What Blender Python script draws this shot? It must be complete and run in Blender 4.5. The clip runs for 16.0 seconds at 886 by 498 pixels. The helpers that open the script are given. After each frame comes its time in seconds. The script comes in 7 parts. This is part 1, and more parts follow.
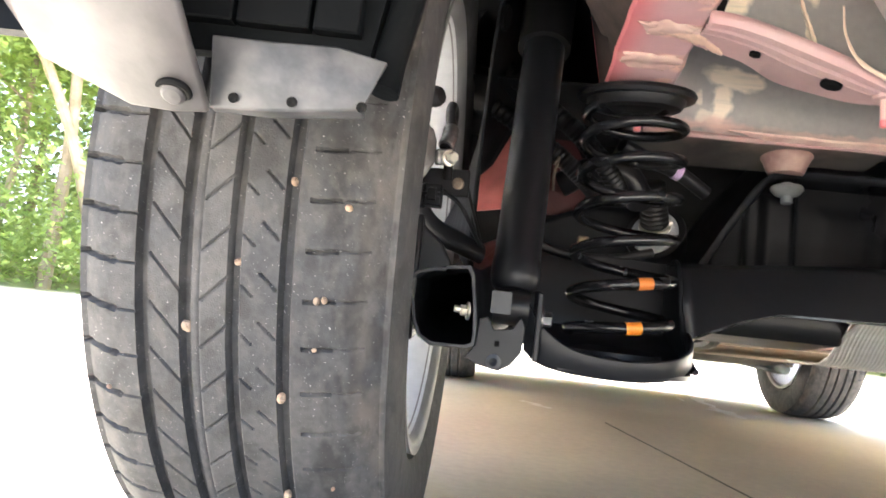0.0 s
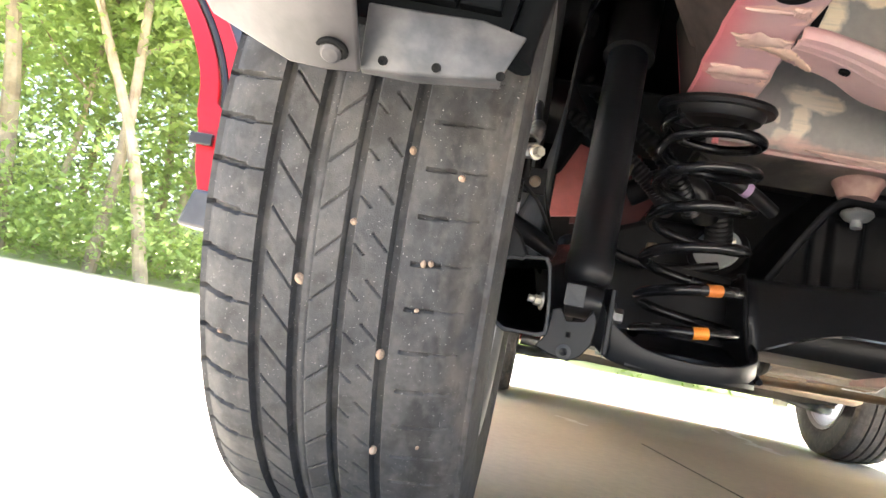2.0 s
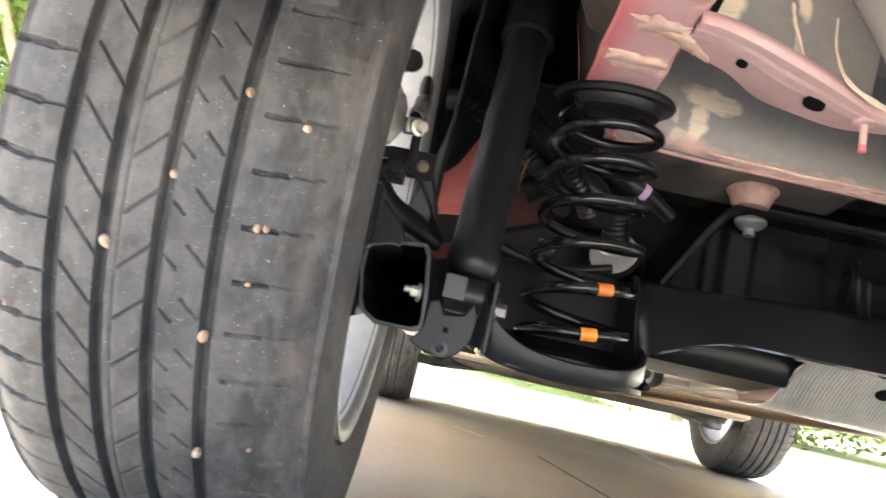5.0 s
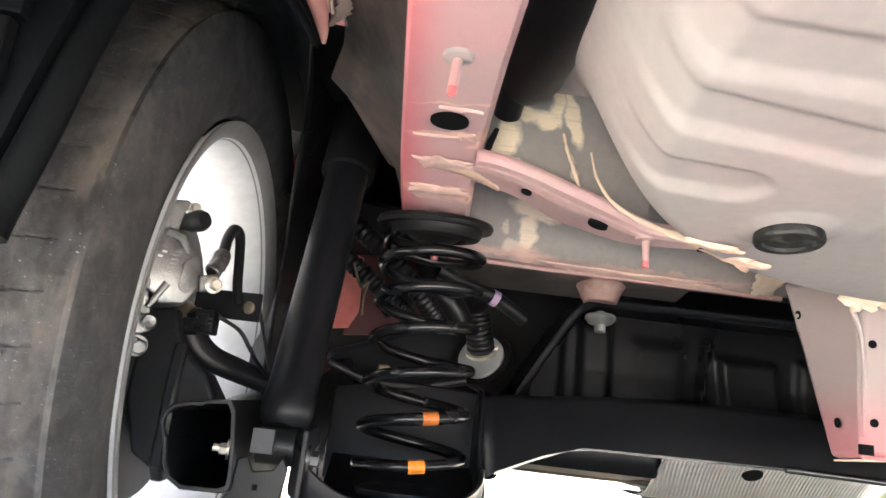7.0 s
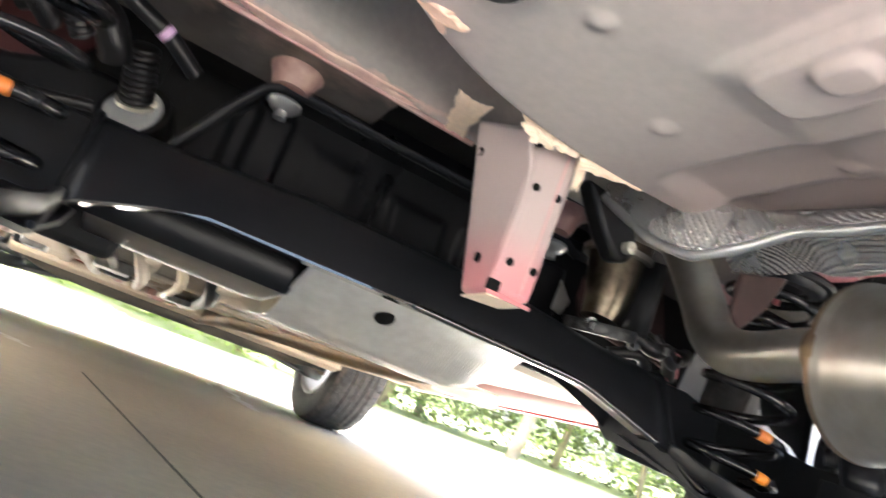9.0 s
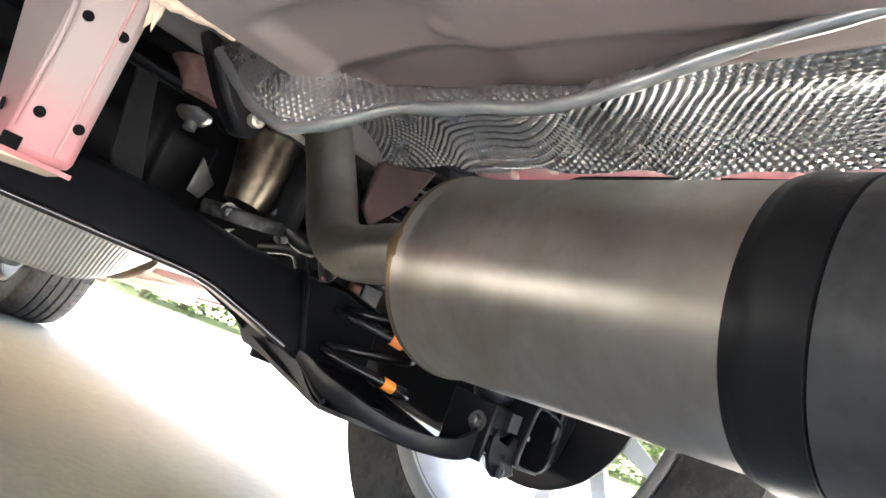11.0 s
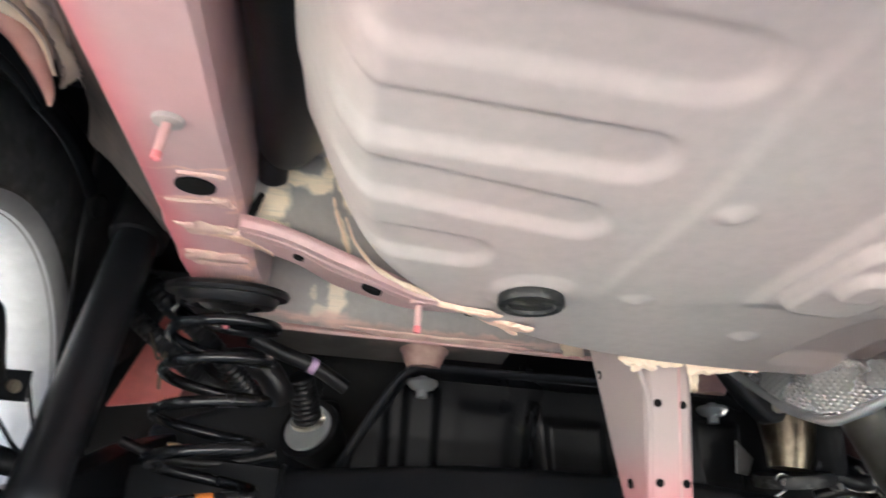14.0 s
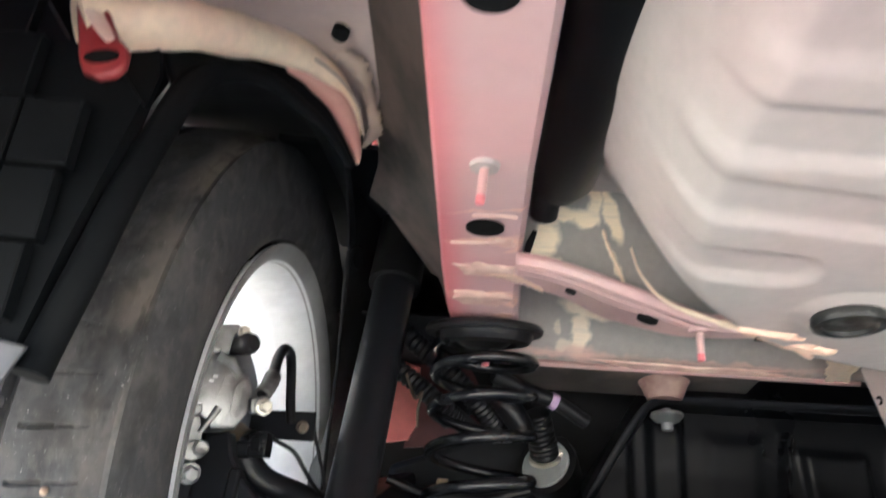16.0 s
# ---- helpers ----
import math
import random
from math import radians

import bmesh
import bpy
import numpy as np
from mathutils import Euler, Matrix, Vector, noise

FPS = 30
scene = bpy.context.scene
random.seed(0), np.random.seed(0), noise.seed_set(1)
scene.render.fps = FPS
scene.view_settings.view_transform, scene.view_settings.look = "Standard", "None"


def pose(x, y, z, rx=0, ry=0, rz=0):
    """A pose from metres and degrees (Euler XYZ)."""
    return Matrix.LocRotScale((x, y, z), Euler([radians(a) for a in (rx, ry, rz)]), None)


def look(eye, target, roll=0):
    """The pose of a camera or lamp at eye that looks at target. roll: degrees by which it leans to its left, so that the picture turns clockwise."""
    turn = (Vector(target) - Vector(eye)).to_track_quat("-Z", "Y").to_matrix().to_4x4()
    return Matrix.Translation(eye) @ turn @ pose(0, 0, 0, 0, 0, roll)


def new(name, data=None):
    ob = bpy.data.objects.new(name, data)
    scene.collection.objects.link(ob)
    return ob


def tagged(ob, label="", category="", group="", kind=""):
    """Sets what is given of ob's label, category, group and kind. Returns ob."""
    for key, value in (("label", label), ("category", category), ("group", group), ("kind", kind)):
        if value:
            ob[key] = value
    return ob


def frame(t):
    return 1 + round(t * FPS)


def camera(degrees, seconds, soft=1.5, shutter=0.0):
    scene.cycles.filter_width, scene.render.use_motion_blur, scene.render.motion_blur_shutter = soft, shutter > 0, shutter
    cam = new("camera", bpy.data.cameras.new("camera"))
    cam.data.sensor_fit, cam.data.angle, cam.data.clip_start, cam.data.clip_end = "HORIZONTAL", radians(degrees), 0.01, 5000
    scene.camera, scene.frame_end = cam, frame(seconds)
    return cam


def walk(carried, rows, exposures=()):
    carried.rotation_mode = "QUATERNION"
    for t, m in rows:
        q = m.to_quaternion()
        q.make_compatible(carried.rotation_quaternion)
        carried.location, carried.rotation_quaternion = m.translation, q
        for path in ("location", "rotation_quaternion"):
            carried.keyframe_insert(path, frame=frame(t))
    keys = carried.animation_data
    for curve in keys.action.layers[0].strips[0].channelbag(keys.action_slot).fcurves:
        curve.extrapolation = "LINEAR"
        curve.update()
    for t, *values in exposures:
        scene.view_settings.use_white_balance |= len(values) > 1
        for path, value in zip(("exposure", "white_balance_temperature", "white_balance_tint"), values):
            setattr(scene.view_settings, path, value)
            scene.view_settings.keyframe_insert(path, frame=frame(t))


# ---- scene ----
cam = camera(62.82, 16.0, shutter=0.5)
PATH = [
    (0, -0.5752, -0.7566, 0.2469, 95.40, -6.29, 4.00),
    (0.5, -0.5840, -0.7606, 0.2486, 96.57, -8.74, 4.64),
    (1, -0.5988, -0.7743, 0.2230, 96.09, -9.86, 5.16),
    (1.5, -0.6124, -0.7885, 0.2124, 95.66, -10.44, 6.50),
    (2, -0.6113, -0.7831, 0.2100, 96.31, -11.12, 6.32),
    (2.5, -0.6085, -0.7851, 0.2056, 97.37, -12.56, 5.58),
    (3, -0.5851, -0.7595, 0.2078, 98.73, -13.85, 4.13),
    (3.2, -0.5970, -0.7549, 0.2107, 98.88, -14.06, 3.99),
    (5.3, -0.5624, -0.6882, 0.2015, 98.90, -12.24, -2.98),
    (5.5, -0.5287, -0.6720, 0.2095, 100.25, -11.69, -4.56),
    (6, -0.4774, -0.6560, 0.2328, 103.18, -8.90, -6.07),
    (6.5, -0.4622, -0.7284, 0.2911, 104.28, -6.19, -3.57),
    (7, -0.4457, -0.7338, 0.2899, 104.40, -6.56, -2.79),
    (7.5, -0.4102, -0.6733, 0.2429, 105.09, -10.29, -7.64),
    (8, -0.3766, -0.6273, 0.2183, 105.95, -15.04, -14.48),
    (8.5, -0.3404, -0.6048, 0.2072, 106.01, -18.32, -21.72),
    (9, -0.3114, -0.6054, 0.1886, 103.51, -20.00, -28.09),
    (9.5, -0.2503, -0.5933, 0.1934, 103.10, -20.71, -35.33),
    (10, -0.1463, -0.5834, 0.2104, 102.48, -20.91, -43.91),
    (10.2, -0.1029, -0.5825, 0.2301, 101.72, -21.15, -46.91),
    (12.3, -0.1220, -0.6564, 0.2753, 104.86, -11.51, -37.14),
    (12.5, -0.1524, -0.6685, 0.2802, 106.04, -9.73, -33.36),
    (13, -0.2145, -0.6797, 0.2981, 107.89, -6.95, -23.10),
    (13.5, -0.2703, -0.7096, 0.3078, 109.03, -5.22, -14.79),
    (14, -0.3104, -0.7321, 0.3110, 109.76, -3.79, -8.53),
    (14.5, -0.3483, -0.7459, 0.3192, 110.21, -2.73, -3.77),
    (15, -0.3808, -0.7559, 0.3280, 111.20, -1.82, -0.25),
    (15.5, -0.4021, -0.7744, 0.3282, 112.57, -2.02, 2.38),
    (16, -0.4285, -0.7343, 0.2956, 111.95, -4.16, 3.20),
]
EXPOSURES = ((0, 3.5, 5750, 12), (0.5, 3.78, 5700, 12), (1.0, 3.9, 5650, 12), (1.5, 3.6, 5750, 12), (2, 3.33, 5850, 12), (3, 3.42, 5850, 12), (5.5, 3.45, 5700, 12), (10, 3.45, 5550, 12), (12.5, 3.3, 5400, 10), (14.5, 3.22, 5400, 10), (16, 3.25, 5400, 10))
walk(cam, [(t, pose(*p)) for t, *p in PATH], EXPOSURES)

# ==== world, sun, exposure
world = bpy.data.worlds.new("sky")
scene.world = world
world.use_nodes = True
wn = world.node_tree
sky = wn.nodes.new("ShaderNodeTexSky")
sky.sky_type, sky.sun_disc = "NISHITA", False
sky.dust_density, sky.ozone_density = 5.0, 0.6          # hazy, pale sky
SUN_AZ, SUN_EL = 2.0, 77.0          # degrees from the car's nose to its right, and above the ground
sky.sun_elevation, sky.sun_rotation = radians(SUN_EL), radians(SUN_AZ)
wn.nodes["Background"].inputs["Strength"].default_value = 0.12
wn.links.new(sky.outputs[0], wn.nodes["Background"].inputs[0])
sun_data = bpy.data.lights.new("sun", "SUN")
sun_data.energy, sun_data.angle, sun_data.color = 4.0, radians(0.53), (1.0, 0.965, 0.91)
sun = new("sun", sun_data)
_el, _az = radians(SUN_EL), radians(SUN_AZ)
sun.matrix_world = look((6 * math.sin(_az), 6 * math.cos(_az), 9), Vector((6 * math.sin(_az), 6 * math.cos(_az), 9)) - Vector((math.cos(_el) * math.sin(_az), math.cos(_el) * math.cos(_az), math.sin(_el))))


# ==== materials
def material(name, base, rough=0.5, metal=0.0, second=None, scale=8.0, grain=60.0, amount=0.5, bump=0.15, bump_scale=80.0,
             coat=0.0, cover=(0.40, 0.66), rough_var=0.12, distance=0.002, random=0.0, speck_by=0.06, dust=0.0, tint=None, spec=0.5):
    """Base colour broken at two scales towards a second colour, with grain in the relief and the gloss."""
    m = bpy.data.materials.new(name)
    m.use_nodes = True
    t = m.node_tree
    n, l = t.nodes, t.links
    b = n["Principled BSDF"]
    b.inputs["Metallic"].default_value = metal
    b.inputs["Coat Weight"].default_value = coat
    b.inputs["Specular IOR Level"].default_value = spec
    co = n.new("ShaderNodeTexCoord")
    big, fine, rel = (n.new("ShaderNodeTexNoise") for _ in range(3))
    big.inputs["Scale"].default_value, big.inputs["Detail"].default_value = scale, 5
    fine.inputs["Scale"].default_value, fine.inputs["Detail"].default_value = grain, 3
    rel.inputs["Scale"].default_value, rel.inputs["Detail"].default_value = bump_scale, 4
    for x in (big, fine, rel):
        l.new(co.outputs["Object"], x.inputs["Vector"])
    ramp = n.new("ShaderNodeMapRange")
    ramp.inputs["From Min"].default_value, ramp.inputs["From Max"].default_value = cover
    ramp.inputs["To Max"].default_value = amount
    l.new(big.outputs[0], ramp.inputs["Value"])
    mix = n.new("ShaderNodeMix")
    mix.data_type = "RGBA"
    mix.inputs["A"].default_value = (*base, 1)
    mix.inputs["B"].default_value = (*(second or [c * 0.6 for c in base]), 1)
    l.new(ramp.outputs[0], mix.inputs["Factor"])
    speck = n.new("ShaderNodeMapRange")
    speck.inputs["From Min"].default_value, speck.inputs["From Max"].default_value = 0.3, 0.7
    speck.inputs["To Min"].default_value, speck.inputs["To Max"].default_value = 1 - speck_by, 1 + speck_by
    l.new(fine.outputs[0], speck.inputs["Value"])
    mul = n.new("ShaderNodeMix")
    mul.data_type, mul.blend_type = "RGBA", "MULTIPLY"
    mul.inputs["Factor"].default_value = 1.0
    l.new(mix.outputs["Result"], mul.inputs["A"])
    l.new(speck.outputs[0], mul.inputs["B"])
    out = mul.outputs["Result"]
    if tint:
        # colour ramp along one axis, for overspray and the well's painted shade: (axis, from, to, colour, strength)
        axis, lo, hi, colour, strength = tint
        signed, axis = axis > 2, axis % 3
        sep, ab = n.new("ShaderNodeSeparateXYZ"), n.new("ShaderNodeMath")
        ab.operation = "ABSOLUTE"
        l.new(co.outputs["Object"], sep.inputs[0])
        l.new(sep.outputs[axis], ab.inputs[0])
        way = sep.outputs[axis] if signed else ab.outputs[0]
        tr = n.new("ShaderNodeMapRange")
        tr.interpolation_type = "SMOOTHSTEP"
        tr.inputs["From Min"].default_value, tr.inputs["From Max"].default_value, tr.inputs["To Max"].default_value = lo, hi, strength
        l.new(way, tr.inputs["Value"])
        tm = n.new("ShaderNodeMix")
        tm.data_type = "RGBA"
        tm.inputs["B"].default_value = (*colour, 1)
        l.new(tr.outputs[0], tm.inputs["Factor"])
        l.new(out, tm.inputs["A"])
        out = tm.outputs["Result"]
    if dust:
        dn, dr, dm = n.new("ShaderNodeTexNoise"), n.new("ShaderNodeMapRange"), n.new("ShaderNodeMix")
        dn.inputs["Scale"].default_value, dn.inputs["Detail"].default_value = 800, 1
        l.new(co.outputs["Object"], dn.inputs["Vector"])
        dr.inputs["From Min"].default_value, dr.inputs["From Max"].default_value, dr.inputs["To Max"].default_value = 0.732, 0.772, dust
        l.new(dn.outputs[0], dr.inputs["Value"])
        dm.data_type = "RGBA"
        dm.inputs["B"].default_value = (0.46, 0.445, 0.425, 1)
        l.new(dr.outputs[0], dm.inputs["Factor"])
        l.new(out, dm.inputs["A"])
        out = dm.outputs["Result"]
    if random:
        info = n.new("ShaderNodeObjectInfo")
        hs = n.new("ShaderNodeHueSaturation")
        mr = n.new("ShaderNodeMapRange")
        mr.inputs["To Min"].default_value, mr.inputs["To Max"].default_value = 1 - random, 1 + random
        l.new(info.outputs["Random"], mr.inputs["Value"])
        l.new(mr.outputs[0], hs.inputs["Value"])
        l.new(out, hs.inputs["Color"])
        out = hs.outputs[0]
    l.new(out, b.inputs["Base Color"])
    rr = n.new("ShaderNodeMapRange")
    rr.inputs["To Min"].default_value, rr.inputs["To Max"].default_value = max(0.03, rough - rough_var), min(1, rough + rough_var)
    l.new(big.outputs[0], rr.inputs["Value"])
    l.new(rr.outputs[0], b.inputs["Roughness"])
    if bump:
        bp = n.new("ShaderNodeBump")
        bp.inputs["Strength"].default_value, bp.inputs["Distance"].default_value = bump, distance
        l.new(rel.outputs[0], bp.inputs["Height"])
        l.new(bp.outputs[0], b.inputs["Normal"])
    return m


RUBBER = material("tyre_rubber", (0.050, 0.0508, 0.0525), 0.70, spec=0.28, cover=(0.47, 0.62), second=(0.096, 0.092, 0.087), scale=16, grain=220, amount=0.6, dust=0.8, speck_by=0.12, bump=0.5, bump_scale=900, distance=0.0006)


def stain(m, bands):
    """Stains on a tyre: each band runs over a stretch across the tread, broken up by noise."""
    n, l = m.node_tree.nodes, m.node_tree.links
    b = n["Principled BSDF"]
    out = b.inputs["Base Color"].links[0].from_socket
    co, sep = n.new("ShaderNodeTexCoord"), n.new("ShaderNodeSeparateXYZ")
    l.new(co.outputs["Object"], sep.inputs[0])
    for lo, hi, top, end, scale, stretch, thick, colour, strength in bands:
        mp, no, dab, up, down, one, two, mix = (n.new("ShaderNode" + k) for k in ("Mapping", "TexNoise", "MapRange", "MapRange", "MapRange", "Math", "Math", "Mix"))
        mp.inputs["Scale"].default_value = (stretch, 1, 1)
        mp.inputs["Location"].default_value = (lo * 40, 0.3, 0.7)
        no.inputs["Scale"].default_value, no.inputs["Detail"].default_value = scale, 5
        l.new(co.outputs["Object"], mp.inputs[0])
        l.new(mp.outputs[0], no.inputs["Vector"])
        dab.inputs["From Min"].default_value, dab.inputs["From Max"].default_value = thick
        l.new(no.outputs[0], dab.inputs["Value"])
        up.inputs["From Min"].default_value, up.inputs["From Max"].default_value = lo, hi
        down.inputs["From Min"].default_value, down.inputs["From Max"].default_value = end, top
        for q in (up, down):
            l.new(sep.outputs["X"], q.inputs["Value"])
        one.operation = two.operation = "MULTIPLY"
        l.new(up.outputs[0], one.inputs[0])
        l.new(down.outputs[0], one.inputs[1])
        l.new(one.outputs[0], two.inputs[0])
        dab.inputs["To Max"].default_value = strength
        l.new(dab.outputs[0], two.inputs[1])
        mix.data_type = "RGBA"
        mix.inputs["B"].default_value = (*colour, 1)
        l.new(two.outputs[0], mix.inputs["Factor"])
        l.new(out, mix.inputs["A"])
        out = mix.outputs["Result"]
    l.new(out, b.inputs["Base Color"])


stain(RUBBER, ((0.050, 0.062, 0.080, 0.092, 22, 2.5, (0.46, 0.60), (0.018, 0.017, 0.016), 0.6),
               (0.074, 0.088, 0.0955, 0.1005, 18, 2.0, (0.38, 0.62), (0.150, 0.128, 0.104), 0.75),
               (-0.2, -0.15, 0.15, 0.2, 70, 1.6, (0.50, 0.66), (0.105, 0.098, 0.090), 0.42),
               (-0.2, -0.15, 0.15, 0.2, 38, 1.2, (0.52, 0.64), (0.022, 0.021, 0.020), 0.5),
               (0.080, 0.095, 0.098, 0.103, 45, 3.0, (0.52, 0.64), (0.020, 0.018, 0.017), 0.6)))
BLACK = material("black_chassis_paint", (0.0088, 0.0096, 0.0115), 0.34, second=(0.013, 0.0135, 0.0150), spec=0.28, scale=14, amount=0.6, bump=0.12, bump_scale=150, distance=0.001)
PLASTIC = material("black_plastic", (0.0055, 0.006, 0.007), 0.32, second=(0.0085, 0.009, 0.010), spec=0.20, scale=10, amount=0.5, bump=0.2, bump_scale=400, distance=0.0006)
LINER = material("dusty_black_liner_and_shade", (0.0115, 0.0125, 0.0140), 0.5, spec=0.13, second=(0.019, 0.0185, 0.018), scale=9, amount=0.6, bump=0.3, bump_scale=250, distance=0.001)
LINERPLASTIC = material("black_liner_plastic", (0.0048, 0.0056, 0.0064), 0.5, second=(0.0085, 0.009, 0.0095), spec=0.07, scale=9, amount=0.6, bump=0.25, bump_scale=260, distance=0.0008)
WORNEDGE = material("worn_black_edge", (0.035, 0.037, 0.040), 0.38, second=(0.015, 0.016, 0.017), scale=60, amount=0.8, spec=0.4)
HOSE = material("black_hose_rubber", (0.0085, 0.0085, 0.0095), 0.4, second=(0.018, 0.0175, 0.017), spec=0.38, scale=30, amount=0.5)
# the tint puts the shade towards the silencer into the well's colour
PRIMER = material("grey_primer_with_red_overspray_and_shade", (0.435, 0.408, 0.388), 0.50, spec=0.28, tint=(3, -0.04, 0.18, (0.245, 0.195, 0.185), 0.92), second=(0.49, 0.375, 0.368), scale=3.2, grain=90, amount=0.8, bump=0.03, bump_scale=60, cover=(0.42, 0.66), distance=0.001, speck_by=0.045, rough_var=0.06)
DARKPRIMER = material("dark_grey_primer", (0.28, 0.265, 0.245), 0.4, second=(0.34, 0.28, 0.26), scale=7, grain=110, amount=0.6, bump=0.1, bump_scale=150)
PINK = material("pink_overspray_paint", (0.60, 0.33, 0.33), 0.38, second=(0.58, 0.43, 0.41), scale=6, grain=120, amount=0.8, bump=0.05, bump_scale=90, cover=(0.38, 0.66), distance=0.001, speck_by=0.025)
RAILPAINT = material("pink_rail_overspray", (0.62, 0.38, 0.385), 0.36, second=(0.62, 0.46, 0.45), scale=7, amount=0.8, bump=0.05, bump_scale=90, distance=0.001, speck_by=0.025, tint=(0, 0.445, 0.490, (0.70, 0.13, 0.16), 0.8))
BRACKETPAINT = material("pale_bracket_overspray", (0.62, 0.24, 0.26), 0.34, second=(0.60, 0.33, 0.33), scale=12, amount=0.7, bump=0.05, speck_by=0.025, tint=(2, 0.315, 0.40, (0.46, 0.40, 0.385), 0.95))
REDTINT = material("red_edge_overspray", (0.64, 0.17, 0.19), 0.36, second=(0.64, 0.29, 0.29), scale=18, amount=0.7, bump=0.1)
PINKSEAL = material("pink_seam_sealer", (0.68, 0.44, 0.39), 0.45, second=(0.78, 0.62, 0.50), scale=30, amount=0.8, bump=0.3, bump_scale=80, distance=0.003)
SEALER = material("cream_seam_sealer", (0.88, 0.73, 0.56), 0.5, second=(0.82, 0.60, 0.47), scale=16, grain=140, amount=0.6, bump=0.3, bump_scale=60, distance=0.003)
RED = material("red_car_paint", (0.27, 0.005, 0.008), 0.35, second=(0.22, 0.004, 0.006), scale=3, amount=0.3, bump=0.0, coat=0.1, spec=0.3)
WHITEMETAL = material("silver_painted_alloy", (0.82, 0.825, 0.84), 0.32, metal=0.0, second=(0.66, 0.66, 0.66), scale=5, amount=0.3, bump=0.05)
CAST = material("cast_aluminium", (0.27, 0.27, 0.265), 0.36, metal=0.9, second=(0.13, 0.125, 0.12), cover=(0.46, 0.62), scale=55, amount=0.6, bump=0.4, bump_scale=500, distance=0.0008)
STEEL = material("brushed_stainless_steel", (0.49, 0.49, 0.455), 0.36, metal=1.0, second=(0.42, 0.37, 0.31), scale=5, cover=(0.3, 0.8), grain=30, amount=0.5, bump=0.06, bump_scale=60, rough_var=0.08)
DULLSTEEL = material("heat_stained_steel", (0.22, 0.185, 0.145), 0.52, metal=1.0, second=(0.30, 0.20, 0.11), scale=20, amount=0.7, bump=0.15)
PIPESTEEL = material("stained_pipe_steel", (0.20, 0.175, 0.13), 0.34, metal=1.0, second=(0.07, 0.055, 0.042), scale=26, amount=0.9, cover=(0.42, 0.62), bump=0.2)
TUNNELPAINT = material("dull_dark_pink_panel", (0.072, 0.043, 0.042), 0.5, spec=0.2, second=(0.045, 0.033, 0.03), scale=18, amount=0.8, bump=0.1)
stain(STEEL, ((-1.0, -0.9, 0.9, 1.0, 26, 0.5, (0.40, 0.75), (0.27, 0.215, 0.16), 0.5), (-1.0, -0.9, 0.9, 1.0, 90, 0.15, (0.50, 0.72), (0.40, 0.36, 0.31), 0.5)))
ZINC = material("zinc_plated_bolt", (0.72, 0.69, 0.60), 0.33, metal=0.6, second=(0.45, 0.40, 0.30), scale=60, amount=0.6)
ALUMINIUM = material("aluminium_sheet", (0.70, 0.71, 0.72), 0.33, metal=0.9, second=(0.50, 0.50, 0.50), scale=12, amount=0.4, bump=0.15, bump_scale=120)
ORANGE = material("orange_paint_mark", (0.85, 0.28, 0.02), 0.5, second=(0.7, 0.2, 0.02), scale=80, amount=0.5)
DARKORANGE = material("dark_orange_paint_mark", (0.62, 0.19, 0.03), 0.5, second=(0.42, 0.13, 0.03), scale=90, amount=0.7)
LILAC = material("lilac_paint_mark", (0.55, 0.38, 0.60), 0.5)
WHITE = material("pale_grey_plastic", (0.34, 0.35, 0.36), 0.45, second=(0.45, 0.45, 0.44), scale=40, amount=0.4)
PLUG = material("dark_rubber_plug", (0.013, 0.014, 0.014), 0.45, second=(0.13, 0.128, 0.12), scale=75, amount=0.7, cover=(0.54, 0.66), bump=0.4, bump_scale=160)
GREYPLASTIC = material("worn_grey_bumper_plastic", (0.022, 0.025, 0.029), 0.42, second=(0.048, 0.050, 0.053), scale=13, grain=100, amount=0.8, bump=0.15, bump_scale=200)
PALEPLASTIC = material("pale_dusty_bumper_underside", (0.086, 0.079, 0.079), 0.42, second=(0.050, 0.047, 0.047), scale=26, amount=0.8, speck_by=0.15, bump=0.15, bump_scale=120)
PEBBLE = material("pale_gravel", (0.36, 0.27, 0.19), 0.8, second=(0.28, 0.17, 0.11), scale=60, amount=0.8, bump=0.8, bump_scale=400, random=0.35)
CONCRETE = material("worn_concrete", (0.60, 0.53, 0.405), 0.8, second=(0.46, 0.39, 0.285), scale=1.1, grain=45, amount=0.7, bump=0.4, bump_scale=60, distance=0.004)
JOINT = material("dark_hole", (0.008, 0.008, 0.008), 0.8, spec=0.1)
GROUNDJOINT = material("dark_joint_filler", (0.15, 0.135, 0.105), 0.9)
GRASS = material("verge_grass", (0.40, 0.40, 0.20), 0.85, second=(0.42, 0.40, 0.22), scale=3, grain=30, amount=0.7, bump=0.8, bump_scale=20, distance=0.05)
LEAF = material("tree_leaf", (0.21, 0.30, 0.085), 0.5, second=(0.30, 0.35, 0.13), scale=1.3, amount=0.8, bump=0, random=0.25)
_t = LEAF.node_tree
_tr, _mx = _t.nodes.new("ShaderNodeBsdfTranslucent"), _t.nodes.new("ShaderNodeMixShader")
_tr.inputs["Color"].default_value = (0.62, 0.70, 0.26, 1)
_mx.inputs[0].default_value = 0.5
_t.links.new(_t.nodes["Principled BSDF"].outputs[0], _mx.inputs[1])
_t.links.new(_tr.outputs[0], _mx.inputs[2])
_t.links.new(_mx.outputs[0], _t.nodes["Material Output"].inputs["Surface"])
DEEPLEAF = material("shaded_undergrowth_leaf", (0.20, 0.25, 0.10), 0.6, second=(0.29, 0.32, 0.15), scale=1.2, amount=0.8, bump=0, random=0.3)
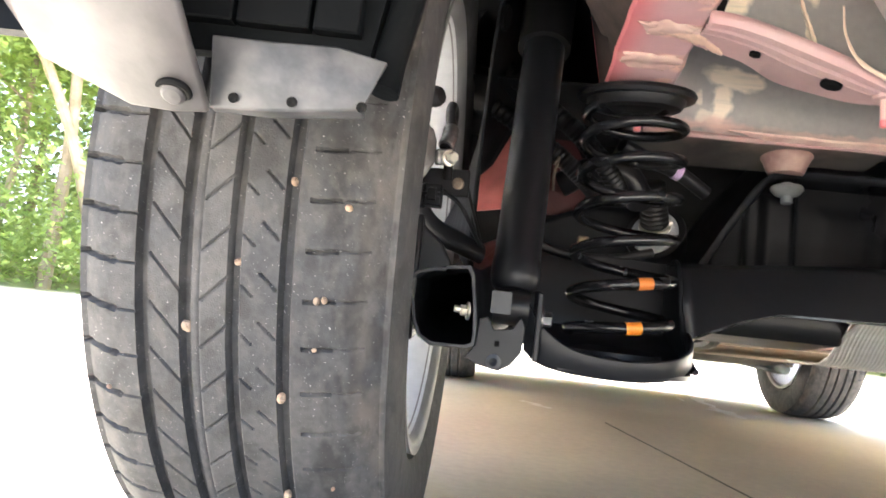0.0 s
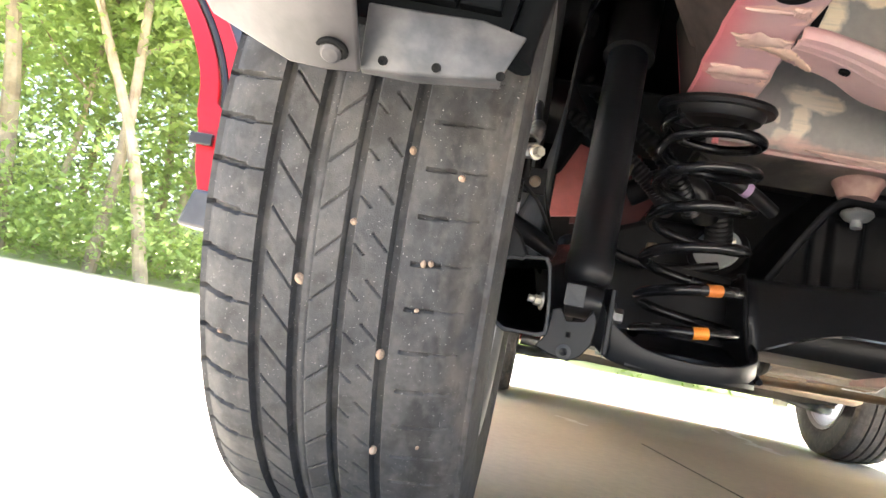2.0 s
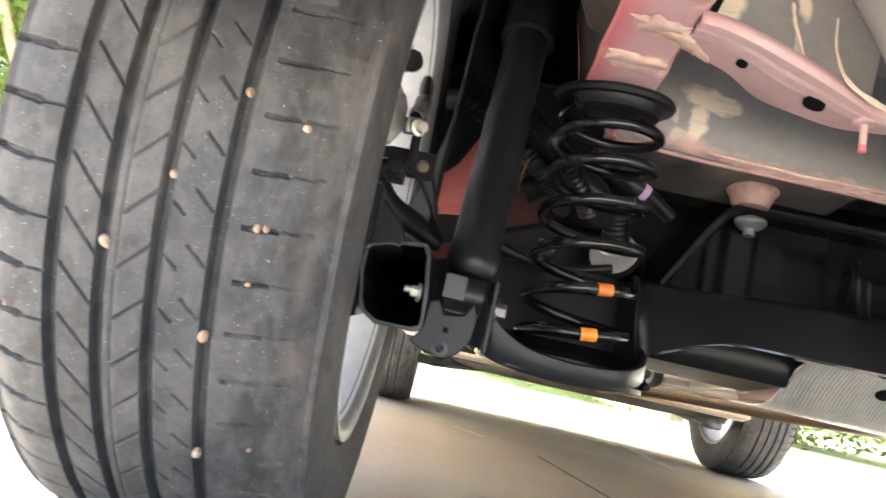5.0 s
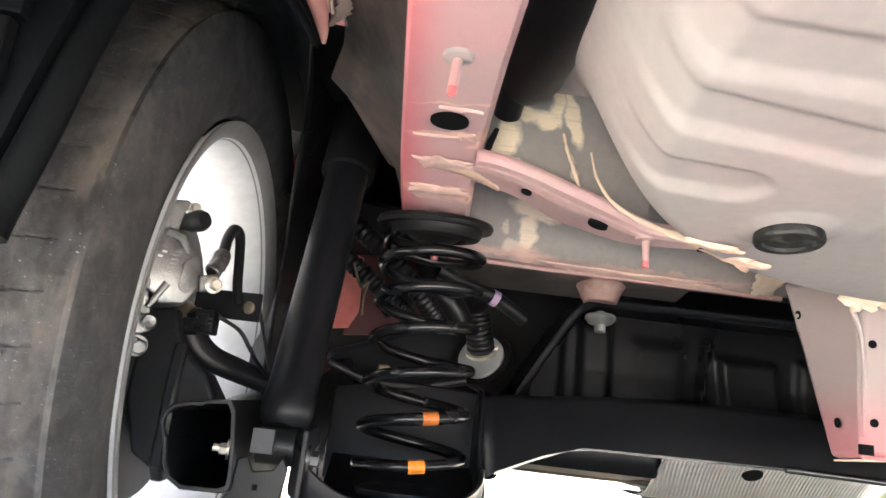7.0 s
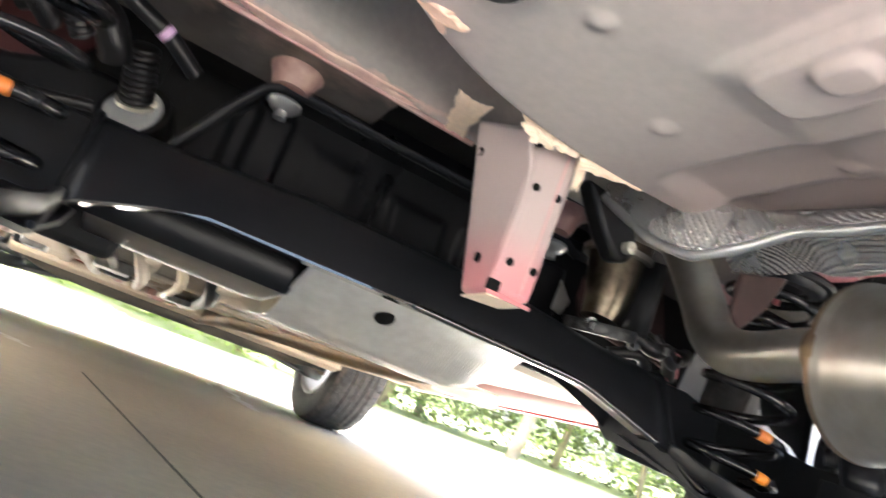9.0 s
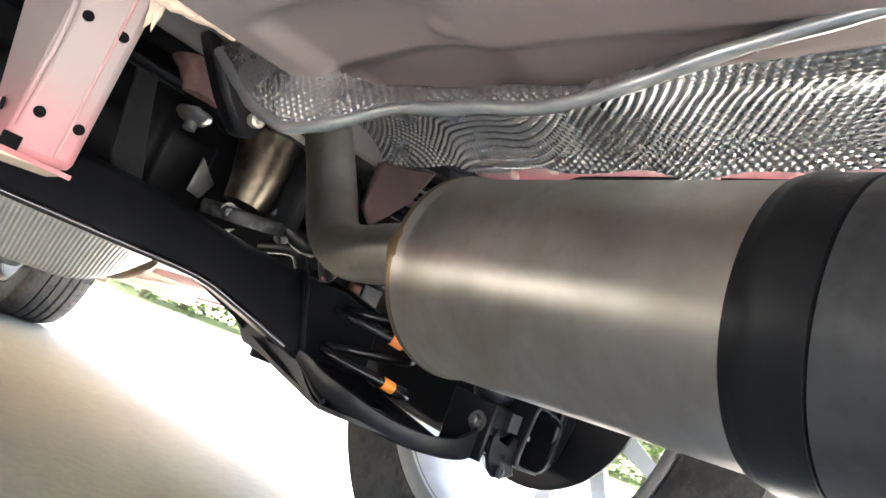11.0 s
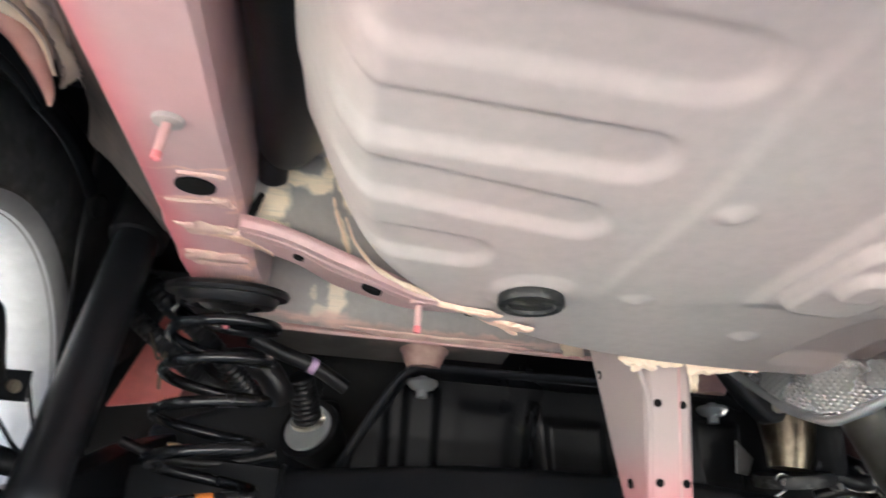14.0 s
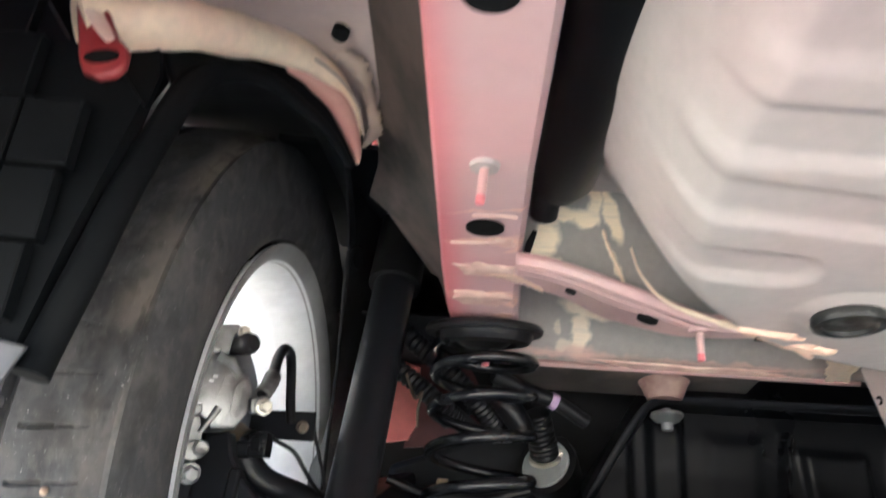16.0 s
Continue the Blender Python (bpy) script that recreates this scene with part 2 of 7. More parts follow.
BARK = material("pale_bark", (0.46, 0.37, 0.26), 0.85, second=(0.22, 0.16, 0.10), scale=3, grain=20, amount=0.7, bump=0.8, bump_scale=12, distance=0.02, random=0.3)
FELT = material("dark_underfloor_panel", (0.03, 0.028, 0.026), 0.7, second=(0.14, 0.125, 0.10), scale=4, amount=0.7)
LIPGREY = material("scuffed_grey_lip", (0.045, 0.047, 0.051), 0.38, second=(0.115, 0.111, 0.112), scale=48, amount=1.0, cover=(0.36, 0.70), speck_by=0.18, bump=0.15, bump_scale=150)
PALEFLOOR = material("pale_sealed_underfloor", (0.68, 0.63, 0.55), 0.5, second=(0.50, 0.40, 0.32), scale=7, amount=0.7, bump=0.2)
ENAMEL = material("black_spring_enamel", (0.008, 0.0085, 0.010), 0.24, second=(0.014, 0.014, 0.015), spec=0.5, scale=25, amount=0.6, bump=0.08, bump_scale=200, distance=0.0006)
GLOSSBLACK = material("glossy_black_edge", (0.010, 0.010, 0.011), 0.10, spec=1.0, coat=1.0, bump=0.0, rough_var=0.03)
SEAMCREAM = material("peach_cream_seam_sealer", (0.93, 0.75, 0.56), 0.45, second=(0.90, 0.60, 0.47), scale=18, grain=140, amount=0.7, bump=0.3, bump_scale=60, distance=0.003)
HOUSESEAL = material("dull_cream_sealer", (0.46, 0.35, 0.28), 0.5, second=(0.30, 0.23, 0.19), scale=30, amount=0.8, bump=0.4, bump_scale=90, distance=0.003)
HOUSEPAINT = material("brown_grey_wheel_house_paint", (0.44, 0.35, 0.32), 0.5, second=(0.34, 0.28, 0.25), scale=6, amount=0.7, bump=0.08)
TAN = material("dusty_tan_underbody", (0.60, 0.52, 0.41), 0.55, second=(0.40, 0.30, 0.22), scale=6, amount=0.7, bump=0.2)


def smears(m, dabs, colour, second, wobble=0.018, soft=0.30, lying=False):
    """Brushed-on smears with ragged edges on an upright sheet, or on one that faces down: each dab is (x, z or y, half width, half height, degrees, strength)."""
    n, l = m.node_tree.nodes, m.node_tree.links
    b = n["Principled BSDF"]
    old = b.inputs["Base Color"].links[0].from_socket
    co, no, off, add = (n.new("ShaderNode" + k) for k in ("TexCoord", "TexNoise", "VectorMath", "VectorMath"))
    no.inputs["Scale"].default_value, no.inputs["Detail"].default_value = 55, 5
    l.new(co.outputs["Object"], no.inputs["Vector"])
    off.operation, add.operation = "MULTIPLY_ADD", "ADD"
    off.inputs[1].default_value, off.inputs[2].default_value = (wobble,) * 3, (-wobble / 2,) * 3
    l.new(no.outputs["Color"], off.inputs[0])
    l.new(co.outputs["Object"], add.inputs[0])
    l.new(off.outputs[0], add.inputs[1])
    whole = None
    for x, z, hx, hz, turn, strength in dabs:
        mp, far, edge = (n.new("ShaderNode" + k) for k in ("Mapping", "VectorMath", "MapRange"))
        mp.vector_type, far.operation = "TEXTURE", "LENGTH"
        mp.inputs["Location"].default_value, mp.inputs["Rotation"].default_value, mp.inputs["Scale"].default_value = (x, z, 0) if lying else (x, 0, z), (0, 0, radians(turn)) if lying else (0, radians(turn), 0), (hx, hz, 1000) if lying else (hx, 1000, hz)
        l.new(add.outputs[0], mp.inputs["Vector"])
        l.new(mp.outputs[0], far.inputs[0])
        edge.inputs["From Min"].default_value, edge.inputs["From Max"].default_value, edge.inputs["To Min"].default_value, edge.inputs["To Max"].default_value = 1 - soft, 1 + soft * 0.3, strength, 0
        l.new(far.outputs["Value"], edge.inputs["Value"])
        if whole:
            top = n.new("ShaderNodeMath")
            top.operation = "MAXIMUM"
            l.new(whole, top.inputs[0])
            l.new(edge.outputs[0], top.inputs[1])
            whole = top.outputs[0]
        else:
            whole = edge.outputs[0]
    # bristle marks across the smear
    br, mp, gap, mul = (n.new("ShaderNode" + k) for k in ("TexNoise", "Mapping", "MapRange", "Math"))
    mp.inputs["Scale"].default_value = (30, 260, 30) if lying else (30, 30, 260)
    br.inputs["Scale"].default_value, br.inputs["Detail"].default_value = 1.0, 4
    l.new(co.outputs["Object"], mp.inputs["Vector"])
    l.new(mp.outputs[0], br.inputs["Vector"])
    gap.inputs["From Min"].default_value, gap.inputs["From Max"].default_value, gap.inputs["To Min"].default_value = 0.30, 0.52, 0.60
    l.new(br.outputs[0], gap.inputs["Value"])
    mul.operation = "MULTIPLY"
    l.new(whole, mul.inputs[0])
    l.new(gap.outputs[0], mul.inputs[1])
    hue, mix = n.new("ShaderNodeMix"), n.new("ShaderNodeMix")
    hue.data_type = mix.data_type = "RGBA"
    hue.inputs["A"].default_value, hue.inputs["B"].default_value = (*colour, 1), (*second, 1)
    l.new(br.outputs[0], hue.inputs["Factor"])
    l.new(mul.outputs[0], mix.inputs["Factor"])
    l.new(old, mix.inputs["A"])
    l.new(hue.outputs["Result"], mix.inputs["B"])
    l.new(mix.outputs["Result"], b.inputs["Base Color"])
    return m


def with_wave(m, scale, strength, distance, second=None, turn=(0.0, 0.0, 0.0)):
    """Adds a regular pressed pattern to a sheet material's relief."""
    t = m.node_tree
    n, l = t.nodes, t.links
    co = n.new("ShaderNodeTexCoord")
    wave = n.new("ShaderNodeTexWave")
    wave.wave_type, wave.bands_direction, wave.wave_profile = "BANDS", second or "X", "SIN"
    wave.inputs["Scale"].default_value, wave.inputs["Distortion"].default_value = scale, 0.0
    turned = n.new("ShaderNodeMapping")
    turned.inputs["Rotation"].default_value = [radians(a) for a in turn]
    l.new(co.outputs["Object"], turned.inputs["Vector"])
    l.new(turned.outputs[0], wave.inputs["Vector"])
    bp = n.new("ShaderNodeBump")
    bp.inputs["Strength"].default_value, bp.inputs["Distance"].default_value = strength, distance
    l.new(wave.outputs["Fac"], bp.inputs["Height"])
    old = n["Principled BSDF"].inputs["Normal"].links
    if old:
        l.new(old[0].from_socket, bp.inputs["Normal"])
    l.new(bp.outputs[0], n["Principled BSDF"].inputs["Normal"])
    return m


# ==== mesh building
class Build:
    """Vertices and faces of one part."""

    def __init__(self):
        self.v, self.f = [], []

    def add(self, verts, faces):
        k = len(self.v)
        self.v += [tuple(p) for p in verts]
        self.f += [tuple(i + k for i in q) for q in faces]
        return self

    def loft(self, rows, closed=True, caps=True):
        """Rows of equally many points, joined; closed: each row is a ring."""
        n = len(rows[0])
        verts = [p for r in rows for p in r]
        faces = []
        m = n if closed else n - 1
        for i in range(len(rows) - 1):
            for j in range(m):
                a, b = i * n + j, i * n + (j + 1) % n
                faces.append((a, b, b + n, a + n))
        if caps and closed:
            faces.append(tuple(range(n))[::-1])
            faces.append(tuple((len(rows) - 1) * n + j for j in range(n)))
        return self.add(verts, faces)

    def box(self, a, b):
        (x0, y0, z0), (x1, y1, z1) = a, b
        return self.loft([[(x0, y0, z), (x1, y0, z), (x1, y1, z), (x0, y1, z)] for z in (z0, z1)])

    def tube(self, path, radius, n=12, caps=True, flat=1.0):
        """A round bar along a path; radius may be one number or one for each point."""
        path = [Vector(p) for p in path]
        rads = radius if isinstance(radius, (list, tuple)) else [radius] * len(path)
        rows, side = [], None
        for i, p in enumerate(path):
            d = (path[min(i + 1, len(path) - 1)] - path[max(i - 1, 0)]).normalized()
            if side is None:
                side = d.orthogonal().normalized()
            side = (side - d * side.dot(d)).normalized()
            up = d.cross(side)
            rows.append([p + rads[i] * (math.cos(a) * side + flat * math.sin(a) * up) for a in (2 * math.pi * k / n for k in range(n))])
        return self.loft(rows, True, caps)

    def lathe(self, profile, at, axis, n=32, closed=False):
        """A profile of (along, radius) turned round an axis through at."""
        axis = Vector(axis).normalized()
        e1 = axis.orthogonal().normalized()
        e2 = axis.cross(e1)
        at = Vector(at)
        rows = [[at + axis * s + r * (math.cos(a) * e1 + math.sin(a) * e2) for a in (2 * math.pi * k / n for k in range(n))] for s, r in profile]
        return self.loft(rows, True, not closed)

    def hexbolt(self, at, axis, r, h, washer=1.6):
        self.lathe([(0, r * washer), (h * 0.25, r * washer), (h * 0.3, r * 1.2)], at, axis, 20)
        return self.lathe([(h * 0.2, r), (h, r), (h * 1.12, r * 0.75)], at, axis, 6)

    def plate(self, outline, thick):
        """An outline of 3D points, extruded by the vector thick."""
        t = Vector(thick)
        return self.loft([[Vector(p) for p in outline], [Vector(p) + t for p in outline]])

    def mirrored(self):
        b = Build()
        b.v = [(-x, y, z) for x, y, z in self.v]
        b.f = [q[::-1] for q in self.f]
        return b


def smooth_path(points, n=8):
    """A rounded path through points (Catmull-Rom)."""
    p = [Vector(q) for q in points]
    p = [2 * p[0] - p[1]] + p + [2 * p[-1] - p[-2]]
    out = []
    for i in range(1, len(p) - 2):
        for k in range(n):
            t = k / n
            out.append(0.5 * (2 * p[i] + (p[i + 1] - p[i - 1]) * t + (2 * p[i - 1] - 5 * p[i] + 4 * p[i + 1] - p[i + 2]) * t * t + (3 * p[i] - p[i - 1] - 3 * p[i + 1] + p[i + 2]) * t ** 3))
    return out + [p[-2]]


def part(name, b, mat, parent=None, label="", bevel=0.0, angle=35, solid=0.0):
    me = bpy.data.meshes.new(name)
    me.from_pydata([tuple(p) for p in b.v], [], b.f)
    bm = bmesh.new()
    bm.from_mesh(me)
    bmesh.ops.recalc_face_normals(bm, faces=bm.faces)
    bm.to_mesh(me)
    bm.free()
    me.materials.append(mat)
    me.shade_smooth()
    me.set_sharp_from_angle(angle=radians(angle))
    ob = new(name, me)
    ob.parent = parent
    if solid:
        s = ob.modifiers.new("sheet", "SOLIDIFY")
        s.thickness, s.offset = solid, 0
    if bevel:
        w = ob.modifiers.new("edges", "BEVEL")
        w.width, w.segments, w.limit_method, w.angle_limit = bevel, 2, "ANGLE", radians(40)
    if label:
        tagged(ob, label)
    return ob


def sides():
    """The car's left and right, as a switch that mirrors a part."""
    return ((-1, lambda b: b), (1, lambda b: b.mirrored()))
# ==== ground
ROAD = Build()
xs = [-400, -60, -14, -6, -3, -1.5, 0, 1.5, 3, 6, 14, 60, 400]
ROAD.loft([[(x, y, 0.0) for x in xs] for y in (-400, -60, -8, -3, -1, 0, 1, 2, 3, 5, 9, 60, 400)], closed=False)
tagged(part("ground", ROAD, CONCRETE), "pale worn concrete yard under and around the car", "ground", kind="structure")
for x0, y0, x1, y1 in ((-0.235, 1.35, 0.33, -2.6), (-7.0, 3.35, 7.0, 4.55)):
    d = Vector((x1 - x0, y1 - y0, 0)).normalized()
    s = Vector((-d.y, d.x, 0)) * 0.0025
    a, e = Vector((x0, y0, 0.004)), Vector((x1, y1, 0.004))
    tagged(part("ground_joint", Build().plate([a - s, e - s, e + s, a + s], (0, 0, 0.001)), GROUNDJOINT), "dark joint line in the concrete yard", "joint", kind="structure")


# pale ragged patches on the yard
PALEPATCH = material("pale_ground_patch", (0.80, 0.77, 0.70), 0.8, second=(0.70, 0.64, 0.54), scale=14, amount=0.6, bump=0.2)
for x0, y0, x1, y1, w, seed in ((0.425, 3.05, 0.345, 2.30, 0.030, 1), (0.345, 2.34, 0.352, 1.98, 0.045, 2), (0.29, 2.66, 0.27, 2.50, 0.02, 3), (-0.45, 1.7, -0.38, 1.55, 0.02, 4)):
    rows = []
    for i in range(25):
        u = i / 24
        x, y = x0 + (x1 - x0) * u + 0.03 * noise.noise((u * 4, seed, 1)), y0 + (y1 - y0) * u
        ww = w * math.sin(math.pi * u) ** 0.5 * (0.8 + 0.9 * noise.noise((u * 7, seed * 3.1, 2)))
        rows.append([(x - ww, y, 0.004), (x - ww * 0.3, y, 0.005), (x + ww * 0.5, y, 0.005), (x + ww, y, 0.004)])
    tagged(part("ground_patch", Build().loft(rows, closed=False), PALEPATCH), "pale patch on the concrete yard", "patch", kind="structure")


# ==== the car
car = tagged(new("car"), "red hatchback car parked on concrete, seen from below behind", "car")
AXLE_Z, TYRE_R, TRACK, BASE = 0.34, 0.34, 0.738, 2.42


def tyre_mesh(per=26, cols=193):
    """Tyre with four grooves, slanted sipes and shoulder slots, axis along x, outer side towards -x."""
    pitches = 69
    rows = pitches * per
    pitch = 2 * math.pi * TYRE_R / pitches
    tread = np.linspace(-0.096, 0.096, cols)
    z_in = [(-0.100, 0.328), (-0.1035, 0.315), (-0.105, 0.29), (-0.1045, 0.268), (-0.101, 0.248), (-0.096, 0.236), (-0.088, 0.232)]
    crown = TYRE_R - 0.0035 * (np.abs(tread) / 0.07) ** 2 - 0.006 * np.clip((np.abs(tread) - 0.075) / 0.021, 0, 1) ** 2
    prof_x = np.array([p[0] for p in z_in[::-1]] + list(tread) + [-p[0] for p in z_in])
    prof_r = np.array([p[1] for p in z_in[::-1]] + list(crown) + [p[1] for p in z_in])
    v = (np.arange(rows) / per)[:, None] * pitch
    x = prof_x[None, :]
    depth = np.zeros((rows, len(prof_x)))
    for g, w in ((-0.0547, 0.0042), (-0.0262, 0.0038), (0.0044, 0.0038), (0.0362, 0.0040)):
        depth = np.maximum(depth, 0.0068 * np.clip((w - np.abs(x - g)) / 0.0012, 0, 1))
    depth = np.maximum(depth, 0.0008 * np.clip((0.0010 - np.abs(x + 0.0172)) / 0.0009, 0, 1))
    cuts = [(-0.0505, 0.0203, -0.0285, -0.0036, -0.0001, 0.004), (0.0016, 0.0095, -0.016, -0.0076, -0.0001, 0.0030),
            (0.0085, 0.0056, 0.0164, -0.0016, -0.0001, 0.0032), (0.0203, 0.0135, 0.0312, 0.0031, -0.0001, 0.0035),
            (-0.097, 0.0142, -0.0735, 0.0112, 0.0013, 0.005), (-0.0735, 0.0112, -0.0585, 0.0105, -0.0001, 0.003),
            (0.0482, 0.0290, 0.066, 0.0302, 0.0005, 0.0032), (0.066, 0.0302, 0.085, 0.0320, 0.0001, 0.0016)]
    for x0, v0, x1, v1, w, dep in cuts:
        for k in (-1, 0, 1):
            vv = v % pitch + k * pitch
            dx, dv = x1 - x0, v1 - v0
            t = np.clip(((x - x0) * dx + (vv - v0) * dv) / (dx * dx + dv * dv), 0, 1)
            far = np.hypot(x - x0 - t * dx, vv - v0 - t * dv)
            depth = np.maximum(depth, dep * np.clip((w + 0.0009 - far) / 0.0009, 0, 1))
    depth[:, np.abs(prof_x) > 0.0965] = 0
    r = prof_r[None, :] - depth
    a = v / TYRE_R
    X = np.broadcast_to(prof_x[None, :], r.shape)
    verts = np.stack([X, -r * np.cos(a), r * np.sin(a)], -1).reshape(-1, 3)
    n = len(prof_x)
    i, j = np.meshgrid(np.arange(rows), np.arange(n - 1), indexing="ij")
    p, q = i * n + j, ((i + 1) % rows) * n + j
    faces = np.stack([p, p + 1, q + 1, q], -1).reshape(-1, 4)
    me = bpy.data.meshes.new("tyre")
    me.from_pydata(verts.tolist(), [], faces.tolist())
    me.materials.append(RUBBER)
    me.shade_smooth()
    me.set_sharp_from_angle(angle=radians(40))
    return me


def rim_build():
    """Alloy wheel: barrel open to the inner side (+x), ten twin spokes and a hub on the outer side."""
    b = Build()
    b.lathe([(0.084, 0.217), (0.090, 0.221), (0.094, 0.231), (0.097, 0.231), (0.0965, 0.222), (0.088, 0.214), (0.06, 0.206), (0.01, 0.196),
             (-0.05, 0.199), (-0.086, 0.213), (-0.095, 0.220), (-0.0965, 0.231), (-0.093, 0.232), (-0.088, 0.219), (-0.05, 0.206), (0.01, 0.203), (0.06, 0.212), (0.084, 0.217)], (0, 0, 0), (1, 0, 0), 72, closed=True)
    return b


def spoke_build():
    rows = []
    for r, w, x0, x1 in ((0.062, 0.016, -0.066, -0.086), (0.12, 0.011, -0.070, -0.090), (0.18, 0.012, -0.072, -0.092), (0.208, 0.018, -0.066, -0.092)):
        rows.append([(x0, r, w), (x1, r, w * 0.6), (x1, r, -w * 0.6), (x0, r, -w)])
    return Build().loft(rows)


LIPALLOY = material("dull_grey_rim_lip", (0.34, 0.335, 0.33), 0.4, metal=0.2, second=(0.22, 0.21, 0.20), scale=12, amount=0.6)
TYRE = tyre_mesh()
TYRE_FAR = tyre_mesh(10, 73)
rim_ob = part("wheel", rim_build(), WHITEMETAL, car, "silver alloy wheel with ten spokes")
RIM = rim_ob.data
bpy.data.objects.remove(rim_ob)
lip_ob = part("rim_lip", Build().lathe([(0.083, 0.2165), (0.091, 0.2195), (0.0945, 0.2275), (0.0975, 0.2318), (0.099, 0.2318), (0.0985, 0.2255), (0.094, 0.2175), (0.084, 0.2125), (0.083, 0.2165)], (0, 0, 0), (1, 0, 0), 72, closed=True), LIPALLOY, car)
LIP = lip_ob.data
bpy.data.objects.remove(lip_ob)
spoke_ob = part("spoke", spoke_build(), WHITEMETAL, car, bevel=0.0)
SPOKE = spoke_ob.data
bpy.data.objects.remove(spoke_ob)
cap_ob = part("hub_cap", Build().lathe([(-0.062, 0.0), (-0.062, 0.045), (-0.066, 0.075), (-0.076, 0.08), (-0.086, 0.07), (-0.088, 0.0)], (0, 0, 0), (1, 0, 0), 40), WHITEMETAL, car)
CAP = cap_ob.data
bpy.data.objects.remove(cap_ob)
for side, y, name in ((-1, 0.0, "rear_wheel"), (1, 0.0, "rear_wheel"), (-1, BASE, "front_wheel"), (1, BASE, "front_wheel")):
    w = new(name, RIM)
    w.parent = car
    turn = 0 if side < 0 else 180
    w.matrix_local = pose(side * TRACK, y, AXLE_Z, 7 if y == 0 else 31, 0, turn)
    tagged(w, "silver alloy wheel with ten spokes")
    ty = new("tyre", TYRE if side < 0 and y == 0 else TYRE_FAR)
    ty.parent = w
    tagged(ty, "dusty black rubber tyre with four grooves")
    ty.matrix_local = pose(0, 0, 0, -7, 0, 0)
    new("hub_cap", CAP).parent = w
    new("rim_lip", LIP).parent = w
    for k in range(10):
        sp = new("spoke", SPOKE)
        sp.parent = w
        sp.matrix_local = pose(0, 0, 0, 36 * k, 0, 0)

# rear suspension, built for the left and mirrored
COIL_FRONTS = (0.256, 0.302, 0.348, 0.394, 0.437, 0.476, 0.502)      # height of each turn where it faces the car's tail


def coil(cx, cy, r, wire):
    """A spring wire that rises turn by turn through COIL_FRONTS, with its cut end on the outer side."""
    first, last = -0.32, 5.85
    n = int((last - first) * 44)
    pts = []
    for i in range(n + 1):
        k = first + (last - first) * i / n
        a = -math.pi / 2 + 2 * math.pi * k
        z = float(np.interp(k, range(-1, 7), (0.238,) + COIL_FRONTS))
        pts.append((cx + r * math.cos(a), cy + r * math.sin(a), z))
    return pts, wire


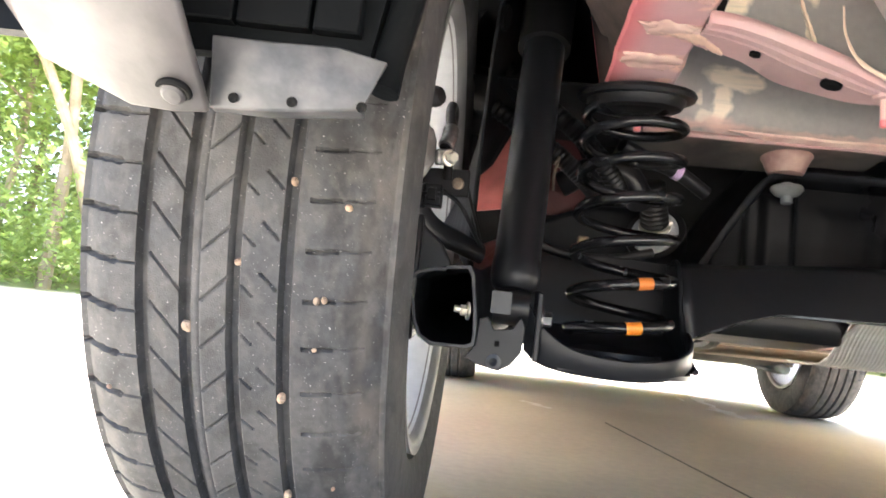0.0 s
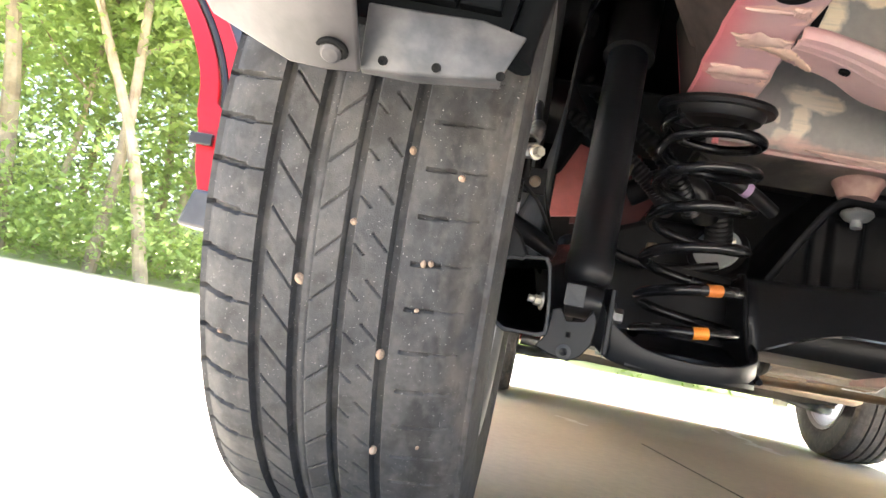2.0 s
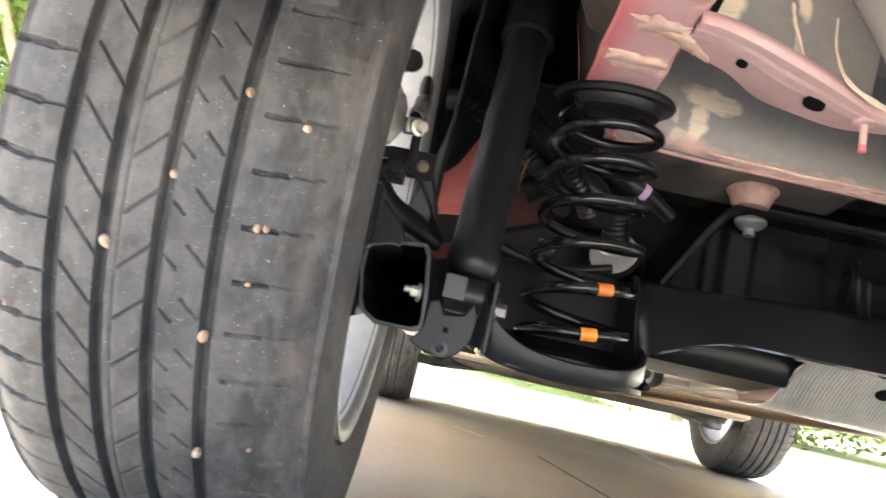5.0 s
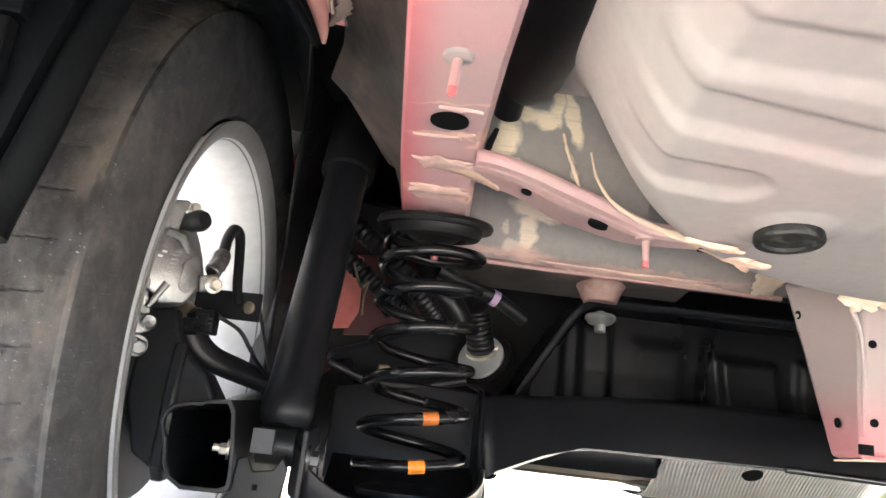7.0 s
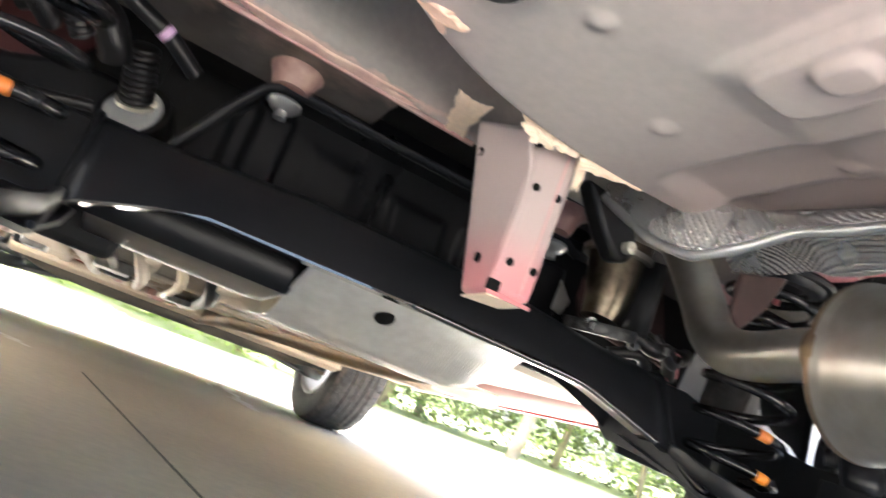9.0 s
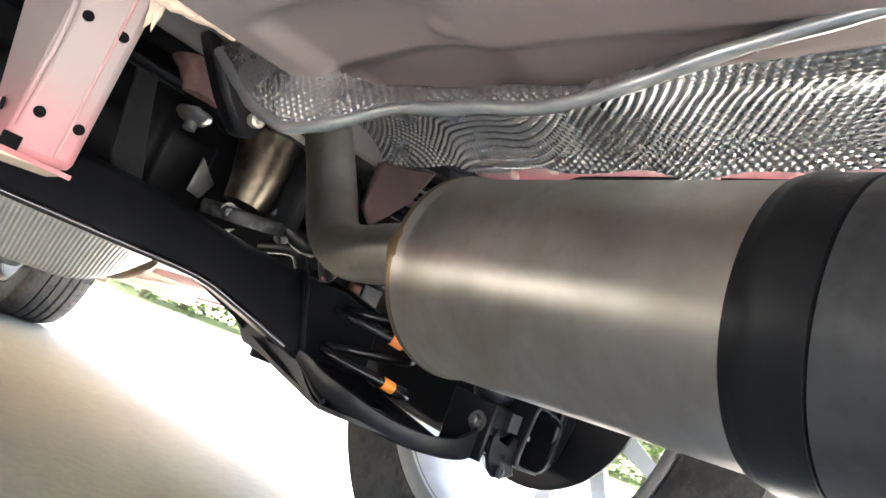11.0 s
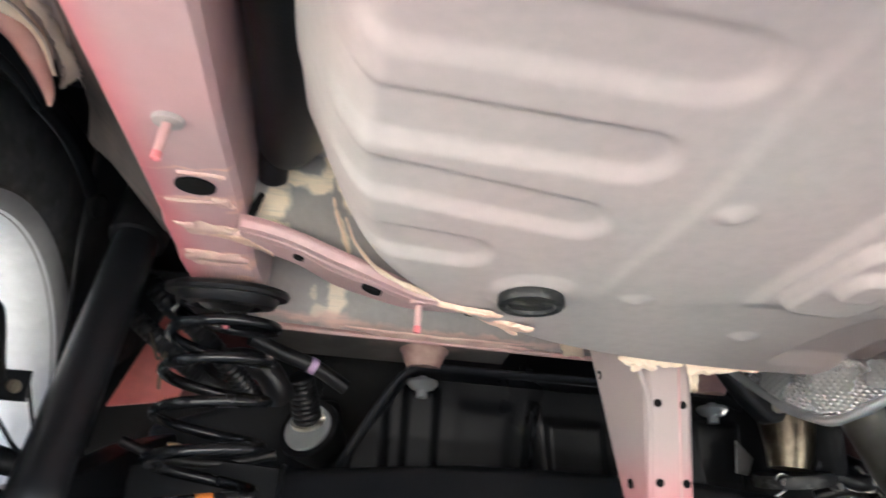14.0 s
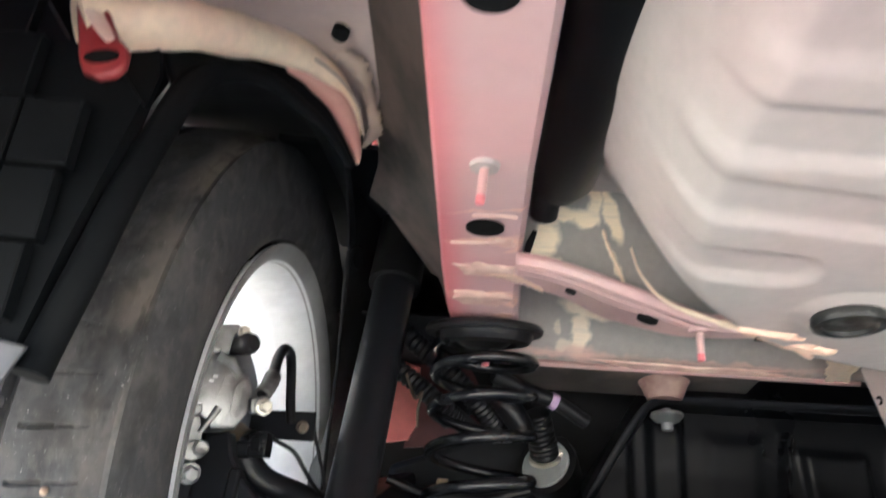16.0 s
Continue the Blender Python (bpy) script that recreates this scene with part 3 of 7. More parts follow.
for s, m in sides():
    # trailing arm: open box section at its rear end
    outer = lambda y, gx, z0, z1, w, o=0.0: [(-0.625 + gx + px * (w / 2 - o), y, (z0 + z1) / 2 + pz * ((z1 - z0) / 2 - o)) for px, pz in
                                            ((-0.82, -0.03), (-0.72, -0.50), (-0.56, -0.80), (-0.22, -0.99), (0.75, -0.98), (0.96, -0.90), (0.98, -0.70), (0.93, -0.08), (0.78, 0.80), (0.65, 1), (0.05, 0.95), (-0.03, 0.88), (-0.30, 0.88), (-0.76, 0.76), (-0.93, 0.60), (-0.986, 0.405))]
    b = Build()
    b.loft([outer(0.24, 0.04, 0.27, 0.345, 0.072, 0.0045), outer(0.06, 0.004, 0.225, 0.305, 0.083, 0.0045), outer(-0.072, 0, 0.2195, 0.2985, 0.071, 0.0040), outer(-0.073, 0, 0.2195, 0.2985, 0.071), outer(0.06, 0.004, 0.225, 0.305, 0.080),
            outer(0.16, 0.03, 0.24, 0.33, 0.08), outer(0.30, 0.05, 0.29, 0.37, 0.07), outer(0.42, 0.06, 0.32, 0.39, 0.06)])
    arm = part("trailing_arm", m(b), BLACK, car, "black painted trailing arm with an open box end", bevel=0.0012)
    part("beam_bolt", m(Build().hexbolt((-0.600, -0.058, 0.256), (-1, -0.25, 0), 0.0055, 0.008).tube([(-0.60, -0.058, 0.256), (-0.614, -0.061, 0.257)], 0.0035)), ZINC, arm, "zinc bolt through the box end")
    ring = [outer(-0.0725, 0, 0.2195, 0.2985, 0.071, 0.0040), outer(-0.0745, 0, 0.2195, 0.2985, 0.071, 0.0033), outer(-0.0745, 0, 0.2195, 0.2985, 0.071, 0.0007), outer(-0.0725, 0, 0.2195, 0.2985, 0.0714, -0.0002)]
    part("box_rim", m(Build().loft(ring, True, False)), WORNEDGE, arm, "worn grey rim of the box end")
    # hub carrier plate behind the wheel
    b = Build().plate([(-0.664, y, z) for y, z in ((-0.070, 0.235), (-0.06, 0.222), (0.08, 0.235), (0.12, 0.30), (0.05, 0.324), (-0.03, 0.330), (-0.065, 0.345), (-0.072, 0.30))], (0.012, 0, 0))
    part("knuckle", m(Build().plate([(x, -0.062, z) for x, z in ((-0.692, 0.372), (-0.670, 0.376), (-0.664, 0.354), (-0.651, 0.334), (-0.632, 0.318), (-0.620, 0.296), (-0.650, 0.285), (-0.662, 0.262), (-0.664, 0.232), (-0.684, 0.244), (-0.698, 0.290), (-0.698, 0.340))], (0, 0.02, 0))), BLACK, arm, "black hub knuckle", bevel=0.003)
    part("hub_plate", m(b), BLACK, arm, bevel=0.003)
    b = Build().lathe([(0, 0.05), (0.02, 0.052), (0.03, 0.045)], (-0.70, 0, 0.34), (1, 0, 0), 28)
    part("hub", m(b), DULLSTEEL, arm)
    b = Build().lathe([(0, 0.05), (0.004, 0.078), (0.006, 0.138), (0.010, 0.143), (0.014, 0.143), (0.016, 0.136), (0.012, 0.09), (0.018, 0.078), (0.02, 0.05)], (-0.716, 0, 0.34), (1, 0, 0), 48)
    part("dust_shield", m(b), BLACK, arm, "black brake dust shield inside the wheel")
    # spring pan with a low curved lip that runs on into the beam
    lipline = [(-0.545, -0.052, 0.224, 0.048), (-0.53, -0.056, 0.213, 0.036), (-0.50, -0.057, 0.207, 0.023), (-0.46, -0.054, 0.205, 0.019), (-0.425, -0.046, 0.206, 0.019), (-0.396, -0.030, 0.210, 0.020), (-0.376, -0.005, 0.217, 0.021),
               (-0.364, 0.030, 0.226, 0.021), (-0.360, 0.055, 0.238, 0.018), (-0.357, 0.075, 0.247, 0.012)]
    low = smooth_path([q[:3] for q in lipline], 6)
    tall = [p.z for p in smooth_path([(0, 0, q[3]) for q in lipline], 6)]
    inn = []
    for i, p in enumerate(low):
        d = low[min(i + 1, len(low) - 1)] - low[max(i - 1, 0)]
        inn.append(Vector((-d.y, d.x, 0)).normalized())
    b = Build().loft([[p + q * 0.003, p + Vector((0, 0, 0.004)), p + Vector((0, 0, h)), p + Vector((0, 0, h + 0.0015)) + q * 0.0025, p + Vector((0, 0, h)) + q * 0.005, p + Vector((0, 0, 0.006)) + q * 0.006] for p, q, h in zip(low, inn, tall)])
    part("pan_lip", m(b), BLACK, arm, "black curved lip of the spring pan", angle=50)
    pan = [(-0.53, 0.17), (-0.525, 0.03)] + [(max(-0.522, p.x), p.y) for p in low[10:50:3]] + [(-0.352, 0.10), (-0.350, 0.17)]
    zb = lambda x, y: 0.210 + 0.27 * max(0.0, y - 0.02)
    b = Build().loft([[(x, y, zb(x, y)) for x, y in pan], [(x, y, zb(x, y) + 0.005) for x, y in pan]])
    part("spring_pan", m(b), BLACK, arm, "black pressed spring pan on the axle")
    b = Build().lathe([(0, 0.050), (0.006, 0.050), (0.010, 0.040), (0.012, 0.026), (0.006, 0.022), (0.005, 0.0)], (-0.442, 0.055, 0.224), (0, 0, 1), 36)
    part("lower_spring_seat", m(b), HOSE, arm)
    # shock absorber
    lo, hi = Vector((-0.560, -0.046, 0.262)), Vector((-0.547, 0.085, 0.640))
    d = (hi - lo).normalized()
    b = Build().lathe([(0.018, 0.016), (0.024, 0.022), (0.034, 0.0245), (0.05, 0.0245), (0.052, 0.0235), (0.345, 0.0235), (0.35, 0.012), (0.42, 0.010)], lo, d, 32)
    shock = part("shock_absorber", m(b), BLACK, car, "black tubular shock absorber")
    b = Build().lathe([(0.322, 0.0265), (0.322, 0.0305), (0.43, 0.031), (0.43, 0.02)], lo, d, 32)
    part("dust_boot", m(b), HOSE, shock, "black rubber dust boot")
    b = Build().lathe([(-0.017, 0.008), (-0.017, 0.0175), (0.017, 0.0175), (0.017, 0.008)], lo + Vector((0, 0, 0.002)), (1, 0, 0), 28)
    part("lower_eye", m(b), HOSE, shock)
    b = Build().box((-0.5795, -0.070, 0.2565), (-0.5605, -0.064, 0.2775))
    part("eye_stop", m(b), GREYPLASTIC, shock, "grey rubber pad on the shock eye")
    b = Build().plate([(x, -0.068, z) for x, z in ((-0.600, 0.212), (-0.585, 0.206), (-0.567, 0.203), (-0.556, 0.209), (-0.547, 0.222), (-0.545, 0.246), (-0.550, 0.256), (-0.557, 0.244), (-0.574, 0.241), (-0.581, 0.253), (-0.589, 0.250), (-0.591, 0.225))], (0, 0.006, 0))
    b.plate([(-0.536, -0.068, 0.215), (-0.536, 0.0, 0.215), (-0.536, 0.0, 0.285), (-0.536, -0.068, 0.28)], (0.005, 0, 0))
    part("shock_bracket", m(b), BLACK, arm, bevel=0.0012)
    part("shock_bolt", m(Build().hexbolt((-0.531, -0.050, 0.256), (1, 0, 0), 0.0075, 0.010)), CAST, arm, "zinc shock bolt")
    part("bracket_hole_rim", m(Build().lathe([(0, 0.007), (0.002, 0.0075), (0.0025, 0.004), (0.0, 0.0)], (-0.572, -0.069, 0.211), (0, -1, 0), 16)), WORNEDGE, arm)
    part("bracket_slot", m(Build().plate([(-0.5725, -0.0690, 0.2255), (-0.568, -0.0690, 0.2255), (-0.568, -0.0690, 0.2305), (-0.5725, -0.0690, 0.2305)], (0, -0.0006, 0))), JOINT, arm)
    # coil spring with paint marks and seats
    pts, wire = coil(-0.440, 0.058, 0.054, 0.0063)
    spring = part("coil_spring", m(Build().tube(pts, wire, 12)), ENAMEL, car, "glossy black coil spring with orange marks", angle=60)
    for k0, paint, wide in ((15, ORANGE, 1), (60, DARKORANGE, 1)):
        part("paint_mark", m(Build().tube(pts[k0 - wide:k0 + wide + 1], 0.0068, 12)), paint, spring, "orange paint mark")
    b = Build().lathe([(0.0, 0.064), (0.004, 0.066), (0.008, 0.064), (0.010, 0.058), (0.004, 0.055), (-0.004, 0.054), (-0.010, 0.050), (-0.012, 0.038), (-0.006, 0.034), (-0.012, 0.026), (-0.016, 0.018), (-0.012, 0.0)], (-0.442, 0.052, 0.512), (-0.02, -0.12, 1), 44)
    part("upper_spring_seat", m(b), HOSE, spring, "ribbed black rubber spring seat")
    part("centre_stud", m(Build().lathe([(0.0, 0.009), (-0.010, 0.008), (-0.011, 0.0045), (-0.022, 0.0045)], (-0.439, 0.046, 0.505), (0, -0.1, 1), 16)), BLACK, spring, "dark stud through the spring seat")
    part("stud_tip", m(Build().lathe([(-0.020, 0.0040), (-0.029, 0.0040), (-0.030, 0.0)], (-0.439, 0.046, 0.505), (0, -0.1, 1), 16)), REDTINT, spring, "red stud tip")
    # brake calliper: a casting whose inner face looks back and inwards
    def cal_at(a, z, out=0.0):
        return Vector((-0.648, -0.098, 0.40)) + a * Vector((0.8, 0.6, 0)) + out * Vector((0.6, -0.8, 0)) + Vector((0, 0, z))

    def casting(outline, back, front, inset=0.93):
        ca, cz = (sum(q[i] for q in outline) / len(outline) for i in (0, 1))
        slim = lambda f, o: [cal_at(ca + (a - ca) * f, cz + (z - cz) * f, o) for a, z in outline]
        return m(Build().loft([slim(1.0, back), slim(1.02, front - 0.004), slim(0.99, front - 0.0015), slim(inset, front)]))

    out = Vector((0.6, -0.8, 0))
    face = [(-0.0443, 0.0392), (-0.0193, 0.0332), (-0.0063, 0.0226), (0.0, 0.0208), (0.0054, 0.0097), (0.0058, -0.0098), (-0.0043, -0.0266), (-0.0251, -0.0295), (-0.0311, -0.0229), (-0.0498, -0.0099), (-0.0481, 0.0007), (-0.0489, 0.0187)]
    cal = part("brake_calliper", casting(face, -0.045, 0.0, inset=0.86), CAST, car, "cast aluminium brake calliper", bevel=0.0012)
    for name, line, back, front in (("upper_ear", [(-0.0386, 0.0554), (-0.0309, 0.0622), (-0.018, 0.0651), (-0.0131, 0.0609), (-0.0194, 0.0540), (-0.0215, 0.036), (-0.0340, 0.036)], -0.03, 0.001),
                                    ("cast_block", [(-0.0511, -0.012), (-0.0364, -0.0106), (-0.0359, -0.018), (-0.0484, -0.0254)], -0.02, 0.003),
                                    ("ear_link", [(-0.0486, -0.0200), (-0.0354, -0.0200), (-0.0298, -0.0393), (-0.0409, -0.0444)], -0.02, -0.001),
                                    ("lower_ear", [(-0.0485, -0.0472), (-0.038, -0.0404), (-0.0304, -0.0412), (-0.0265, -0.0462), (-0.0279, -0.0536), (-0.0363, -0.0582), (-0.0473, -0.0577)], -0.03, 0.004)):
        part(name, casting(line, back, front), CAST, cal, bevel=0.001)
    part("cast_facet", m(Build().loft([[cal_at(a, z, o) for a, z, o in ((-0.003, 0.0195, 0.001), (0.0052, 0.0092, -0.003), (0.0050, -0.0100, -0.003), (-0.0050, -0.0180, 0.001))], [cal_at(a, z, o) for a, z, o in ((-0.012, 0.010, 0.0012), (-0.008, 0.004, 0.0025), (-0.008, -0.006, 0.0025), (-0.013, -0.014, 0.0012))]])), CAST, cal, bevel=0.0012)
    part("cast_rib", m(Build().tube([cal_at(-0.0225, -0.0120, 0.001), cal_at(-0.029, -0.0240, 0.002), cal_at(-0.0345, -0.0345, 0.001)], [0.0034, 0.0028, 0.0024], 10)), CAST, cal)
    part("cast_rib", m(Build().tube([cal_at(-0.030, 0.0335, -0.002), cal_at(-0.018, 0.030, 0.0), cal_at(-0.008, 0.0185, 0.0)], [0.0045, 0.0050, 0.0036], 10)), CAST, cal)
    part("cast_recess", m(Build().plate([cal_at(a, z, 0.0004) for a, z in ((-0.0485, 0.0190), (-0.0359, 0.0162), (-0.0343, 0.0078), (-0.0480, 0.0048))], out * 0.0005)), CAST, cal)
    part("cast_boss", m(Build().lathe([(-0.008, 0.0062), (0.002, 0.0058), (0.004, 0.0042), (0.0046, 0.0)], cal_at(-0.0343, 0.0402, -0.002), out, 24)), CAST, cal)
    for k in range(6):
        c0 = cal_at(-0.0182 - 0.0007 * k, 0.0180 - 0.0037 * k, 0.0002)
        part("cast_mark", m(Build().loft([[c0 + Vector((0.8, 0.6, 0)) * u + Vector((0, 0, w)) + out * o for u, w in ((-0.0028, -0.0010), (0.0028, -0.0006), (0.0028, 0.0010), (-0.0028, 0.0006))] for o in (0, 0.0007)])), CAST, cal, "raised unreadable casting mark")
    for k in range(2):
        c0 = cal_at(-0.0297 - 0.003 * k, 0.0150 - 0.0045 * k, 0.0002)
        part("cast_mark", m(Build().loft([[c0 + Vector((0.8, 0.6, 0)) * u + Vector((0, 0, w)) + out * o for u, w in ((-0.002, -0.001), (0.002, -0.001), (0.002, 0.001), (-0.002, 0.001))] for o in (0, 0.0007)])), ALUMINIUM, cal)
    part("bleed_cap", m(Build().lathe([(-0.014, 0.006), (-0.004, 0.0075), (0.0, 0.0092), (0.004, 0.0088), (0.007, 0.0098), (0.012, 0.0096), (0.016, 0.0075), (0.017, 0.0)], cal_at(-0.0120, 0.0462, 0.0), out + Vector((0.3, 0.3, 0.12)), 20)), HOSE, cal, "black rubber bleed cap")
    part("ear_bolt", m(Build().hexbolt(cal_at(-0.0120, 0.0590, -0.001), out, 0.0045, 0.007, 1.25)), ZINC, cal, "small bolt on the upper ear")
    part("guide_bolt", m(Build().lathe([(0, 0.0068), (0.004, 0.0066), (0.0055, 0.0050), (0.0045, 0.0)], cal_at(-0.032, -0.0469, 0.003), out, 24)), CAST, cal, "steel guide bolt")
    part("guide_bolt", m(Build().hexbolt(cal_at(-0.0354, -0.0669, -0.004), out + Vector((0, 0, -0.2)), 0.0072, 0.010, 1.3)), CAST, cal, "grey guide pin bolt")
    part("banjo", m(Build().loft([[cal_at(a, z, o) for a, z in ((0.0030, 0.0010), (0.0205, 0.0063), (0.0253, -0.0088), (0.0060, -0.0132))] for o in (-0.004, 0.004)])), CAST, cal, "steel hose fitting", bevel=0.002)
    part("banjo_bolt", m(Build().hexbolt(cal_at(0.0163, -0.0053, 0.004), out, 0.0056, 0.009, 1.35)), ZINC, cal, "yellow zinc hose bolt")
    hose = smooth_path([(-0.638, -0.085, 0.406), (-0.635, -0.078, 0.417), (-0.635, -0.070, 0.428), (-0.639, -0.050, 0.449), (-0.640, -0.030, 0.463), (-0.639, -0.010, 0.462), (-0.641, 0.010, 0.447), (-0.643, 0.030, 0.422), (-0.643, 0.044, 0.402)], 8)
    part("brake_hose", m(Build().tube(hose, 0.0052, 14)), HOSE, cal, "black rubber brake hose")
    part("hose_collar", m(Build().tube(hose[1:17], [0.0072 + 0.0007 * (i % 4 in (1, 2)) for i in range(16)], 16)), CAST, cal)
    plate = [(-0.690, 0.409), (-0.669, 0.414), (-0.619, 0.415), (-0.618, 0.384), (-0.659, 0.384), (-0.690, 0.386)]
    part("hose_bracket", m(Build().plate([(x, 0.050, z) for x, z in plate], (0, 0.005, 0))), BLACK, arm, "black hose bracket", bevel=0.0012)
    part("hose_ferrule", m(Build().lathe([(-0.002, 0.0068), (0.004, 0.0066), (0.0045, 0.0045), (0.001, 0.0042), (0.001, 0.0)], (-0.631, 0.050, 0.398), (0, -1, 0), 24)), DULLSTEEL, arm, "rusty hose ferrule")
    part("bracket_arm", m(Build().tube(smooth_path([(-0.672, -0.02, 0.378), (-0.664, -0.01, 0.354), (-0.648, 0.0, 0.338), (-0.622, 0.02, 0.329), (-0.598, 0.05, 0.322)], 6), [0.0145 - 0.0001 * i for i in range(25)], 14, flat=0.6)), BLACK, arm, "curved black bracket arm")
    part("sensor_plug", m(Build().box((-0.6585, -0.040, 0.3575), (-0.6405, -0.018, 0.3795)).box((-0.655, -0.043, 0.362), (-0.645, -0.040, 0.375))), PLASTIC, arm, "black wheel speed sensor plug", bevel=0.002)
    part("plug_rib", m(Build().box((-0.6570, -0.0416, 0.3660), (-0.6420, -0.0402, 0.3675)).box((-0.6570, -0.0416, 0.3705), (-0.6420, -0.0402, 0.3720))), WORNEDGE, arm)
    part("sensor_body", m(Build().lathe([(0, 0.0085), (0.018, 0.0085), (0.019, 0.006)], (-0.676, -0.03, 0.362), (1, 0, 0.1), 18)), LINER, arm, "dark sensor body")
    part("sensor_cable", m(Build().tube(smooth_path([(-0.641, -0.025, 0.376), (-0.625, 0.0, 0.368), (-0.614, 0.01, 0.353), (-0.606, 0.02, 0.340), (-0.595, 0.05, 0.325)], 6), 0.0022, 8)), HOSE, arm)
    part("sensor_cable", m(Build().tube(smooth_path([(-0.622, 0.056, 0.405), (-0.619, 0.06, 0.392), (-0.611, 0.06, 0.369), (-0.599, 0.06, 0.334)], 6), 0.0020, 8)), HOSE, arm)

# torsion beam: inverted trough between the arms
sec = {0.0: (0.135, 0.300, 0.152, 0.362), 0.15: (0.135, 0.298, 0.152, 0.360), 0.24: (0.132, 0.296, 0.150, 0.352), 0.29: (0.118, 0.282, 0.142, 0.346), 0.345: (0.090, 0.260, 0.133, 0.342), 0.364: (0.075, 0.249, 0.128, 0.341)}
rows = []
for x in sorted({k * q for k in sec for q in (-1, 1)}):
    y0, z0, y1, z1 = sec[abs(x)]
    rows.append([(x, y0 + 0.014, z0 + 0.001), (x, y0, z0), (x, y1, z1 - 0.008), (x, y1 + 0.012, z1), (x, y1 + 0.05, z1 - 0.002), (x, y1 + 0.065, z1 - 0.012), (x, y1 + 0.085, z0 + 0.01)])
beam = part("torsion_beam", Build().loft(rows, closed=False), BLACK, car, "black torsion beam between the rear wheels", bevel=0.0, solid=0.006, angle=50)
ends = [(x, sec[abs(x)][0], sec[abs(x)][1]) for x in (-0.345, -0.29, -0.24, -0.15, 0.0, 0.15, 0.24, 0.29, 0.345)]
part("beam_edge", Build().loft([[p + Vector((0, -0.002, -0.001)), p + Vector((0, -0.002, -0.0050)), p + Vector((0, 0.026, -0.0047)), p + Vector((0, 0.026, -0.002))] for p in smooth_path(ends, 6)]), GLOSSBLACK, beam, "glossy folded lower edge of the beam")
part("beam_fold", Build().tube([p + Vector((0, -0.003, -0.003)) for p in smooth_path([e for e in ends if e[0] >= 0.0], 6)], 0.0042, 12), GLOSSBLACK, beam, "bright rounded fold of the beam's edge")
for s, m in sides():
    part("pocket_wall", m(Build().plate([(-0.540, 0.170, 0.225), (-0.362, 0.170, 0.232), (-0.362, 0.182, 0.345), (-0.470, 0.186, 0.350), (-0.540, 0.184, 0.335)], (0, 0.006, 0))), BLACK, beam, "black wall behind the spring pocket", bevel=0.002)
    # gusset that closes the beam towards the spring, with a rolled front edge
    face = [(0.022, 0.216), (0.048, 0.231), (0.075, 0.250), (0.102, 0.296), (0.127, 0.340), (0.150, 0.340), (0.205, 0.330), (0.225, 0.262), (0.20, 0.245), (0.10, 0.232)]
    part("beam_gusset", m(Build().plate([(-0.366, y, z) for y, z in face], (0.005, 0, 0))), BLACK, beam, "black gusset at the beam's end", bevel=0.001)
    part("gusset_edge", m(Build().tube(smooth_path([(-0.3645, 0.012, 0.219), (-0.3645, 0.032, 0.226), (-0.3640, 0.060, 0.242), (-0.3640, 0.080, 0.262), (-0.3640, 0.102, 0.298), (-0.3640, 0.125, 0.339), (-0.364, 0.15, 0.345)], 6), 0.0032, 10)), BLACK, beam, "rolled black edge of the gusset")
# ==== underbody
def tub_floor(y):
    return 0.471 - (y + 0.213) * 0.068


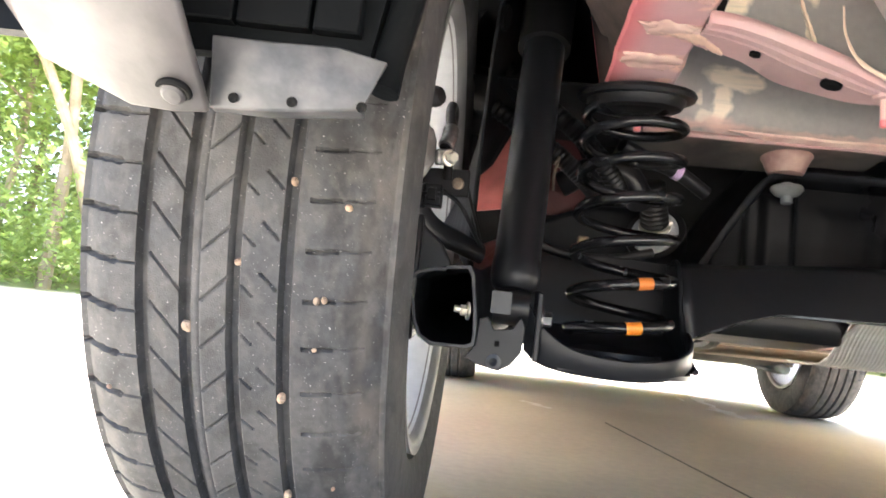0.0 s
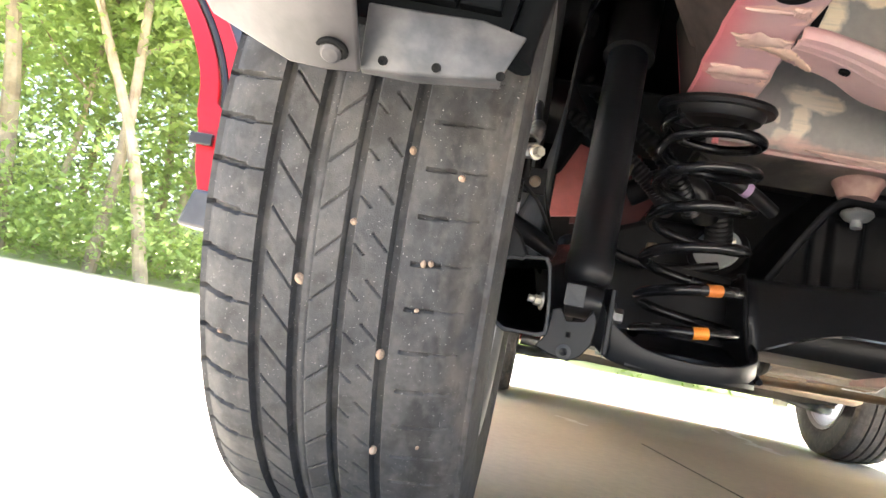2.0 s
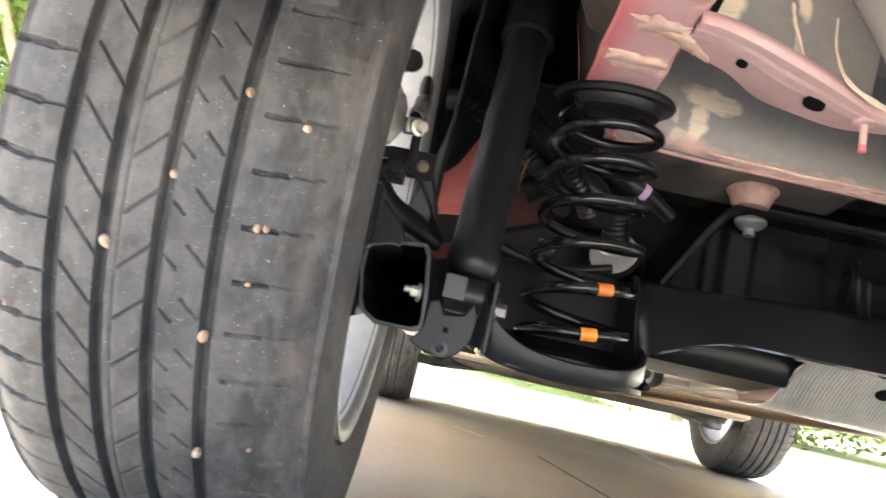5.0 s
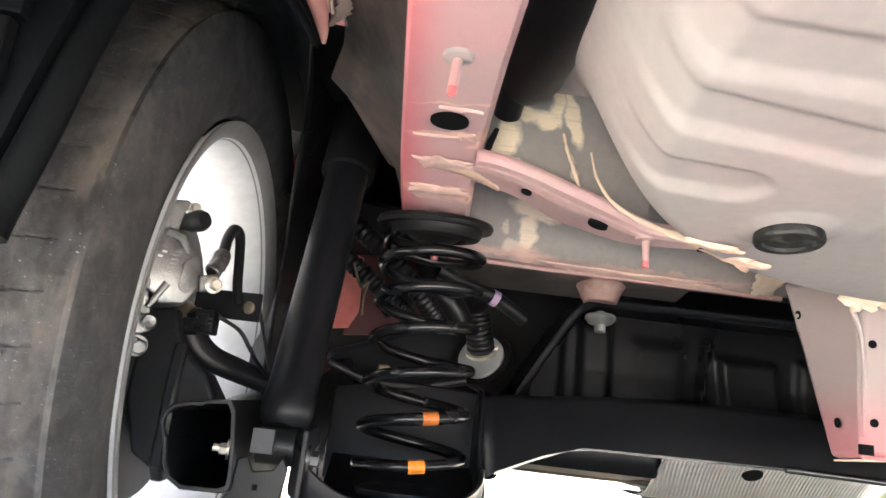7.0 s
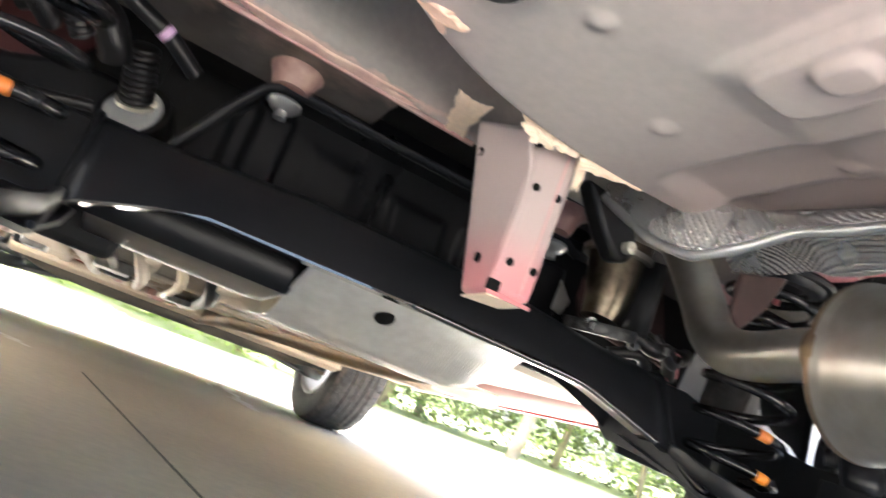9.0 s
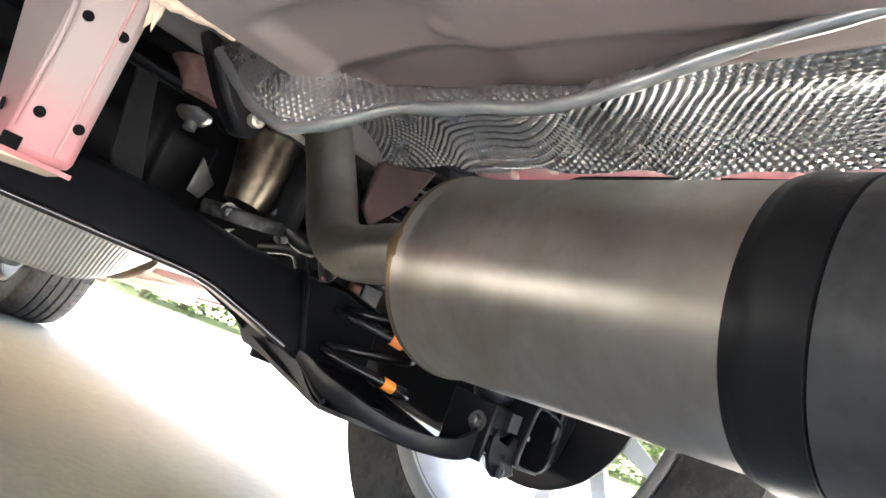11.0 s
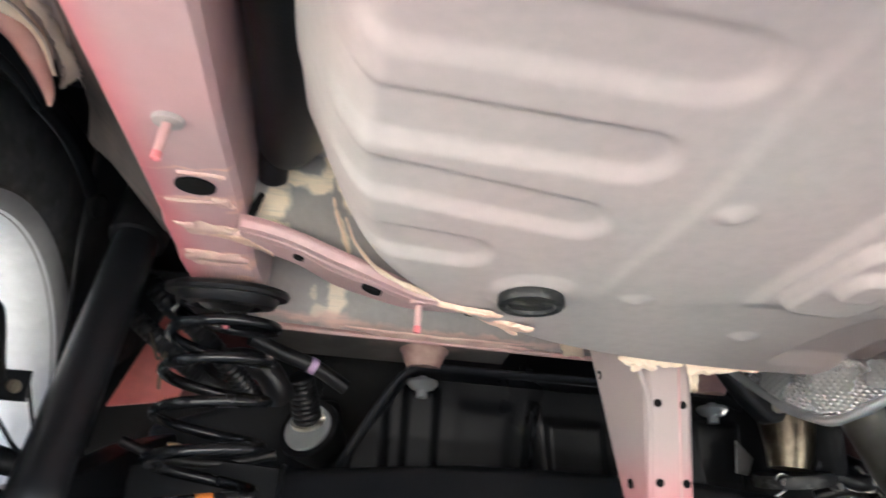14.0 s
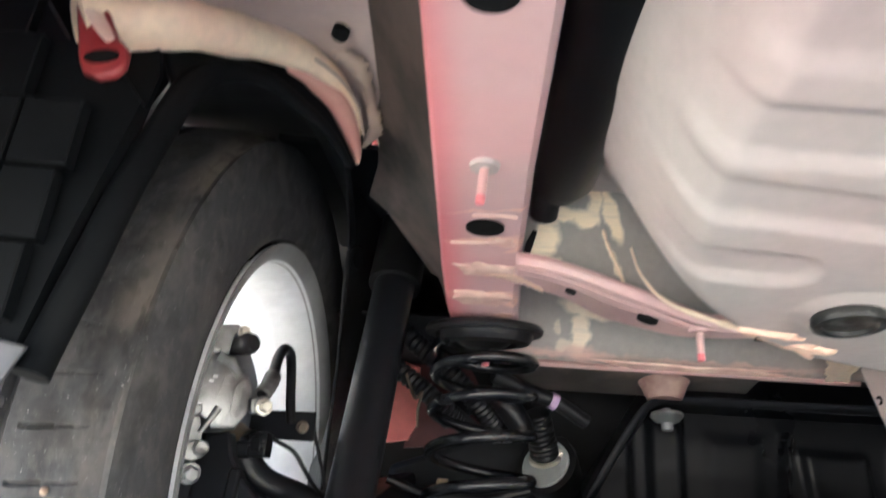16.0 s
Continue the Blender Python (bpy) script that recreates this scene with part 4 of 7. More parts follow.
def tub_z(x, y):
    """Underside of the spare wheel well."""
    narrow = min(1.0, max(0.0, (-0.22 - y) / 0.12))
    half = 0.435 - (0.017 * narrow * narrow * (3 - 2 * narrow) + 0.012 * min(1.0, max(0.0, (-0.34 - y) / 0.12)) if x < 0.06 else 0.0)
    r = (abs((x - 0.06) / half) ** 2.35 + abs((y + 0.48) / 0.46) ** 2.35) ** (1 / 2.35)
    z = tub_floor(y)
    t = min(1.0, max(0.0, (r - 0.90) / 0.22))
    z += 0.145 * (t * t * (3 - 2 * t))
    for x1, yc, w, sl in ((-0.222, -0.273, 0.020, 0.12), (-0.163, -0.338, 0.020, 0.18), (-0.155, -0.416, 0.021, 0.06), (-0.145, -0.492, 0.022, 0.04), (-0.145, -0.570, 0.022, 0.02)):
        yy = yc + (x - x1) * sl
        dist = math.hypot(max(0.0, x - x1 + w), y - yy) - w
        k = min(1.0, max(0.0, 0.5 - dist / 0.014))
        z += 0.0055 * k * k * (3 - 2 * k) * min(1.0, max(0.0, (1.0 - r) / 0.06))
    z += 1.6 * max(0.0, -0.60 - y)
    # raised step towards the silencer
    bend = min(1.0, max(0.0, (-y - 0.36) / 0.10))
    edge = x - (0.094 + 0.012 * min(1, max(0, (-y - 0.10) / 0.27)) + 0.044 * bend * bend * (3 - 2 * bend))
    k = min(1.0, max(0.0, (edge + 0.012) / 0.012)) * min(1.0, max(0.0, (-y - 0.085) / 0.03))
    z += 0.011 * k * k * (3 - 2 * k)
    e2 = min(1.0, max(0.0, (x - 0.160 - 0.13 * max(0.0, -y - 0.20)) / 0.020))
    z += 0.010 * e2 * e2 * (3 - 2 * e2)
    e3 = min(1.0, max(0.0, (x - 0.235) / 0.10))
    z += 0.05 * e3
    # faint creases beside the ribs and along the square, and a shallow round pad
    k = min(1.0, max(0.0, (x + 0.131 + 0.004 * math.sin(y * 21)) / 0.012)) * min(1.0, max(0.0, (-y - 0.20) / 0.05))
    z -= 0.0022 * k * k * (3 - 2 * k)
    k = min(1.0, max(0.0, (x + 0.026 - 0.05 * max(0.0, -y - 0.38)) / 0.010)) * min(1.0, max(0.0, (-y - 0.235) / 0.03))
    z -= 0.0048 * k * k * (3 - 2 * k)
    k = min(1.0, max(0.0, (0.046 - math.hypot(x + 0.005, y + 0.468)) / 0.012))
    z += 0.0026 * k * k * (3 - 2 * k)
    # embossed square and its inner pad
    q = ((abs(x - 0.021) / 0.031) ** 5 + (abs(y + 0.320) / 0.055) ** 5) ** 0.2 * 0.034 - 0.034
    k = min(1.0, max(0.0, 0.5 - q / 0.0055))
    z -= 0.0088 * k * k * (3 - 2 * k)
    q = ((abs(x - 0.016) / 0.016) ** 3 + (abs(y + 0.330) / 0.019) ** 3) ** (1 / 3) * 0.016 - 0.016
    k = min(1.0, max(0.0, 0.5 - q / 0.006))
    z -= 0.0066 * k * k * (3 - 2 * k)
    for dx, dy in ((-0.099, -0.376), (-0.097, -0.226), (0.024, -0.164), (0.148, -0.243)):
        z -= 0.0046 * max(0.0, 1 - ((x - dx) ** 2 + (y - dy) ** 2) / 0.015 ** 2) ** 2
    for px, py, pr in ((-0.175, -0.213, 0.026), (0.116, -0.451, 0.026)):
        d = math.hypot(x - px, y - py)
        z -= 0.004 * min(1.0, max(0.0, (pr + 0.012 - d) / 0.012))
    return z


gx, gy = np.linspace(-0.43, 0.56, 300), np.linspace(-0.70, 0.03, 260)
tub = part("spare_wheel_well", Build().loft([[(x, y, tub_z(x, y)) for x in gx] for y in gy], closed=False), PRIMER, car, "pressed grey spare wheel well with pink overspray, shade painted towards the silencer", angle=80)
for px, py in ((-0.175, -0.213), (0.116, -0.451)):
    z = tub_z(px, py) - 0.002
    b = Build().lathe([(0.004, 0.025), (-0.003, 0.0258), (-0.0055, 0.0245), (-0.0055, 0.019), (-0.003, 0.0175), (-0.004, 0.0)], (px, py, z), (0, 0.06, 1), 40)
    plug = part("rubber_plug", b, PLUG, tub, "dark rubber drain plug")

def blotch(points, mat, parent, thick=0.0025, seed=0, name="sealer_blotch", lift=(0, 0, -1), n=24):
    """An irregular smear spread between corner points on a surface."""
    a, b_, c, d = (Vector(p) for p in points)
    rows = []
    up = Vector(lift)
    for i in range(n + 1):
        row = []
        for j in range(n + 1):
            u, v = i / n, j / n
            p = (a * (1 - u) + b_ * u) * (1 - v) + (d * (1 - u) + c * u) * v
            e = min(u, 1 - u, v, 1 - v)
            wob = 0.22 * noise.noise((u * 3 + seed, v * 3, seed * 1.7)) + 0.10 * noise.noise((u * 6 + seed, v * 6, seed * 2.7))
            cen = (a + b_ + c + d) / 4
            p = p + (p - cen) * wob * 2.2
            row.append(p + up * (thick * (0.55 * min(1, e * 6) + 0.3 * noise.noise((u * 7, v * 7, seed))) if e > 0 else -0.0015))
        rows.append(row)
    return part(name, Build().loft(rows, closed=False), mat, parent, "cream seam sealer smear", angle=80)


def smear_strip(path, widths, across, lift, mat, parent, label, seed=0):
    """A brushed strip of sealer along a path, thick in its middle and thin at its uneven edges."""
    line, across, lift = smooth_path(path, 8), Vector(across).normalized(), Vector(lift).normalized()
    wide = np.interp(np.linspace(0, 1, len(line)), np.linspace(0, 1, len(widths)), widths)
    rows = []
    for i, p in enumerate(line):
        l, r = (wide[i] * (1 + 0.7 * noise.noise((i * 0.45, seed, q)) + 0.5 * noise.noise((i * 1.3, seed, q + 9))) for q in (0, 5))
        rows.append([p - across * l - lift * 0.0012, p - across * l * 0.9 + lift * 0.0003, p - across * l * 0.35 + lift * (0.0012 + 0.0006 * noise.noise((i * 0.8, seed, 3))), p + across * r * 0.3 + lift * (0.0010 + 0.0006 * noise.noise((i * 0.9, seed, 7))), p + across * r * 0.92 + lift * 0.0003, p + across * r - lift * 0.0012])
    return part("sealer_smear", Build().loft(rows, closed=False), mat, parent, label, angle=80)


# side rails with studs and holes
smears(RAILPAINT, ((-0.441, -0.213, 0.034, 0.0020, -13, 0.75), (-0.416, -0.218, 0.010, 0.0035, -13, 0.8), (-0.442, -0.157, 0.036, 0.0040, -13, 0.85), (-0.450, -0.150, 0.026, 0.007, -8, 0.45), (-0.414, -0.150, 0.007, 0.018, 0, 0.8), (-0.420, -0.135, 0.010, 0.005, -20, 0.7),
                   (-0.430, -0.092, 0.028, 0.012, 8, 0.95), (-0.415, -0.080, 0.016, 0.010, 12, 0.95), (-0.446, -0.100, 0.016, 0.004, 10, 0.8), (-0.443, -0.036, 0.036, 0.009, 0, 0.8), (-0.414, -0.028, 0.009, 0.016, 0, 0.95), (-0.424, 0.012, 0.014, 0.010, 0, 0.8), (-0.452, 0.030, 0.020, 0.006, 0, 0.4)),
       (0.92, 0.66, 0.50), (0.86, 0.50, 0.42), wobble=0.020, soft=0.5, lying=True)
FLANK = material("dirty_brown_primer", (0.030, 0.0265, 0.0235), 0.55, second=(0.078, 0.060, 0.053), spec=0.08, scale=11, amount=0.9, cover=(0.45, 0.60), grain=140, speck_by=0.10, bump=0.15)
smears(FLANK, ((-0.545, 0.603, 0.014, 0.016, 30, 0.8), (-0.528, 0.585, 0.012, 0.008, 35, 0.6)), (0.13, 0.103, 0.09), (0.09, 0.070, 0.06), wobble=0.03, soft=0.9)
for s, m in sides():
    b = Build()
    rows, flank = [], []
    for y, x0, x1, z, xt, zt in ((-0.95, -0.468, -0.396, 0.545, -0.492, 0.64), (-0.46, -0.474, -0.402, 0.540, -0.514, 0.606), (-0.28, -0.479, -0.407, 0.540, -0.526, 0.606), (-0.17, -0.482, -0.408, 0.5395, -0.540, 0.603),
                                 (-0.115, -0.483, -0.409, 0.538, -0.556, 0.597), (-0.10, -0.483, -0.409, 0.533, -0.540, 0.588), (-0.04, -0.483, -0.409, 0.531, -0.497, 0.548), (-0.02, -0.482, -0.408, 0.524, -0.505, 0.62), (0.07, -0.480, -0.405, 0.522, -0.50, 0.62)):
        flank.append([(xt, y, zt), (xt + (x0 - xt) * 0.5, y, zt + (z + 0.003 - zt) * 0.5 + 0.004), (x0, y, z + 0.003)])
        rows.append([(x0, y, z + 0.003), (x0 + 0.003, y, z), (x1 - 0.005, y, z), (x1, y, z + 0.005), (x1 + 0.004, y, zt)])
    b.loft(rows, closed=False)
    b.add([(x, 0.07, z) for x, z in ((-0.50, 0.62), (-0.48, 0.522), (-0.405, 0.522), (-0.40, 0.62))], [(0, 1, 2, 3)])
    rail = part("side_rail", m(b), RAILPAINT, car, "pink overspray painted chassis rail", bevel=0.0)
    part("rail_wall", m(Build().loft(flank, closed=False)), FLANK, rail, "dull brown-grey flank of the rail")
    for x, y, r in ((-0.442, -0.183, 0.016), (-0.4385, -0.461, 0.0148)):
        part("rail_hole", m(Build().lathe([(0.0, r), (-0.0016, r), (-0.0016, r * 0.93), (-0.0008, 0.0)], (x, y, 0.5392), (0, 0, 1), 30)), JOINT, rail, "dark hole in the rail")
    b = Build().lathe([(0, 0.0035), (-0.030, 0.0032), (-0.031, 0.0)], (-0.442, -0.288, 0.540), (0.06, 0.1, 1), 12)
    stud = part("stud", m(b), PINK, rail, "welded stud with a red tip")
    part("stud_foot", m(Build().lathe([(0, 0.011), (-0.003, 0.010), (-0.004, 0.004)], (-0.442, -0.288, 0.540), (0, 0, 1), 20)), PRIMER, rail)
    part("stud_tip", m(Build().lathe([(-0.026, 0.0035), (-0.0315, 0.0034), (-0.033, 0.0)], (-0.442, -0.288, 0.540), (0.06, 0.1, 1), 12)), REDTINT, rail)
    # sealer smears on the rail
    for k, (y, x0, x1, w) in enumerate(((-0.205, -0.452, -0.416, 0.0022), (-0.150, -0.472, -0.414, 0.0028), (-0.098, -0.462, -0.415, 0.0085), (-0.035, -0.474, -0.413, 0.006), (-0.022, -0.430, -0.412, 0.008))):
        zz = 0.539 if y < -0.12 else (0.5315 if y < -0.05 else 0.526)
        n = 26
        rows = []
        for i in range(n + 1):
            u = i / n
            x = x0 + (x1 - x0) * u
            ww = 1.7 * w * max(0.15, 0.35 + 0.9 * noise.noise((x * 60, k * 7.3, 1)) + 0.5 * math.sin(math.pi * u))
            yy = y + 0.007 * noise.noise((x * 55, k * 3.1, 5)) + 0.06 * (x - x0) * math.sin(k * 2.1)
            rows.append([(x, yy - ww, zz + 0.002), (x, yy - ww * 0.7, zz - 0.0006), (x, yy + ww * 0.3, zz - 0.0015), (x, yy + ww, zz + 0.002)])
        part("seam_sealer", m(Build().loft(rows)), PINKSEAL, rail, "smeared pinkish seam sealer", angle=70)

    if s < 0:
        for k, q in enumerate(([(-0.468, -0.110, 0.5325), (-0.420, -0.108, 0.5325), (-0.418, -0.084, 0.5312), (-0.462, -0.088, 0.5312)], [(-0.472, -0.044, 0.5302), (-0.422, -0.040, 0.5290), (-0.418, -0.016, 0.5235), (-0.470, -0.018, 0.5238)],
                               [(-0.434, -0.160, 0.5385), (-0.418, -0.160, 0.5385), (-0.416, -0.140, 0.5380), (-0.430, -0.145, 0.5380)], [(-0.470, 0.020, 0.5228), (-0.420, 0.025, 0.5228), (-0.418, 0.050, 0.5222), (-0.468, 0.050, 0.5222)])):
            blotch(q, PINKSEAL, rail, 0.0022, 80 + 5 * k)
        smear_strip([(-0.403, -0.530, 0.5405), (-0.404, -0.505, 0.5400), (-0.404, -0.485, 0.5400), (-0.403, -0.472, 0.5400)], (0.003, 0.006, 0.005, 0.002), (1, 0, 0.15), (0, 0, -1), PINKSEAL, rail, "cream sealer on the rail's inner edge", 3)
# cross member ahead of the well, with its flange, holes and stud
bx = [(-0.414, -0.127, -0.070, 0.5308), (-0.392, -0.130, -0.066, 0.527), (-0.362, -0.129, -0.061, 0.520), (-0.328, -0.130, -0.049, 0.508), (-0.293, -0.126, -0.055, 0.4975), (-0.268, -0.120, -0.062, 0.4905), (-0.249, -0.116, -0.073, 0.486), (-0.225, -0.124, -0.090, 0.482), (-0.20, -0.134, -0.108, 0.4785), (-0.165, -0.146, -0.126, 0.4755)]
lo_, hi_ = smooth_path([(x, yt, z) for x, yt, yb, z in bx], 5), smooth_path([(x, yb, z) for x, yt, yb, z in bx], 5)
rows = []
for p, q in zip(lo_, hi_):
    w = q.y - p.y
    row = [(p.x, p.y - 0.001, p.z + 0.010)]
    for u, dz in ((0.0, 0.004), (0.03, 0.0), (0.13, -0.001), (0.17, 0.0022), (0.21, 0.0022), (0.25, -0.0005), (0.36, -0.001), (0.40, 0.0018), (0.44, 0.0), (0.62, 0.0006), (0.94, 0.0), (1.0, 0.002)):
        row.append((p.x, p.y + w * u, p.z + dz))
    rows.append(row + [(p.x, q.y, p.z + 0.014)])
cross = part("cross_member", Build().loft(rows, closed=False), PINK, car, "pink pressed cross member with drilled flange", angle=24, solid=0.0016)
for (px, py, pz), r in (((-0.362, -0.092, 0.5180), 0.0052), ((-0.293, -0.092, 0.4950), 0.0095)):
    part("flange_hole", Build().lathe([(0.002, r), (-0.0012, r), (-0.0012, r * 0.9), (0, 0)], (px, py, pz), (0.31, 0.0, 1), 24), JOINT, cross, "dark drilled hole")
part("stud", Build().lathe([(0, 0.0035), (-0.028, 0.0030), (-0.029, 0.0)], (-0.249, -0.098, 0.4865), (0.0, 0.05, 1), 12).lathe([(0.001, 0.010), (-0.003, 0.009), (-0.004, 0.003)], (-0.249, -0.098, 0.4865), (0.0, 0, 1), 20), PINK, cross, "welded stud")
part("stud_tip", Build().lathe([(-0.023, 0.0034), (-0.029, 0.0032), (-0.030, 0.0)], (-0.249, -0.098, 0.4865), (0, 0.05, 1), 12), REDTINT, cross)
part("seam_clip", Build().plate([(-0.215, -0.128, 0.478), (-0.170, -0.150, 0.474), (-0.165, -0.135, 0.473), (-0.208, -0.116, 0.477)], (0, 0, -0.003)), SEALER, cross)
part("clip_hole", Build().plate([(-0.212, -0.132, 0.4745), (-0.204, -0.135, 0.4735), (-0.202, -0.122, 0.473), (-0.210, -0.120, 0.474)], (0, 0, -0.0015)), JOINT, cross)

PEACHSEAL = material("peach_sealer", (0.84, 0.60, 0.46), 0.42, second=(0.76, 0.46, 0.38), scale=30, grain=140, amount=0.7, bump=0.4, bump_scale=70, distance=0.003)


smear_strip([(-0.452, -0.096, 0.5312), (-0.430, -0.092, 0.5308), (-0.412, -0.086, 0.5300), (-0.400, -0.078, 0.5285), (-0.386, -0.072, 0.5235)], (0.002, 0.006, 0.011, 0.010, 0.003), (0, 1, 0), (0.2, 0, -1), PEACHSEAL, cross, "peach sealer brushed over the joint", 4)
# underside of the floor beam, with sealer blotches
rows = []
for x in np.linspace(-0.43, 0.62, 43):
    rows.append([(x, -0.12, 0.635), (x, 0.04, 0.630), (x, 0.088, 0.620), (x, 0.104, 0.604), (x, 0.113, 0.580), (x, 0.120, 0.550), (x, 0.125, 0.530), (x, 0.129, 0.520), (x, 0.134, 0.509), (x, 0.140, 0.505), (x, 0.147, 0.506), (x, 0.150, 0.520), (x, 0.20, 0.54)])
MOUNTPAINT = material("pink_mount_with_sealer", (0.30, 0.165, 0.155), 0.42, second=(0.44, 0.31, 0.25), scale=30, amount=0.9, bump=0.2)
STANDPINK = material("dull_pink_flange", (0.46, 0.27, 0.25), 0.45, second=(0.36, 0.28, 0.25), scale=25, amount=0.9, bump=0.2)
BEAMPAINT = material("grey_beam_primer", (0.30, 0.285, 0.265), 0.42, second=(0.36, 0.29, 0.275), scale=7, grain=110, amount=0.6, bump=0.1, bump_scale=150)
smears(BEAMPAINT, ((-0.320, 0.570, 0.036, 0.012, 12, 1.0), (-0.297, 0.568, 0.018, 0.009, 10, 0.95), (-0.329, 0.540, 0.012, 0.030, 6, 1.0), (-0.356, 0.545, 0.006, 0.010, 0, 0.5), (-0.346, 0.526, 0.012, 0.008, 0, 0.6)), (0.90, 0.79, 0.63), (0.76, 0.62, 0.49))
smears(BEAMPAINT, ((-0.325, 0.516, 0.026, 0.012, 5, 0.9), (-0.35, 0.5165, 0.11, 0.006, 2, 0.7), (-0.16, 0.512, 0.16, 0.004, 0, 0.6), (-0.20, 0.506, 0.12, 0.003, 0, 0.9)), (0.60, 0.36, 0.33), (0.70, 0.48, 0.38), soft=0.6)
floorbeam = part("floor_beam", Build().loft(rows, closed=False), BEAMPAINT, car, "grey primed floor beam with sealer blotches", angle=50)
PANELGREY = material("dirty_grey_panel", (0.11, 0.10, 0.092), 0.5, second=(0.06, 0.055, 0.05), scale=14, amount=0.8, bump=0.15)
smears(PANELGREY, ((-0.26, 0.190, 0.034, 0.040, 0, 0.8), (-0.205, 0.20, 0.045, 0.035, 20, 0.55), (-0.15, 0.185, 0.040, 0.030, 10, 0.6), (-0.335, 0.19, 0.020, 0.030, 0, 0.5), (-0.10, 0.18, 0.030, 0.02, 0, 0.6)), (0.50, 0.40, 0.32), (0.32, 0.21, 0.18), wobble=0.05, soft=0.9, lying=True)
part("floor_edge_panel", Build().loft([[(x, 0.147, 0.511), (x, 0.175, 0.5165), (x, 0.21, 0.516), (x, 0.25, 0.511), (x, 0.30, 0.505)] for x in np.linspace(-0.43, -0.09, 14)], closed=False), PANELGREY, floorbeam, "grey panel behind the beam flange")
part("beam_flange", Build().tube(smooth_path([(-0.42, 0.128, 0.503), (-0.30, 0.139, 0.504), (-0.20, 0.140, 0.5045), (-0.10, 0.142, 0.504), (0.0, 0.144, 0.504)], 6), 0.0055, 8, flat=0.7), STANDPINK, floorbeam, "pink lower flange of the beam")


blotch([(-0.30, 0.118, 0.507), (-0.10, 0.122, 0.5055), (-0.10, 0.138, 0.503), (-0.30, 0.138, 0.503)], PINKSEAL, floorbeam, 0.002, 11)
blotch([(-0.066, 0.06, 0.508), (-0.034, 0.055, 0.507), (-0.012, 0.145, 0.503), (-0.040, 0.145, 0.503)], SEALER, floorbeam, 0.004, 21)
# grey web between rail, duct and well, and the sealer on it
WEBPAINT = material("grey_web_primer", (0.30, 0.29, 0.27), 0.42, second=(0.37, 0.32, 0.30), scale=9, grain=110, amount=0.6, bump=0.1, bump_scale=150)
smears(WEBPAINT, ((-0.390, 0.556, 0.013, 0.030, 14, 1.0), (-0.386, 0.537, 0.016, 0.009, 0, 1.0), (-0.372, 0.586, 0.016, 0.009, 0, 1.0), (-0.352, 0.583, 0.014, 0.010, 5, 1.0), (-0.343, 0.602, 0.007, 0.028, -8, 1.0), (-0.328, 0.590, 0.0065, 0.034, -16, 1.0), (-0.350, 0.622, 0.012, 0.010, 0, 1.0), (-0.322, 0.540, 0.0030, 0.024, -20, 0.8)), (0.97, 0.87, 0.67), (0.88, 0.74, 0.55))
part("beam_web", Build().plate([(-0.412, -0.110, 0.535), (-0.25, -0.104, 0.495), (-0.25, -0.118, 0.62), (-0.412, -0.122, 0.64)], (0, 0.004, 0)), WEBPAINT, floorbeam, "grey web of the beam with cream sealer smears")
part("sealer_streak", Build().tube(smooth_path([(-0.336, -0.119, 0.570), (-0.331, -0.1175, 0.553), (-0.324, -0.1165, 0.537), (-0.317, -0.1155, 0.519)], 5), [0.0008 + 0.0012 * abs(math.sin(i * 1.1)) for i in range(16)], 6), SEALER, floorbeam, "thin cream sealer streak")
part("web_slot", Build().plate([(-0.409, -0.120, 0.533), (-0.404, -0.120, 0.533), (-0.396, -0.122, 0.562), (-0.400, -0.122, 0.563), (-0.406, -0.121, 0.55)], (0, -0.006, 0)), JOINT, floorbeam, "dark slot beside the rail")
part("seam_bead", Build().tube(smooth_path([(-0.322, -0.175, 0.530), (-0.310, -0.156, 0.513), (-0.285, -0.136, 0.498), (-0.240, -0.127, 0.485), (-0.19, -0.128, 0.476)], 8), [0.0012 + 0.0035 * (i / 32) ** 1.5 * (0.7 + 0.3 * math.sin(i * 1.3)) for i in range(33)], 8, flat=0.5), SEALER, floorbeam, "cream seam bead")
# hanger bracket under the well
lo = [(0.0, -0.016, 0.315), (0.049, -0.016, 0.320), (0.049, 0.040, 0.318), (0.0, 0.040, 0.313)]
hi = [(0.0, -0.022, 0.488), (0.050, -0.022, 0.486), (0.050, 0.088, 0.51), (-0.028, 0.088, 0.51)]
brk = part("hanger_bracket", Build().loft([lo, [Vector(a).lerp(Vector(b_), 0.35) for a, b_ in zip(lo, hi)], [Vector(a).lerp(Vector(b_), 0.7) for a, b_ in zip(lo, hi)], hi]), BRACKETPAINT, car, "pink folded steel hanger bracket", bevel=0.0065)
part("bracket_edge", Build().box((-0.001, -0.0165, 0.3145), (0.050, -0.0135, 0.318)), REDTINT, brk, "red overspray on the folded edge")
for px, pz in ((0.011, 0.428), (0.038, 0.428), (0.012, 0.350), (0.040, 0.351)):
    yy = -0.016 - (pz - 0.315) * 0.0353
    part("bracket_hole", Build().lathe([(0, 0.0042), (0.0012, 0.0042), (0.0012, 0.0036), (0.0002, 0)], (px, yy, pz), (0, -1, 0.03), 16), JOINT, brk)
for py, pz, px in ((0.066, 0.468, -0.0188), (0.017, 0.349, -0.0042)):
    part("bracket_hole", Build().lathe([(0, 0.005), (0.0014, 0.005), (0.0014, 0.004), (0, 0)], (px, py, pz), (-1, 0, -0.14), 16), JOINT, brk)
